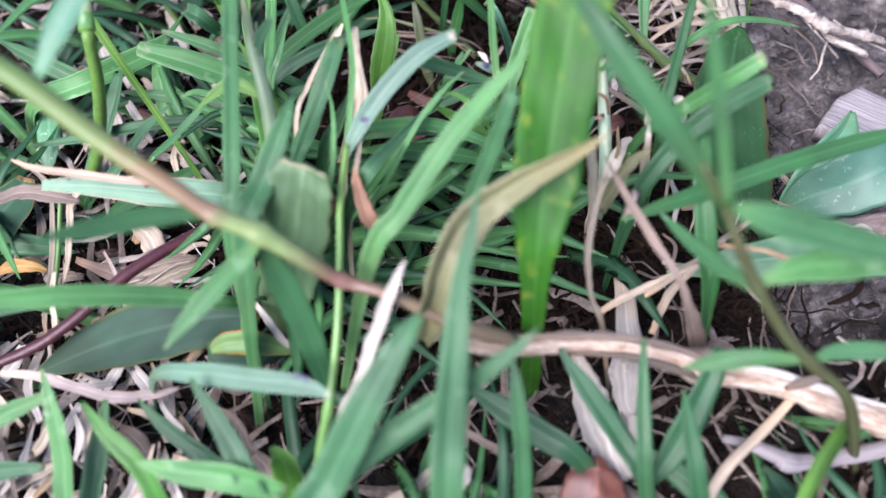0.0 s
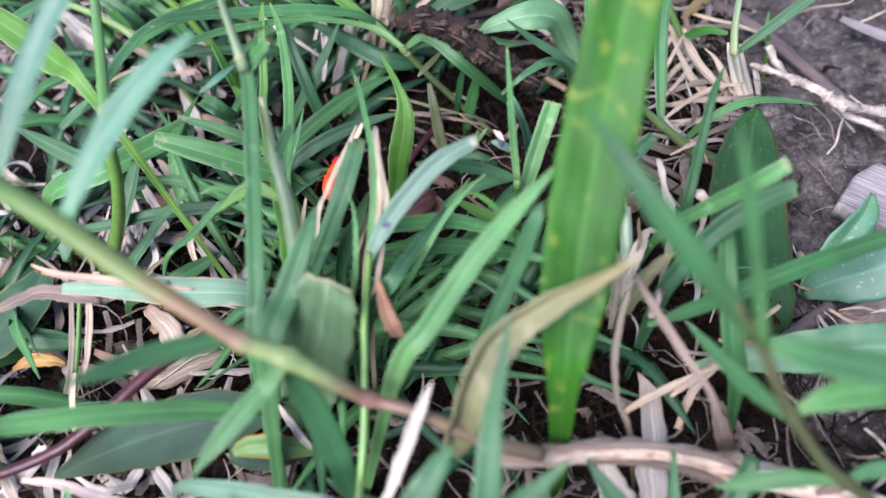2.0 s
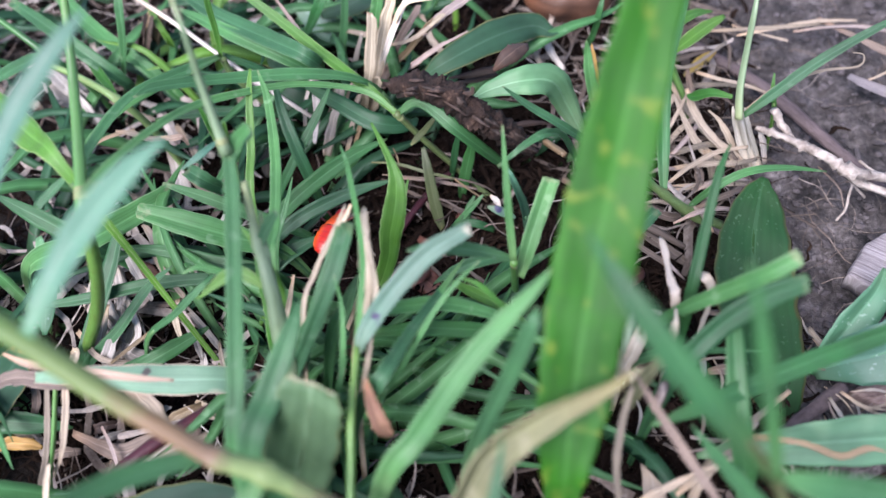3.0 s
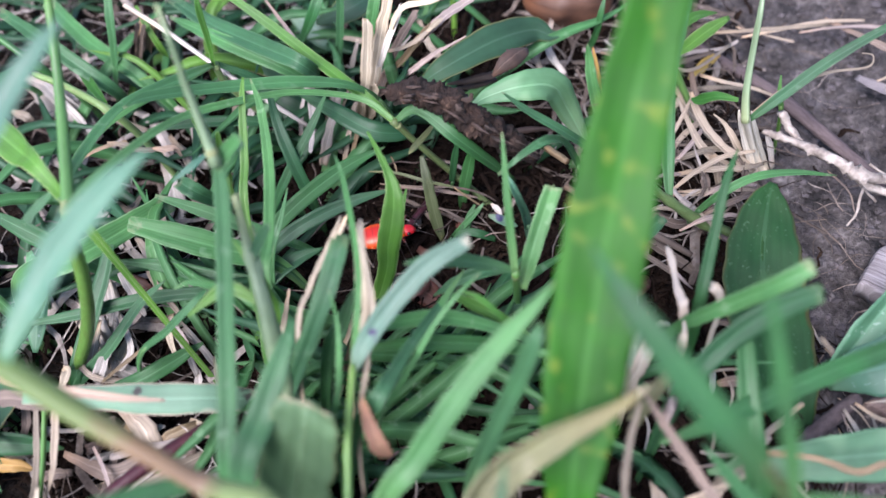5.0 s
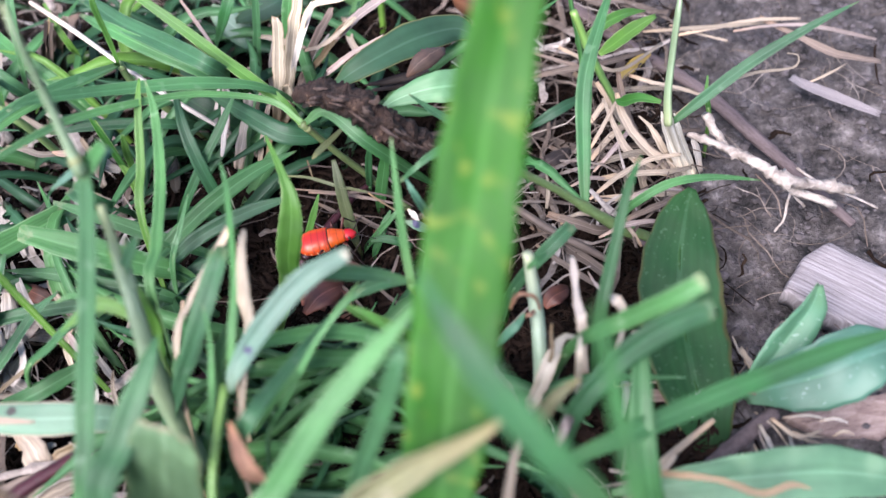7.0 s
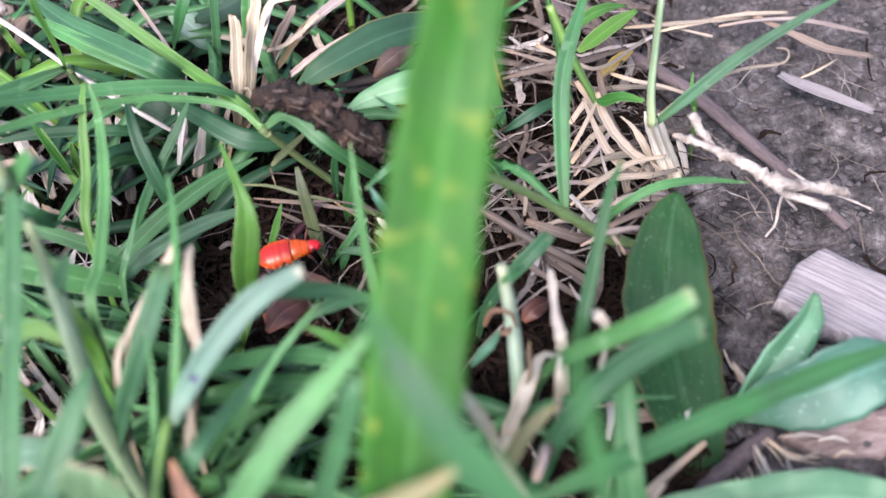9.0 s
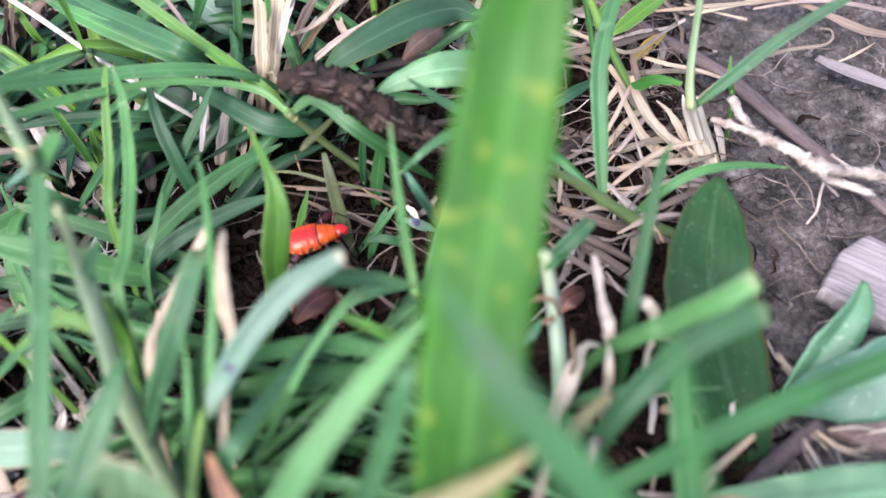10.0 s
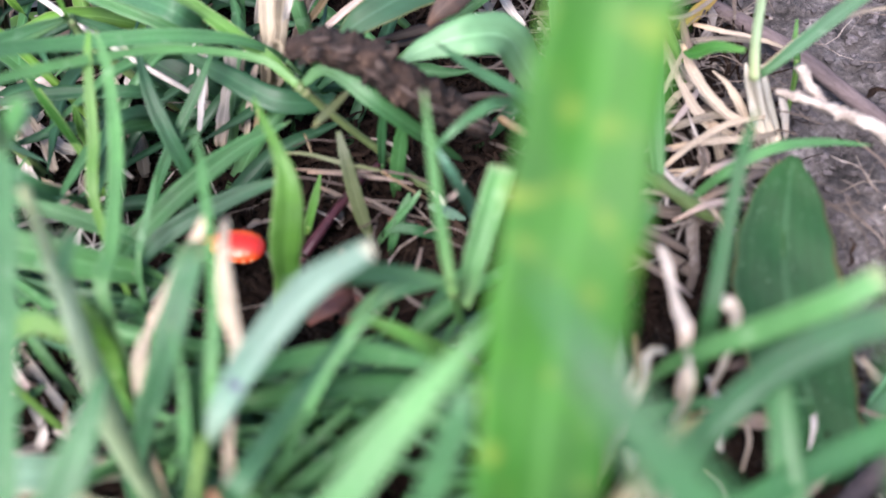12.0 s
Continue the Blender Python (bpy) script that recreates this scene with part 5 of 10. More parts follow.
blade(STRAW, (36.0, 28.4, 4.0, 0.7), (41.1, 24.4, 4.0, 0.8), (47.1, 23.3, 5.0, 0.8), (53.9, 24.1, 3.0, 0.6), tip='cut', fold=0.4)
plant('dry_straw', 'dry grass straw in the litter', 'straw', 'dry straws')
blade(STRAW, (37.2, 18.2, 3.0, 0.6), (39.2, 19.8, 5.0, 0.9), (41.4, 22.4, 6.0, 0.9), tip='cut', fold=0.4)
plant('dry_straw', 'dry grass straw in the litter', 'straw', 'dry straws')
blade(STRAW, (36.9, 10.8, 4.0, 0.6), (39.5, 13.6, 5.0, 0.9), (42.7, 15.9, 6.0, 0.9), tip='cut', fold=0.4)
plant('dry_straw', 'dry grass straw in the litter', 'straw', 'dry straws')
blade(STRAW, (37.6, 7.3, 4.0, 0.6), (41.9, 6.3, 6.0, 0.9), (46.9, 6.3, 6.0, 0.8), (51.2, 9.3, 3.0, 0.5), tip='cut', fold=0.4)
plant('dry_straw', 'dry grass straw in the litter', 'straw', 'dry straws')
blade(STRAW, (43.0, 9.0, 6.0, 1.2), (43.4, 6.9, 5.0, 1.3), (44.0, 5.7, 3.0, 1.0), tip='cut', fold=0.4)
plant('dry_straw', 'dry grass straw in the litter', 'straw', 'dry straws')
blade(STRAW, (36.9, 4.5, 3.0, 0.7), (41.0, 3.8, 4.0, 1.0), (45.8, 3.5, 5.0, 1.0), (49.9, 4.3, 3.0, 0.7), tip='cut', fold=0.4)
plant('dry_straw', 'dry grass straw in the litter', 'straw', 'dry straws')
blade(BROWN, (29.9, 0.9, 5.0, 1.0), (33.2, -0.7, 5.0, 1.3), (36.7, -1.6, 4.0, 1.3), (39.7, -0.7, 3.0, 1.0), tip='cut', fold=0.4)
plant('dry_straw', 'purplish brown stalk on the litter', 'straw', 'dry straws')
blade(BROWN, (27.8, 0.7, 3.0, 1.3), (31.7, -2.6, 3.0, 1.4), (35.4, -6.3, 3.0, 1.4), (38.6, -8.7, 2.0, 1.1), tip='cut', fold=0.4)
plant('grass_sprig', 'thin arching blade over the oval leaf', 'grass', 'grass sprigs')
blade(GRASS, (57.9, 1.7, 9.0, 0.2), (51.3, 0.3, 12.0, 0.8), (45.6, -0.9, 13.0, 1.1), (41.2, -2.0, 11.0, 1.1), (38.7, -1.2, 5.0, 0.7), (37.8, -0.9, -1.0, 0.5))
plant('grass_shoot', 'bright node with a drooping leaf', 'grass', 'grass shoots')
stalk(SHOOT, (-71.2, 31.2, 26.0, 0.9), (-64.1, 27.2, 23.0, 1.1), (-56.7, 22.8, 19.0, 1.3), (-54.3, 24.7, 10.0, 1.3), (-52.7, 25.9, -1.0, 1.3), nodes=(2,))
blade(GRASS, (-56.7, 22.8, 19.0, 0.9), (-61.3, 23.4, 17.0, 2.0), (-68.9, 24.1, 13.0, 1.5), (-74.7, 24.5, 9.0, 0.3))
plant('grass_sprig', 'wide bright blade joining a tall stem', 'grass', 'grass sprigs')
blade(BRIGHT, (-59.7, 5.6, 34.0, 1.5), (-51.5, -0.2, 33.0, 3.6), (-43.7, -6.6, 33.0, 3.5), (-37.1, -13.0, 32.0, 1.6), (-25.7, -24.1, -1.0, 1.1), fold=0.3)
blade(GRASS, (-38.0, -12.3, 32.0, 0.4), (-39.9, -13.6, 31.0, 1.1), (-41.9, -15.3, 30.0, 0.7))
plant('grass_sprig', 'dark blade in the thicket', 'grass', 'grass sprigs')
blade(DARK, (-60.6, -0.2, 14.0, 0.5), (-54.1, -3.5, 13.0, 2.5), (-47.4, -6.5, 11.0, 2.8), (-42.3, -7.4, 6.0, 2.0), (-40.2, -7.8, -1.0, 1.4))
plant('dry_straw', 'pair of thin bleached dry blades hanging down', 'straw', 'dry straws')
blade(STRAW, (-48.8, -25.1, 17.0, 0.2), (-45.8, -27.2, 17.0, 0.5), (-43.5, -30.0, 16.0, 0.7), (-43.8, -37.0, 11.0, 0.8), (-46.1, -42.9, 5.0, 0.6), (-46.8, -44.6, -1.0, 0.4), fold=0.5)
blade(STRAW, (-40.7, -29.8, 17.0, 0.6), (-40.9, -33.8, 14.0, 0.8), (-42.3, -37.4, 10.0, 0.7), (-44.8, -39.2, 6.0, 0.4))
stalk(SHOOT, (-41.6, -30.5, 17.0, 0.6), (-42.8, -35.9, 12.0, 0.7), (-44.9, -40.3, 6.0, 0.7), (-45.9, -42.4, -1.0, 0.7))
plant('dry_leaf', 'curled tan dead leaf lying over stems', 'dry leaf', 'dry leaves')
blade(BROWN, (-56.0, -34.6, 17.0, 0.6), (-50.2, -33.0, 18.0, 1.2), (-46.4, -31.2, 18.0, 1.8), (-41.9, -31.7, 18.0, 1.8), (-38.7, -32.1, 17.0, 0.6), fold=0.5)
plant('dry_leaf', 'orange-yellow dead leaf on the litter', 'dry leaf', 'dry leaves')
blade(YELLOW, (-54.6, -35.9, 6.0, 0.4), (-52.6, -34.8, 6.0, 1.7), (-49.8, -34.7, 6.0, 1.7), (-47.9, -34.9, 5.0, 0.4))
plant('broad_leaf', 'dark teal leaf in the litter', 'leaf', 'broad leaves')
blade(LEAF, (-61.2, -36.8, 9.0, 3.8), (-55.8, -32.2, 10.0, 7.3), (-52.2, -27.9, 11.0, 6.9), (-51.0, -23.6, 11.0, 2.4), fold=0.12)
plant('broad_leaf', 'narrow dark leaf lying level', 'leaf', 'broad leaves')
blade(DARK, (-63.1, -31.4, 9.0, 1.5), (-54.6, -32.5, 9.0, 3.1), (-47.9, -32.8, 8.0, 2.6), (-44.0, -32.7, 6.0, 0.3))
plant('broad_leaf', 'large dark leaf with a yellow margin', 'leaf', 'broad leaves')
blade(LEAF, (-44.2, -50.9, 7.0, 0.7), (-37.1, -47.9, 8.0, 5.7), (-29.2, -45.8, 9.0, 7.7), (-22.2, -44.3, 9.0, 6.4), (-16.7, -43.9, 8.0, 0.7), fold=0.12)
plant('broad_leaf', 'small leaf with a yellow margin', 'leaf', 'broad leaves')
blade(LEAF, (-22.2, -49.0, 9.0, 2.1), (-19.3, -49.0, 9.0, 3.8), (-16.1, -48.6, 8.0, 3.5), (-13.1, -47.7, 6.0, 0.7))
plant('grass_sprig', 'green blades springing from the litter', 'grass', 'grass sprigs')
blade(GRASS, (-35.0, -56.2, 21.0, 0.3), (-33.6, -60.2, 19.0, 1.7), (-32.9, -64.1, 16.0, 2.2), (-33.3, -69.3, 11.0, 2.1), (-33.6, -73.3, -1.0, 1.5))
blade(DARK, (-29.8, -57.7, 16.0, 0.6), (-30.8, -61.8, 13.0, 2.5), (-32.0, -66.6, 10.0, 2.6), (-33.8, -69.9, 6.0, 2.3))
blade(GRASS, (-35.3, -57.3, 17.0, 0.9), (-39.6, -59.4, 17.0, 2.0), (-44.6, -61.7, 16.0, 2.3), (-51.6, -63.4, 12.0, 1.9))
plant('grass_sprig', 'green blade with a blunt tip over straw', 'grass', 'grass sprigs')
blade(GRASS, (-35.9, -64.5, 14.0, 0.9), (-40.2, -64.8, 14.0, 2.0), (-45.1, -65.3, 13.0, 2.2), (-52.6, -65.7, 9.0, 1.9), (-56.6, -65.9, -1.0, 1.4), tip='cut')
plant('grass_sprig', 'bright slanting blade over the litter', 'grass', 'grass sprigs')
blade(BRIGHT, (-29.2, -60.2, 22.0, 0.3), (-26.3, -63.2, 21.0, 1.7), (-22.8, -66.3, 19.0, 2.1), (-20.9, -70.1, 14.0, 2.1), (-18.8, -74.1, -1.0, 1.5))
blade(GRASS, (-23.2, -65.8, 20.0, 0.5), (-18.9, -66.7, 20.0, 2.2), (-13.1, -67.4, 20.0, 2.9), (-8.3, -68.3, 18.0, 1.7))
plant('grass_sprig', 'dark slanting blade over the litter', 'grass', 'grass sprigs')
blade(DARK, (-17.6, -58.7, 24.0, 0.5), (-15.0, -62.1, 22.0, 2.0), (-12.1, -66.7, 20.0, 2.5), (-10.5, -70.3, 15.0, 2.6), (-8.7, -74.6, -1.0, 1.8))
blade(DARK, (-27.2, -56.9, 14.0, 0.3), (-23.7, -59.9, 13.0, 1.8), (-19.1, -62.8, 12.0, 2.1), (-15.6, -65.6, 9.0, 1.9))
plant('grass_sprig', 'pale level blade with a bleached edge', 'grass', 'grass sprigs')
blade(SPOT, (-3.2, -61.0, 25.0, 0.5), (-6.1, -59.9, 25.0, 1.9), (-11.5, -58.8, 24.0, 2.2), (-17.6, -57.3, 22.0, 2.3), (-24.5, -55.5, 17.0, 1.2), (-31.2, -53.8, -1.0, 0.9))
plant('dead_leaf', 'rusty brown dead leaf curled on the ground', 'dry leaf', 'dry leaves')
blade(RUST, (23.4, -61.9, 9.0, 1.0), (23.1, -63.4, 9.5, 4.6), (22.9, -65.5, 9.0, 7.1), (22.8, -68.3, 8.0, 7.7), (23.1, -71.7, 5.0, 5.4), fold=-0.35)
plant('grass_sprig', 'green blades below the dead runner', 'grass', 'grass sprigs')
blade(DARK, (9.6, -55.9, 14.0, 0.6), (12.6, -57.9, 14.0, 2.4), (16.7, -60.4, 13.0, 3.0), (21.4, -63.1, 11.0, 2.4), (25.9, -65.7, -1.0, 1.7))
blade(DARK, (28.6, -59.8, 5.0, 0.8), (31.5, -61.8, 5.0, 2.5), (35.6, -64.7, 4.0, 3.1), (38.5, -66.9, 3.0, 1.9), fold=0.1)
plant('grass_sprig', 'green leaf low by the grey twig', 'grass', 'grass sprigs')
blade(LEAF, (42.6, -61.1, 3.0, 0.5), (43.6, -64.0, 4.0, 3.1), (44.0, -68.2, 8.0, 4.7), (45.7, -71.1, 6.0, 3.5), fold=0.15)
plant('dry_straw', 'dry grass straw in the litter', 'straw', 'dry straws')
blade(BROWN, (6.9, -58.2, 10.0, 0.6), (9.4, -59.6, 10.0, 0.8), (13.1, -61.5, 9.0, 0.9), (14.4, -61.4, 6.0, 0.8), tip='cut', fold=0.4)
plant('dry_straw', 'dry grass straw in the litter', 'straw', 'dry straws')
blade(WHITE, (5.6, -68.4, 8.0, 1.2), (8.1, -65.0, 9.0, 1.8), (9.4, -63.1, 9.0, 1.2), tip='cut', fold=0.4)
plant('dry_straw', 'dry grass straw in the litter', 'straw', 'dry straws')
blade(STRAW, (-2.2, -67.0, 5.0, 1.0), (2.9, -64.7, 6.0, 1.3), (6.1, -61.4, 6.0, 0.9), tip='cut', fold=0.4)
plant('dry_straw', 'thin brown stalk crossing the litter', 'straw', 'dry straws')
blade(STRAW, (29.6, -44.9, 14.0, 0.5), (33.8, -42.0, 14.0, 0.8), (37.6, -39.1, 13.0, 0.7), tip='cut', fold=0.4)
plant('dry_straw', 'thin brown stalk crossing the litter', 'straw', 'dry straws')
blade(STRAW, (24.6, -45.9, 12.0, 0.7), (27.9, -44.3, 13.0, 0.9), (33.1, -42.4, 14.0, 0.8), (36.5, -40.9, 14.0, 0.5), tip='cut', fold=0.4)
plant('dry_straw', 'dry grass straw in the litter', 'straw', 'dry straws')
blade(STRAW, (31.4, -45.9, 6.0, 0.8), (33.4, -42.2, 9.0, 1.1), (37.2, -39.3, 12.0, 0.8), (40.3, -36.2, 12.0, 0.4), tip='cut', fold=0.4)
plant('dry_straw', 'dry grass straw in the litter', 'straw', 'dry straws')
blade(STRAW, (-47.5, -67.0, 2.0, 1.1), (-46.6, -61.1, 5.0, 1.6), (-46.5, -55.3, 7.0, 1.0), tip='cut', fold=0.4)
plant('dry_straw', 'dry grass straw in the litter', 'straw', 'dry straws')
blade(WHITE, (-44.3, -67.0, 2.0, 1.1), (-40.4, -60.4, 5.0, 1.6), (-41.1, -55.4, 7.0, 1.0), tip='cut', fold=0.4)
plant('dry_straw', 'dry grass straw in the litter', 'straw', 'dry straws')
blade(WHITE, (-44.0, -62.9, 2.0, 1.1), (-40.0, -59.0, 5.0, 1.6), (-37.4, -54.7, 7.0, 1.0), tip='cut', fold=0.4)
plant('dry_straw', 'dry grass straw in the litter', 'straw', 'dry straws')
blade(STRAW, (-49.9, -67.0, 2.0, 1.1), (-43.7, -63.8, 5.0, 1.6), (-37.7, -61.7, 7.0, 0.9), tip='cut', fold=0.4)
plant('dry_straw', 'dry grass straw in the litter', 'straw', 'dry straws')
blade(WHITE, (-39.9, -53.4, 2.0, 1.2), (-36.1, -59.0, 5.0, 1.6), (-35.3, -61.7, 7.0, 0.9), tip='cut', fold=0.4)
plant('dry_straw', 'dry grass straw in the litter', 'straw', 'dry straws')
blade(WHITE, (-33.1, -67.0, 2.0, 1.1), (-29.7, -64.5, 5.0, 1.6), (-29.0, -61.1, 7.0, 0.9), tip='cut', fold=0.4)
plant('dry_straw', 'dry grass straw in the litter', 'straw', 'dry straws')
blade(STRAW, (-30.3, -66.9, 2.0, 1.1), (-27.2, -63.1, 5.0, 1.6), (-22.2, -61.1, 7.0, 0.9), tip='cut', fold=0.4)
plant('dry_straw', 'dry grass straw in the litter', 'straw', 'dry straws')
blade(WHITE, (-28.4, -58.6, 2.0, 1.1), (-25.0, -63.8, 5.0, 1.6), (-22.4, -67.6, 7.0, 0.9), tip='cut', fold=0.4)
plant('dry_straw', 'dry grass straw in the litter', 'straw', 'dry straws')
blade(WHITE, (-55.1, -53.3, 2.0, 1.2), (-49.2, -49.9, 5.0, 1.7), (-46.8, -46.9, 7.0, 1.0), tip='cut', fold=0.4)
plant('dry_straw', 'dry grass straw in the litter', 'straw', 'dry straws')
blade(STRAW, (-52.2, -50.2, 2.0, 1.2), (-54.0, -46.7, 5.0, 1.8), (-54.1, -45.2, 7.0, 1.0), tip='cut', fold=0.4)
plant('dry_straw', 'dry grass straw in the litter', 'straw', 'dry straws')
blade(WHITE, (-47.3, -45.3, 2.0, 1.2), (-45.7, -51.5, 5.0, 1.7), (-41.8, -56.8, 7.0, 1.0), tip='cut', fold=0.4)
plant('dry_straw', 'dry grass straw in the litter', 'straw', 'dry straws')
blade(WHITE, (-37.9, -45.4, 2.0, 1.2), (-32.0, -50.1, 5.0, 1.7), (-28.1, -54.7, 7.0, 1.0), tip='cut', fold=0.4)
plant('dry_straw', 'dry grass straw in the litter', 'straw', 'dry straws')
blade(STRAW, (-27.9, -53.5, 2.0, 1.1), (-23.1, -59.0, 5.0, 1.6), (-20.8, -61.1, 7.0, 0.9), tip='cut', fold=0.4)
plant('dry_straw', 'dry grass straw in the litter', 'straw', 'dry straws')
blade(WHITE, (-41.8, -48.6, 2.0, 1.2), (-36.0, -51.6, 5.0, 1.7), (-33.1, -47.9, 7.0, 1.0), tip='cut', fold=0.4)
plant('dry_straw', 'dry grass straw in the litter', 'straw', 'dry straws')
blade(WHITE, (-58.8, -41.7, 2.0, 1.2), (-51.2, -50.7, 5.0, 1.7), (-47.3, -55.3, 7.0, 1.0), tip='cut', fold=0.4)
plant('dry_straw', 'dry grass straw in the litter', 'straw', 'dry straws')
blade(WHITE, (-46.0, -14.1, 4.0, 0.7), (-40.5, -20.2, 5.5, 1.0), (-42.1, -22.7, 4.0, 0.6), tip='cut', fold=0.4)
plant('dry_straw', 'dry grass straw in the litter', 'straw', 'dry straws')
blade(STRAW, (-47.6, -18.0, 5.0, 0.7), (-42.4, -23.1, 6.5, 0.9), (-37.0, -23.4, 5.0, 0.6), tip='cut', fold=0.4)
plant('dry_straw', 'dry grass straw in the litter', 'straw', 'dry straws')
blade(WHITE, (-41.1, -13.7, 6.0, 0.7), (-37.5, -19.7, 7.5, 1.0), (-39.1, -22.2, 6.0, 0.6), tip='cut', fold=0.4)
plant('dry_straw', 'dry grass straw in the litter', 'straw', 'dry straws')
blade(STRAW, (-40.2, -3.9, 5.0, 0.7), (-36.9, -8.8, 6.5, 1.0), (-32.9, -13.5, 5.0, 0.6), tip='cut', fold=0.4)
plant('dry_straw', 'dry grass straw in the litter', 'straw', 'dry straws')
blade(WHITE, (-45.0, -6.5, 5.0, 0.7), (-42.1, -12.2, 6.5, 1.0), (-42.5, -14.8, 5.0, 0.6), tip='cut', fold=0.4)
plant('dry_straw', 'dry grass straw in the litter', 'straw', 'dry straws')
blade(STRAW, (-40.7, 8.1, 4.0, 0.8), (-37.0, -0.5, 5.5, 1.1), (-35.2, -6.4, 4.0, 0.6), tip='cut', fold=0.4)
plant('dry_straw', 'dry grass straw in the litter', 'straw', 'dry straws')
blade(WHITE, (-51.4, 9.8, 4.0, 0.8), (-47.5, 4.2, 5.5, 1.1), (-44.3, -1.1, 4.0, 0.7), tip='cut', fold=0.4)
plant('dry_straw', 'dry grass straw in the litter', 'straw', 'dry straws')
blade(STRAW, (-46.6, 6.6, 5.0, 0.8), (-43.2, 4.2, 6.5, 1.1), (-42.6, 8.5, 5.0, 0.7), tip='cut', fold=0.4)
plant('dry_straw', 'dry grass straw in the litter', 'straw', 'dry straws')
blade(WHITE, (-34.7, -14.6, 4.0, 0.7), (-30.9, -19.0, 5.5, 1.0), (-29.3, -22.4, 4.0, 0.6), tip='cut', fold=0.4)
plant('dry_straw', 'dry grass straw in the litter', 'straw', 'dry straws')
blade(STRAW, (-57.1, 29.6, 5.0, 0.8), (-48.9, 22.5, 6.5, 1.2), (-44.5, 21.2, 5.0, 0.7), tip='cut', fold=0.4)
plant('dry_straw', 'dry grass straw in the litter', 'straw', 'dry straws')
blade(WHITE, (-65.0, 31.9, 6.0, 0.9), (-57.4, 24.7, 7.5, 1.2), (-53.2, 20.3, 6.0, 0.7), tip='cut', fold=0.4)
plant('dry_straw', 'dry grass straw in the litter', 'straw', 'dry straws')
blade(STRAW, (-52.7, 46.9, 4.0, 0.9), (-50.5, 37.9, 5.5, 1.3), (-48.8, 33.9, 4.0, 0.8), tip='cut', fold=0.4)
plant('dry_straw', 'dry grass straw in the litter', 'straw', 'dry straws')
blade(WHITE, (-60.0, 40.7, 5.0, 0.9), (-55.6, 30.6, 6.5, 1.2), (-54.1, 29.4, 5.0, 0.7), tip='cut', fold=0.4)
plant('dry_straw', 'dry grass straw in the litter', 'straw', 'dry straws')
blade(STRAW, (-32.7, 29.6, 3.0, 0.8), (-29.1, 21.7, 4.5, 1.2), (-24.9, 14.5, 3.0, 0.7), tip='cut', fold=0.4)
plant('dry_straw', 'dry grass straw in the litter', 'straw', 'dry straws')
blade(WHITE, (-17.8, 28.7, 9.0, 0.8), (-15.8, 17.4, 10.5, 1.1), (-15.9, 11.0, 9.0, 0.7), tip='cut', fold=0.4)
plant('dry_straw', 'dry grass straw in the litter', 'straw', 'dry straws')
blade(STRAW, (-14.8, 26.2, 5.0, 0.8), (-12.0, 18.5, 6.5, 1.1), (-12.4, 14.2, 5.0, 0.7), tip='cut', fold=0.4)
plant('dry_straw', 'dry grass straw in the litter', 'straw', 'dry straws')
blade(WHITE, (-21.2, -9.9, 4.0, 0.7), (-19.4, -8.2, 5.5, 1.0), (-17.8, -5.4, 4.0, 0.6), tip='cut', fold=0.4)
plant('dry_straw', 'dry grass straw in the litter', 'straw', 'dry straws')
blade(STRAW, (-30.0, -8.2, 5.0, 0.7), (-25.6, -12.1, 6.5, 1.0), (-23.5, -13.9, 5.0, 0.6), tip='cut', fold=0.4)
plant('dry_straw', 'dry grass straw in the litter', 'straw', 'dry straws')
blade(WHITE, (-34.8, -12.3, 3.0, 0.7), (-29.0, -18.6, 4.5, 1.0), (-26.8, -21.2, 3.0, 0.6), tip='cut', fold=0.4)
plant('dry_straw', 'dry grass straw in the litter', 'straw', 'dry straws')
blade(BROWN, (-0.2, -6.6, 3.0, 0.4), (2.3, -8.9, 3.5, 0.5), (4.6, -11.5, 3.0, 0.3), tip='cut', fold=0.4)
plant('dry_straw', 'dry grass straw in the litter', 'straw', 'dry straws')
blade(BROWN, (6.2, -8.5, 4.0, 0.4), (9.3, -11.7, 4.5, 0.5), (12.3, -12.4, 4.0, 0.3), tip='cut', fold=0.4)
plant('dry_straw', 'dry grass straw in the litter', 'straw', 'dry straws')
blade(BROWN, (7.0, -9.5, 4.0, 0.4), (8.6, -7.1, 4.5, 0.5), (9.3, -4.0, 4.0, 0.3), tip='cut', fold=0.4)
plant('dry_straw', 'dry grass straw in the litter', 'straw', 'dry straws')
blade(BROWN, (-3.6, 6.2, 6.0, 0.4), (2.3, 4.9, 6.5, 0.6), (8.7, 3.4, 6.0, 0.3), tip='cut', fold=0.4)
plant('dry_straw', 'dry grass straw in the litter', 'straw', 'dry straws')
blade(BROWN, (2.7, 3.5, 3.0, 0.4), (6.1, 1.2, 3.5, 0.6), (8.5, 0.1, 3.0, 0.3), tip='cut', fold=0.4)
plant('dry_straw', 'dry grass straw in the litter', 'straw', 'dry straws')
blade(BROWN, (-3.2, 6.5, 3.0, 0.4), (0.3, 3.8, 3.5, 0.6), (2.8, -0.1, 3.0, 0.3), tip='cut', fold=0.4)
plant('dry_straw', 'dry grass straw in the litter', 'straw', 'dry straws')
blade(STRAW, (-2.6, -27.4, 6.0, 0.6), (1.2, -29.0, 7.5, 0.9), (3.0, -26.9, 6.0, 0.6), tip='cut', fold=0.4)
plant('dry_straw', 'dry grass straw in the litter', 'straw', 'dry straws')
blade(WHITE, (37.2, -20.6, 3.0, 0.6), (37.3, -25.2, 4.5, 0.9), (36.7, -28.3, 3.0, 0.6), tip='cut', fold=0.4)
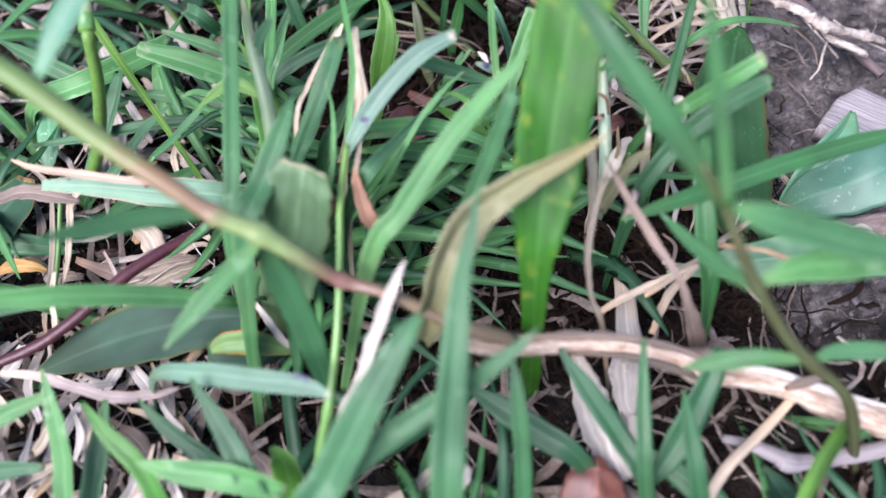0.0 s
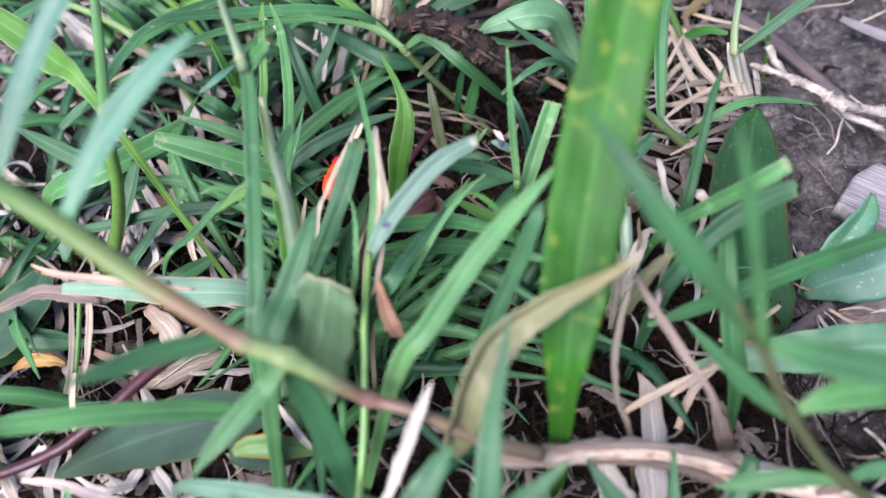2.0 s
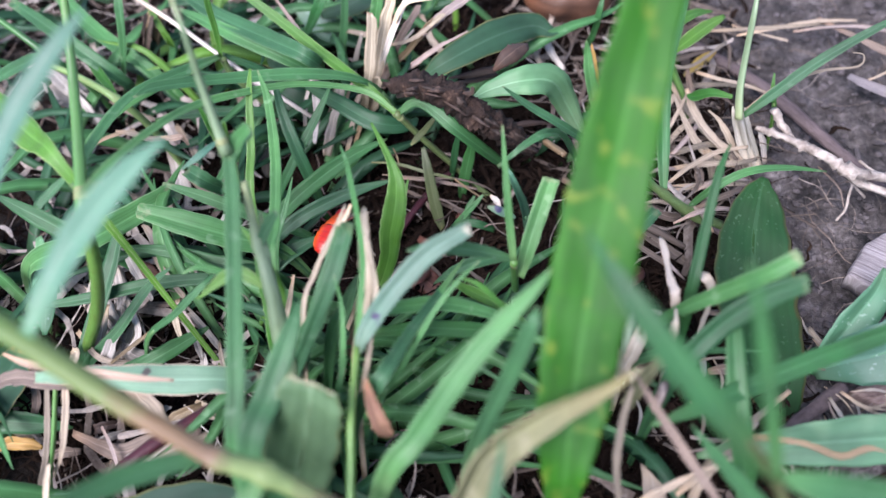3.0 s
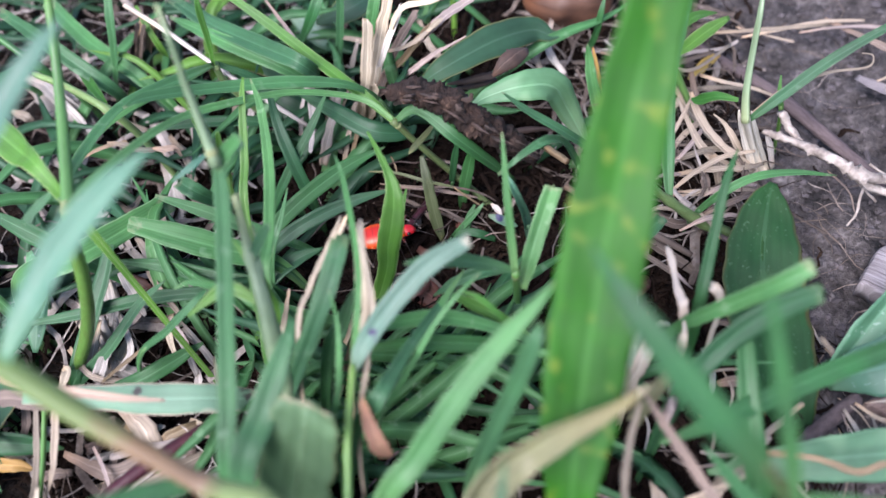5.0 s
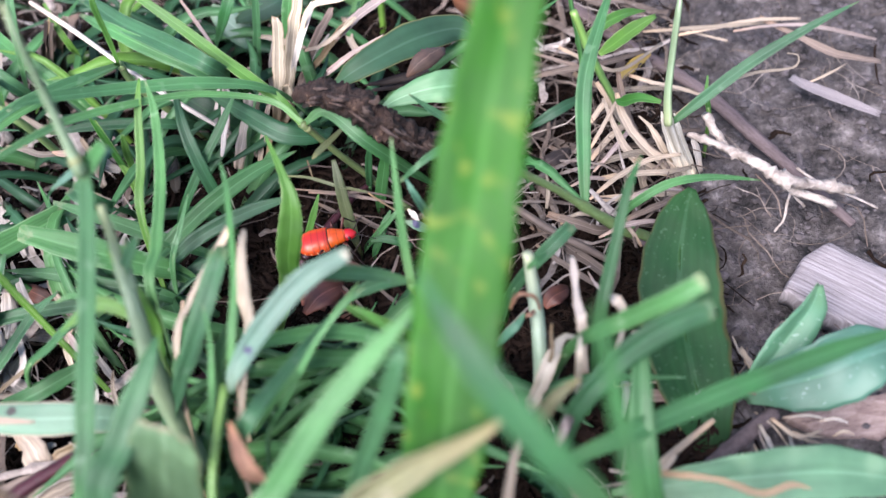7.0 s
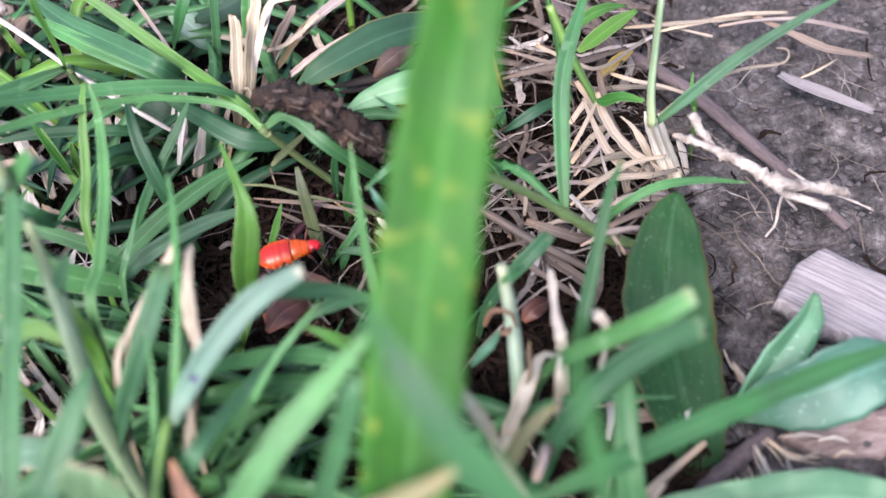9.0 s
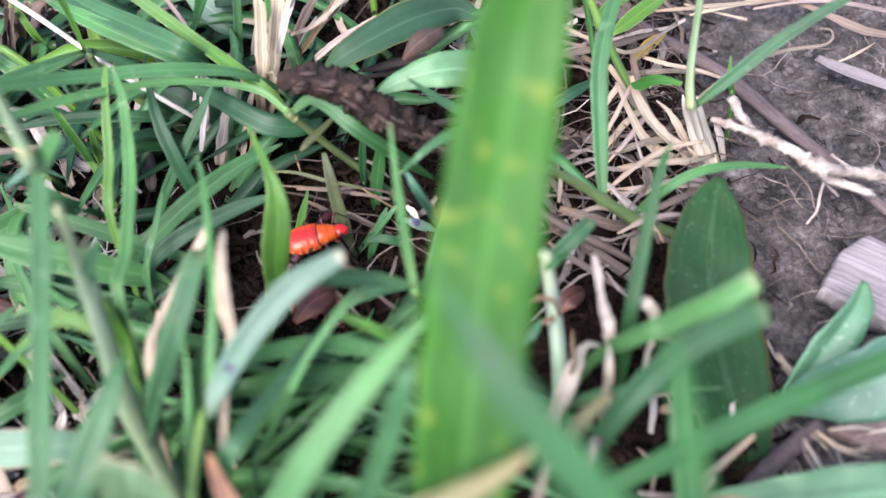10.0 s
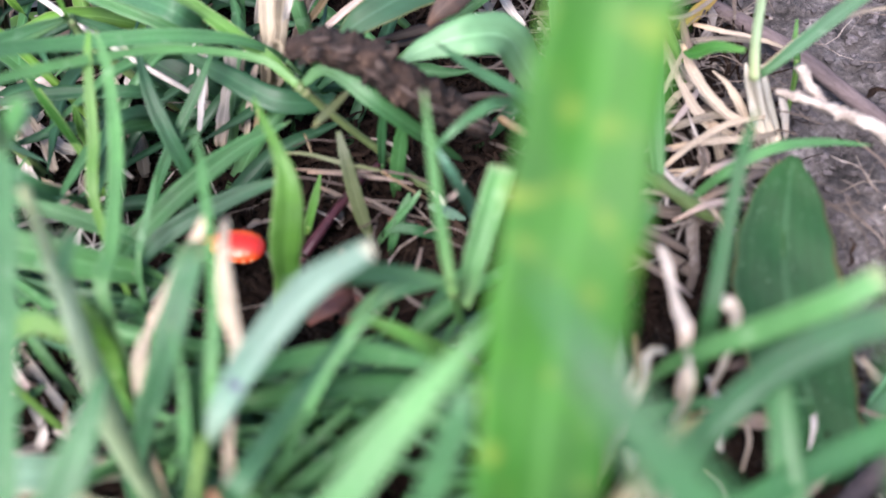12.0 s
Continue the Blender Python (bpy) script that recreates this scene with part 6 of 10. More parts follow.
plant('dry_straw', 'dry grass straw in the litter', 'straw', 'dry straws')
blade(STRAW, (52.5, -21.2, 3.0, 0.6), (52.9, -23.5, 4.5, 0.9), (52.2, -19.6, 3.0, 0.6), tip='cut', fold=0.4)
plant('dry_straw', 'dry grass straw in the litter', 'straw', 'dry straws')
blade(WHITE, (52.1, -30.0, 4.0, 0.4), (52.6, -34.1, 5.5, 0.5), (53.3, -35.6, 4.0, 0.3), tip='cut', fold=0.4)
plant('dry_straw', 'dry grass straw in the litter', 'straw', 'dry straws')
blade(STRAW, (53.2, -29.7, 5.0, 0.4), (55.2, -32.5, 6.5, 0.5), (58.6, -31.3, 5.0, 0.3), tip='cut', fold=0.4)
plant('dry_straw', 'dry grass straw in the litter', 'straw', 'dry straws')
blade(WHITE, (55.6, -30.4, 3.0, 0.4), (55.1, -33.1, 4.5, 0.5), (57.2, -34.0, 3.0, 0.3), tip='cut', fold=0.4)
plant('dry_straw', 'dry grass straw in the litter', 'straw', 'dry straws')
blade(STRAW, (16.4, 38.3, 7.0, 0.8), (18.0, 31.2, 8.5, 1.2), (19.5, 26.3, 7.0, 0.7), tip='cut', fold=0.4)
plant('dry_straw', 'dry grass straw in the litter', 'straw', 'dry straws')
blade(WHITE, (22.1, 40.3, 6.0, 0.8), (20.7, 32.0, 7.5, 1.2), (23.1, 27.1, 6.0, 0.7), tip='cut', fold=0.4)
plant('dry_straw', 'dry grass straw in the litter', 'straw', 'dry straws')
blade(STRAW, (-0.6, 42.5, 6.0, 0.9), (1.7, 33.8, 7.5, 1.2), (5.3, 29.9, 6.0, 0.7), tip='cut', fold=0.4)
plant('dry_straw', 'pale soft dead sheath near the broad grass', 'straw', 'dry straws')
blade(DRYLEAF, (29.9, -33.3, 26.0, 0.2), (28.2, -34.4, 26.0, 1.0), (26.4, -35.6, 24.0, 1.4), (24.5, -37.2, 20.0, 1.4), fold=0.5)
plant('grass_sprig', 'bright young shoot with a brown base', 'grass', 'grass sprigs')
blade(BRIGHT, (-17.0, -19.2, 24.0, 0.3), (-16.2, -21.3, 21.0, 1.9), (-16.1, -23.1, 17.0, 2.1), (-16.8, -25.2, 12.0, 1.7), (-17.5, -27.5, -1.0, 1.2))
blade(GRASS, (-5.5, -20.2, 31.0, 1.0), (-6.8, -24.1, 28.0, 2.2), (-8.6, -28.1, 25.0, 2.3), (-11.0, -30.5, 20.0, 1.9), (-15.0, -34.5, -1.0, 1.3), tip='cut')
blade(GRASS, (-4.7, -22.2, 24.0, 0.3), (-6.1, -25.0, 22.0, 1.6), (-8.4, -28.0, 18.0, 1.7), (-12.2, -32.9, -1.0, 1.2))
plant('dry_straw', 'pale upright straw between mown blades', 'straw', 'dry straws')
blade(CREAM, (-3.0, -18.4, 31.0, 0.7), (-2.8, -21.8, 30.0, 1.1), (-2.8, -24.4, 28.0, 1.2), (-3.1, -26.2, 25.0, 0.8), (-5.5, -29.2, 18.0, 0.7), (-8.2, -32.6, -1.0, 0.5), tip='cut', fold=0.3)
plant('dead_leaf', 'pale dead leaf scrap in the litter', 'dry leaf', 'dry leaves')
blade(WHITE, (-45.8, -16.3, 4.0, 0.6), (-41.6, -20.0, 5.0, 1.9), (-38.4, -22.1, 5.0, 2.2), (-36.4, -22.9, 3.0, 1.5), fold=0.2)
plant('dead_leaf', 'pale dead leaf scrap in the litter', 'dry leaf', 'dry leaves')
blade(WHITE, (-42.6, 0.8, 4.0, 0.7), (-38.6, -4.0, 5.0, 1.9), (-35.8, -7.3, 4.0, 1.9), (-33.1, -10.6, 3.0, 1.3), fold=0.2)
plant('dead_leaf', 'pale dead leaf scrap in the litter', 'dry leaf', 'dry leaves')
blade(WHITE, (-45.9, -4.6, 5.0, 0.8), (-43.7, -9.4, 5.0, 1.9), (-42.6, -14.3, 4.0, 2.0), (-42.2, -18.1, 3.0, 0.9), fold=0.2)
plant('dead_leaf', 'pale dead leaf scrap in the litter', 'dry leaf', 'dry leaves')
blade(STRAW, (-38.5, -26.5, 5.0, 1.2), (-35.1, -29.7, 6.0, 3.1), (-33.5, -31.9, 5.0, 2.8), (-33.7, -33.3, 3.0, 0.8), fold=0.2)
plant('dead_leaf', 'rusty dead leaf scrap in the litter', 'dry leaf', 'dry leaves')
blade(RUST, (-43.9, -6.0, 4.0, 0.8), (-40.1, -8.2, 5.0, 2.4), (-37.9, -9.1, 4.0, 1.1), fold=0.2)
plant('dead_leaf', 'dark rusty dead leaf under the bug', 'dry leaf', 'dry leaves')
blade(RUST, (-4.2, -9.5, 2.0, 1.1), (-0.9, -9.4, 3.0, 3.9), (2.1, -10.8, 2.0, 3.1), (4.0, -12.1, 1.0, 0.9), fold=0.2)
plant('dead_leaf', 'brown dead sheath in the thicket', 'dry leaf', 'dry leaves')
blade(BROWN, (-48.1, 48.6, 6.0, 2.0), (-49.6, 41.4, 6.0, 4.9), (-50.4, 36.7, 4.0, 3.9), fold=0.2)
plant('dead_leaf', 'pale dead leaf scrap in the litter', 'dry leaf', 'dry leaves')
blade(WHITE, (-42.5, 18.6, 3.0, 0.9), (-39.2, 11.2, 4.0, 2.6), (-37.6, 6.5, 3.0, 2.6), (-36.3, 1.9, 2.0, 0.8), fold=0.2)
plant('dead_leaf', 'pale dead leaf scrap in the litter', 'dry leaf', 'dry leaves')
blade(STRAW, (-30.0, 22.8, 4.0, 0.7), (-27.0, 17.4, 5.0, 1.9), (-25.2, 12.9, 4.0, 1.9), (-25.0, 10.5, 2.0, 0.9), fold=0.2)
plant('dead_leaf', 'pale dead leaf scrap in the litter', 'dry leaf', 'dry leaves')
blade(WHITE, (-39.6, 18.9, 4.0, 0.6), (-36.1, 14.6, 5.0, 1.9), (-33.5, 13.7, 4.0, 0.9), fold=0.2)
plant('dead_leaf', 'pale dead leaf scrap in the litter', 'dry leaf', 'dry leaves')
blade(STRAW, (-37.0, 9.6, 4.0, 0.8), (-33.0, 6.1, 5.0, 2.2), (-30.9, 4.6, 3.0, 1.1), fold=0.2)
plant('dry_straw', 'upright straw stubble in the tuft', 'straw', 'dry straws')
blade(STRAW, (-15.8, 19.1, 3.0, 0.6), (-14.0, 21.8, 8.0, 0.8), (-12.2, 23.6, 14.0, 0.5), tip='cut', fold=0.4)
plant('dry_straw', 'upright straw stubble in the tuft', 'straw', 'dry straws')
blade(WHITE, (-19.4, 18.4, 3.0, 0.6), (-18.4, 20.1, 8.0, 0.8), (-16.2, 21.4, 14.0, 0.5), tip='cut', fold=0.4)
plant('dry_straw', 'upright straw stubble in the tuft', 'straw', 'dry straws')
blade(STRAW, (-13.2, 17.8, 3.0, 0.6), (-12.2, 18.5, 8.0, 0.8), (-9.8, 18.6, 14.0, 0.4), tip='cut', fold=0.4)
plant('dry_straw', 'upright straw stubble in the tuft', 'straw', 'dry straws')
blade(WHITE, (-11.7, 27.5, 3.0, 0.7), (-11.0, 29.3, 8.0, 0.8), (-9.0, 29.3, 14.0, 0.5), tip='cut', fold=0.4)
plant('dry_straw', 'upright straw stubble in the tuft', 'straw', 'dry straws')
blade(STRAW, (-10.2, 29.7, 3.0, 0.7), (-8.7, 31.3, 8.0, 0.8), (-5.7, 32.4, 14.0, 0.5), tip='cut', fold=0.4)
plant('dry_straw', 'upright straw stubble in the tuft', 'straw', 'dry straws')
blade(WHITE, (-8.0, 28.3, 3.0, 0.7), (-5.2, 29.8, 8.0, 0.8), (-0.7, 29.5, 14.0, 0.5), tip='cut', fold=0.4)
plant('dead_leaf', 'pale dead leaf scrap in the litter', 'dry leaf', 'dry leaves')
blade(WHITE, (-69.4, 35.0, 5.0, 2.1), (-62.2, 29.2, 6.0, 5.0), (-56.3, 24.4, 5.0, 3.9), (-53.6, 22.0, 3.0, 1.2), fold=0.2)
plant('dead_leaf', 'pale dead leaf scrap in the litter', 'dry leaf', 'dry leaves')
blade(WHITE, (-50.0, -10.2, 3.0, 1.4), (-45.0, -15.0, 4.0, 3.8), (-42.7, -19.2, 3.0, 3.3), (-42.2, -21.5, 2.0, 1.0), fold=0.2)
plant('dead_leaf', 'pale dead leaf scrap in the litter', 'dry leaf', 'dry leaves')
blade(WHITE, (-51.9, 9.9, 4.0, 0.9), (-49.3, 4.3, 5.0, 3.1), (-47.5, 0.5, 4.0, 1.8), fold=0.2)
plant('dead_leaf', 'tan dead sheath beside the purple stem', 'dry leaf', 'dry leaves')
blade(BROWN, (-45.0, -32.6, 4.0, 0.8), (-37.7, -35.6, 5.0, 2.2), (-32.5, -34.1, 5.0, 2.3), (-27.7, -32.6, 4.0, 0.8), fold=0.2)
plant('dead_leaf', 'tan dead sheath beside the purple stem', 'dry leaf', 'dry leaves')
blade(STRAW, (-40.4, -37.1, 3.0, 1.2), (-34.7, -36.8, 4.0, 3.0), (-29.7, -34.6, 4.0, 2.6), (-26.4, -32.7, 3.0, 0.8), fold=0.2)
plant('withered_blade', 'olive withered grass blade with small holes', 'grass', 'grass sprigs')
blade(WITHERGREEN, (1.1, 6.8, 12.0, 0.6), (1.6, 4.6, 10.0, 1.4), (2.1, 2.4, 7.0, 1.7), (2.7, 0.4, 4.0, 1.7), (3.2, -0.8, 2.0, 0.9), (3.4, -1.3, -1.0, 0.7), fold=0.15)
plant('purple_stem', 'dark purple stem lying in the hollow', 'stem', '')
stalk(PURPLE, (4.5, 8.3, 4.0, 0.8), (2.5, 6.3, 4.0, 1.0), (-0.9, 1.8, 3.5, 1.2), (-3.4, -2.1, 3.0, 1.3), (-5.2, -4.1, 2.0, 1.2))
plant('withered_blade', 'olive withered straw crossing the dark hollow', 'grass', 'withered blades')
blade(WITHERGREEN, (-7.0, 6.9, 9.0, 0.2), (-3.0, 6.0, 9.5, 0.4), (1.2, 4.3, 9.5, 0.5), (5.7, 3.9, 8.0, 0.3), tip='cut', fold=0.4)
plant('dry_straw', 'thin tan straw crossing the dark hollow', 'straw', 'dry straws')
blade(BROWN, (-5.4, 5.3, 8.0, 0.2), (0.3, 4.0, 8.5, 0.3), (5.7, 3.9, 8.0, 0.3), (9.5, 4.0, 6.0, 0.3), (11.3, 4.1, 4.0, 0.2), tip='cut', fold=0.4)
plant('dry_straw', 'thin tan straw crossing the dark hollow', 'straw', 'dry straws')
blade(DARKBROWN, (-5.7, 5.2, 7.0, 0.2), (-2.1, 4.2, 7.0, 0.3), (1.1, 3.1, 7.0, 0.2), tip='cut', fold=0.4)
plant('dry_straw', 'thin tan straw crossing the dark hollow', 'straw', 'dry straws')
blade(BROWN, (1.6, 2.0, 6.0, 0.2), (3.7, 1.6, 6.0, 0.3), (6.3, 0.5, 5.0, 0.3), (10.0, 0.5, 3.0, 0.2), tip='cut', fold=0.4)
plant('dry_straw', 'thin tan straw crossing the dark hollow', 'straw', 'dry straws')
blade(TAN, (5.5, 3.4, 8.6, 0.2), (7.2, 2.9, 7.0, 0.3), (10.1, 2.5, 4.0, 0.2), tip='cut', fold=0.4)
plant('dry_straw', 'thin tan straw crossing the dark hollow', 'straw', 'dry straws')
blade(DARKBROWN, (-5.3, 9.3, 7.0, 0.1), (-2.9, 9.3, 8.0, 0.2), (-0.1, 8.9, 8.0, 0.2), (1.4, 10.7, 7.0, 0.1), tip='cut', fold=0.4)
plant('dry_straw', 'thin tan straw crossing the dark hollow', 'straw', 'dry straws')
blade(TAN, (-4.3, 12.1, 6.0, 0.2), (-3.5, 9.7, 7.0, 0.3), (-3.2, 8.7, 6.0, 0.2), tip='cut', fold=0.4)
plant('dry_straw', 'thin tan straw crossing the dark hollow', 'straw', 'dry straws')
blade(DARKBROWN, (2.1, -0.7, 4.0, 0.1), (3.9, -0.7, 5.0, 0.2), (5.9, 1.9, 5.0, 0.2), tip='cut', fold=0.4)
plant('dry_straw', 'thin tan straw crossing the dark hollow', 'straw', 'dry straws')
blade(DARKBROWN, (-3.5, 4.9, 4.0, 0.1), (-0.5, 3.4, 4.5, 0.2), (2.2, 4.4, 4.0, 0.1), tip='cut', fold=0.4)
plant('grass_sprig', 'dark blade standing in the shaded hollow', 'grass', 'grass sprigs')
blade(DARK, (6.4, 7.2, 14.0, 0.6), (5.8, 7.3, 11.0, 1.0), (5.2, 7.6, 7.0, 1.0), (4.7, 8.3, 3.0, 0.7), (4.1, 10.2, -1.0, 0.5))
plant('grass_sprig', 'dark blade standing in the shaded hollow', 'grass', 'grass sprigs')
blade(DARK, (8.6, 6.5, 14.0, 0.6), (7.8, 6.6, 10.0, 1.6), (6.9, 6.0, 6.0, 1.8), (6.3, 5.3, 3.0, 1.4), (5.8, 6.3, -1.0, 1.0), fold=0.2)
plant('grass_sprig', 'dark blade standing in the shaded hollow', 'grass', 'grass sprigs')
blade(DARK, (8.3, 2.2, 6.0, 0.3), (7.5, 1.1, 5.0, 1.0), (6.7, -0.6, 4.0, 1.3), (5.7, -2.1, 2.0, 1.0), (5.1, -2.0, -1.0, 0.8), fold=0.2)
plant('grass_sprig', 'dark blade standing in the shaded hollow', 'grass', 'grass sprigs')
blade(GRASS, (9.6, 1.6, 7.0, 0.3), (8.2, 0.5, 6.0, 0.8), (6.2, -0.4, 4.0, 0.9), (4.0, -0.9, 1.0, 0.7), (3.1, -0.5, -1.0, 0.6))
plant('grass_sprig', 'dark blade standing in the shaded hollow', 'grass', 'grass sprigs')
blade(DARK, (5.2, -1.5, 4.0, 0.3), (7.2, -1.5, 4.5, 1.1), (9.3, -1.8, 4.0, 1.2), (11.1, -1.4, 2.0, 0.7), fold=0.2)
plant('grass_shoot', 'short pale sheathed stalk beside the hollow', 'grass', 'grass shoots')
blade(PALE, (12.7, -6.9, 24.0, 0.3), (13.5, -8.1, 23.0, 0.8), (14.3, -8.0, 20.0, 1.0), (15.1, -6.6, 15.0, 1.2), (15.6, -4.1, 8.0, 1.2), (15.8, -0.0, -1.0, 0.9), tip='cut', fold=0.6)
plant('dead_leaf', 'dark rusty dead leaf in the hollow', 'dry leaf', 'dry leaves')
blade(RUST, (-1.0, -1.7, 2.0, 0.5), (1.3, -3.9, 2.5, 1.7), (3.6, -5.0, 2.0, 1.6), (5.1, -5.4, 1.0, 0.5), fold=0.2)
plant('dead_leaf', 'dark rusty dead leaf in the hollow', 'dry leaf', 'dry leaves')
blade(RUST, (4.2, 3.6, 1.0, 0.6), (6.3, 1.2, 2.0, 1.4), (8.5, 0.9, 1.5, 1.1), (9.8, 0.6, 1.0, 0.4), fold=0.2)
plant('dead_leaf', 'brown dead scrap in the hollow', 'dry leaf', 'dry leaves')
blade(BROWN, (-1.6, 5.8, 1.0, 0.4), (-0.4, 2.8, 2.0, 1.0), (-0.7, 1.4, 1.0, 0.6), fold=0.2)
plant('dead_leaf', "small cream leaf scrap at the hollow's rim", 'dry leaf', 'dry leaves')
blade(WHITE, (10.6, 3.0, 5.0, 0.3), (11.4, 2.0, 5.0, 0.9), (12.0, 1.3, 4.0, 0.4), fold=0.2)
plant('broad_leaf', 'small grey-green leaf with dark dots', 'leaf', 'broad leaves')
blade(SPOT, (10.1, 1.6, 4.0, 0.4), (11.6, 0.9, 4.0, 1.3), (13.0, 0.8, 3.0, 1.2), (14.3, 0.8, 2.0, 0.3), fold=0.1)
plant('dry_straw', 'shred of pale straw on the soil', 'straw', 'dry straws')
blade(WHITE, (52.0, -31.7, 4.0, 0.1), (52.3, -34.0, 4.5, 0.3), (52.7, -36.1, 4.0, 0.1), tip='cut', fold=0.4)
plant('dry_straw', 'shred of pale straw on the soil', 'straw', 'dry straws')
blade(WHITE, (52.6, -33.5, 4.0, 0.1), (55.0, -33.2, 4.5, 0.2), (57.9, -32.8, 4.0, 0.1), tip='cut', fold=0.4)
plant('dry_straw', 'shred of pale straw on the soil', 'straw', 'dry straws')
blade(STRAW, (54.7, -33.9, 3.0, 0.1), (56.0, -35.5, 3.5, 0.2), (57.9, -36.0, 3.0, 0.1), tip='cut', fold=0.4)
plant('dry_straw', 'shred of pale straw on the soil', 'straw', 'dry straws')
blade(STRAW, (51.3, -32.0, 3.0, 0.1), (51.4, -34.3, 3.5, 0.2), (51.5, -35.8, 3.0, 0.1), tip='cut', fold=0.4)
plant('dry_straw', 'shred of pale straw on the soil', 'straw', 'dry straws')
blade(WHITE, (51.9, -17.4, 2.0, 0.2), (52.4, -19.9, 2.0, 0.3), (53.6, -20.7, 2.0, 0.2), tip='cut', fold=0.4)
plant('dry_straw', 'shred of pale straw on the soil', 'straw', 'dry straws')
blade(STRAW, (55.6, -30.4, 3.0, 0.1), (56.7, -31.7, 3.5, 0.4), (58.7, -32.1, 3.0, 0.2), tip='cut', fold=0.4)
plant('broad_leaf', 'pale bluish leaf low in the thicket', 'leaf', 'broad leaves')
blade(PALE, (-55.9, -3.7, 8.0, 0.9), (-53.6, -9.0, 8.0, 2.9), (-52.2, -14.8, 7.0, 3.2), (-52.3, -18.5, 5.0, 0.8), fold=0.12)
plant('dry_straw', 'bleached straw in the litter of the thicket', 'straw', 'dry straws')
blade(WHITE, (-70.1, -1.3, 5.0, 0.6), (-62.8, -9.1, 8.0, 0.9), (-60.4, -13.1, 6.0, 0.6), tip='cut', fold=0.4)
plant('dry_straw', 'bleached straw in the litter of the thicket', 'straw', 'dry straws')
blade(STRAW, (-70.4, 2.4, 5.0, 0.6), (-63.3, -4.5, 8.0, 1.3), (-61.4, -5.1, 6.0, 0.6), tip='cut', fold=0.4)
plant('dry_straw', 'bleached straw in the litter of the thicket', 'straw', 'dry straws')
blade(WHITE, (-68.0, -10.8, 5.0, 0.6), (-62.4, -11.9, 8.0, 1.3), (-60.7, -9.2, 6.0, 0.6), tip='cut', fold=0.4)
plant('dry_straw', 'bleached straw in the litter of the thicket', 'straw', 'dry straws')
blade(BROWN, (-65.5, -14.3, 5.0, 0.6), (-60.8, -14.2, 8.0, 0.8), (-60.4, -8.6, 6.0, 0.6), tip='cut', fold=0.4)
plant('dry_straw', 'bleached straw in the litter of the thicket', 'straw', 'dry straws')
blade(WHITE, (-65.5, -18.6, 5.0, 0.6), (-60.3, -20.0, 8.0, 1.2), (-57.6, -19.6, 6.0, 0.6), tip='cut', fold=0.4)
plant('dry_straw', 'bleached straw in the litter of the thicket', 'straw', 'dry straws')
blade(STRAW, (-61.8, -21.8, 5.0, 0.6), (-59.0, -20.0, 8.0, 1.2), (-61.0, -14.2, 6.0, 0.6), tip='cut', fold=0.4)
plant('dry_straw', 'bleached straw in the litter of the thicket', 'straw', 'dry straws')
blade(WHITE, (-69.9, -5.0, 5.0, 0.6), (-64.7, -7.3, 8.0, 0.9), (-63.9, -1.4, 6.0, 0.6), tip='cut', fold=0.4)
plant('dry_straw', 'bleached straw in the litter of the thicket', 'straw', 'dry straws')
blade(BROWN, (-51.9, 1.4, 5.0, 0.6), (-46.7, -5.3, 8.0, 1.3), (-45.6, -8.1, 6.0, 0.6), tip='cut', fold=0.4)
plant('dry_straw', 'bleached straw in the litter of the thicket', 'straw', 'dry straws')
blade(WHITE, (-45.4, -2.6, 5.0, 0.6), (-39.9, -10.1, 8.0, 1.3), (-37.3, -14.0, 6.0, 0.6), tip='cut', fold=0.4)
plant('dry_straw', 'bleached straw in the litter of the thicket', 'straw', 'dry straws')
blade(STRAW, (-63.9, -23.3, 5.0, 0.6), (-57.4, -25.1, 8.0, 0.8), (-54.9, -22.8, 6.0, 0.6), tip='cut', fold=0.4)
plant('dry_straw', 'bleached straw in the litter of the thicket', 'straw', 'dry straws')
blade(WHITE, (-57.4, -25.0, 5.0, 0.6), (-52.4, -31.0, 8.0, 1.2), (-52.3, -33.4, 6.0, 0.5), tip='cut', fold=0.4)
plant('dry_straw', 'bleached straw in the litter of the thicket', 'straw', 'dry straws')
blade(BROWN, (-53.9, -22.1, 5.0, 0.6), (-48.8, -29.2, 8.0, 1.2), (-49.7, -32.6, 6.0, 0.5), tip='cut', fold=0.4)
plant('dry_straw', 'bleached straw in the litter of the thicket', 'straw', 'dry straws')
blade(WHITE, (-29.5, -51.3, 5.0, 0.5), (-26.5, -55.9, 8.0, 0.7), (-24.4, -57.9, 6.0, 0.5), tip='cut', fold=0.4)
plant('dry_straw', 'bleached straw in the litter of the thicket', 'straw', 'dry straws')
blade(STRAW, (-32.5, -54.6, 5.0, 0.5), (-27.4, -56.9, 8.0, 1.0), (-26.2, -59.3, 6.0, 0.5), tip='cut', fold=0.4)
plant('dry_straw', 'bleached straw in the litter of the thicket', 'straw', 'dry straws')
blade(WHITE, (-39.9, -53.8, 5.0, 0.5), (-36.0, -58.6, 8.0, 1.0), (-36.9, -61.4, 6.0, 0.5), tip='cut', fold=0.4)
plant('dry_straw', 'bleached straw in the litter of the thicket', 'straw', 'dry straws')
blade(BROWN, (-35.8, -59.0, 5.0, 0.5), (-30.9, -62.7, 8.0, 0.7), (-31.8, -65.4, 6.0, 0.5), tip='cut', fold=0.4)
plant('dry_straw', 'bleached straw in the litter of the thicket', 'straw', 'dry straws')
blade(WHITE, (-29.6, -61.8, 5.0, 0.5), (-25.8, -64.7, 8.0, 1.0), (-26.7, -67.4, 6.0, 0.5), tip='cut', fold=0.4)
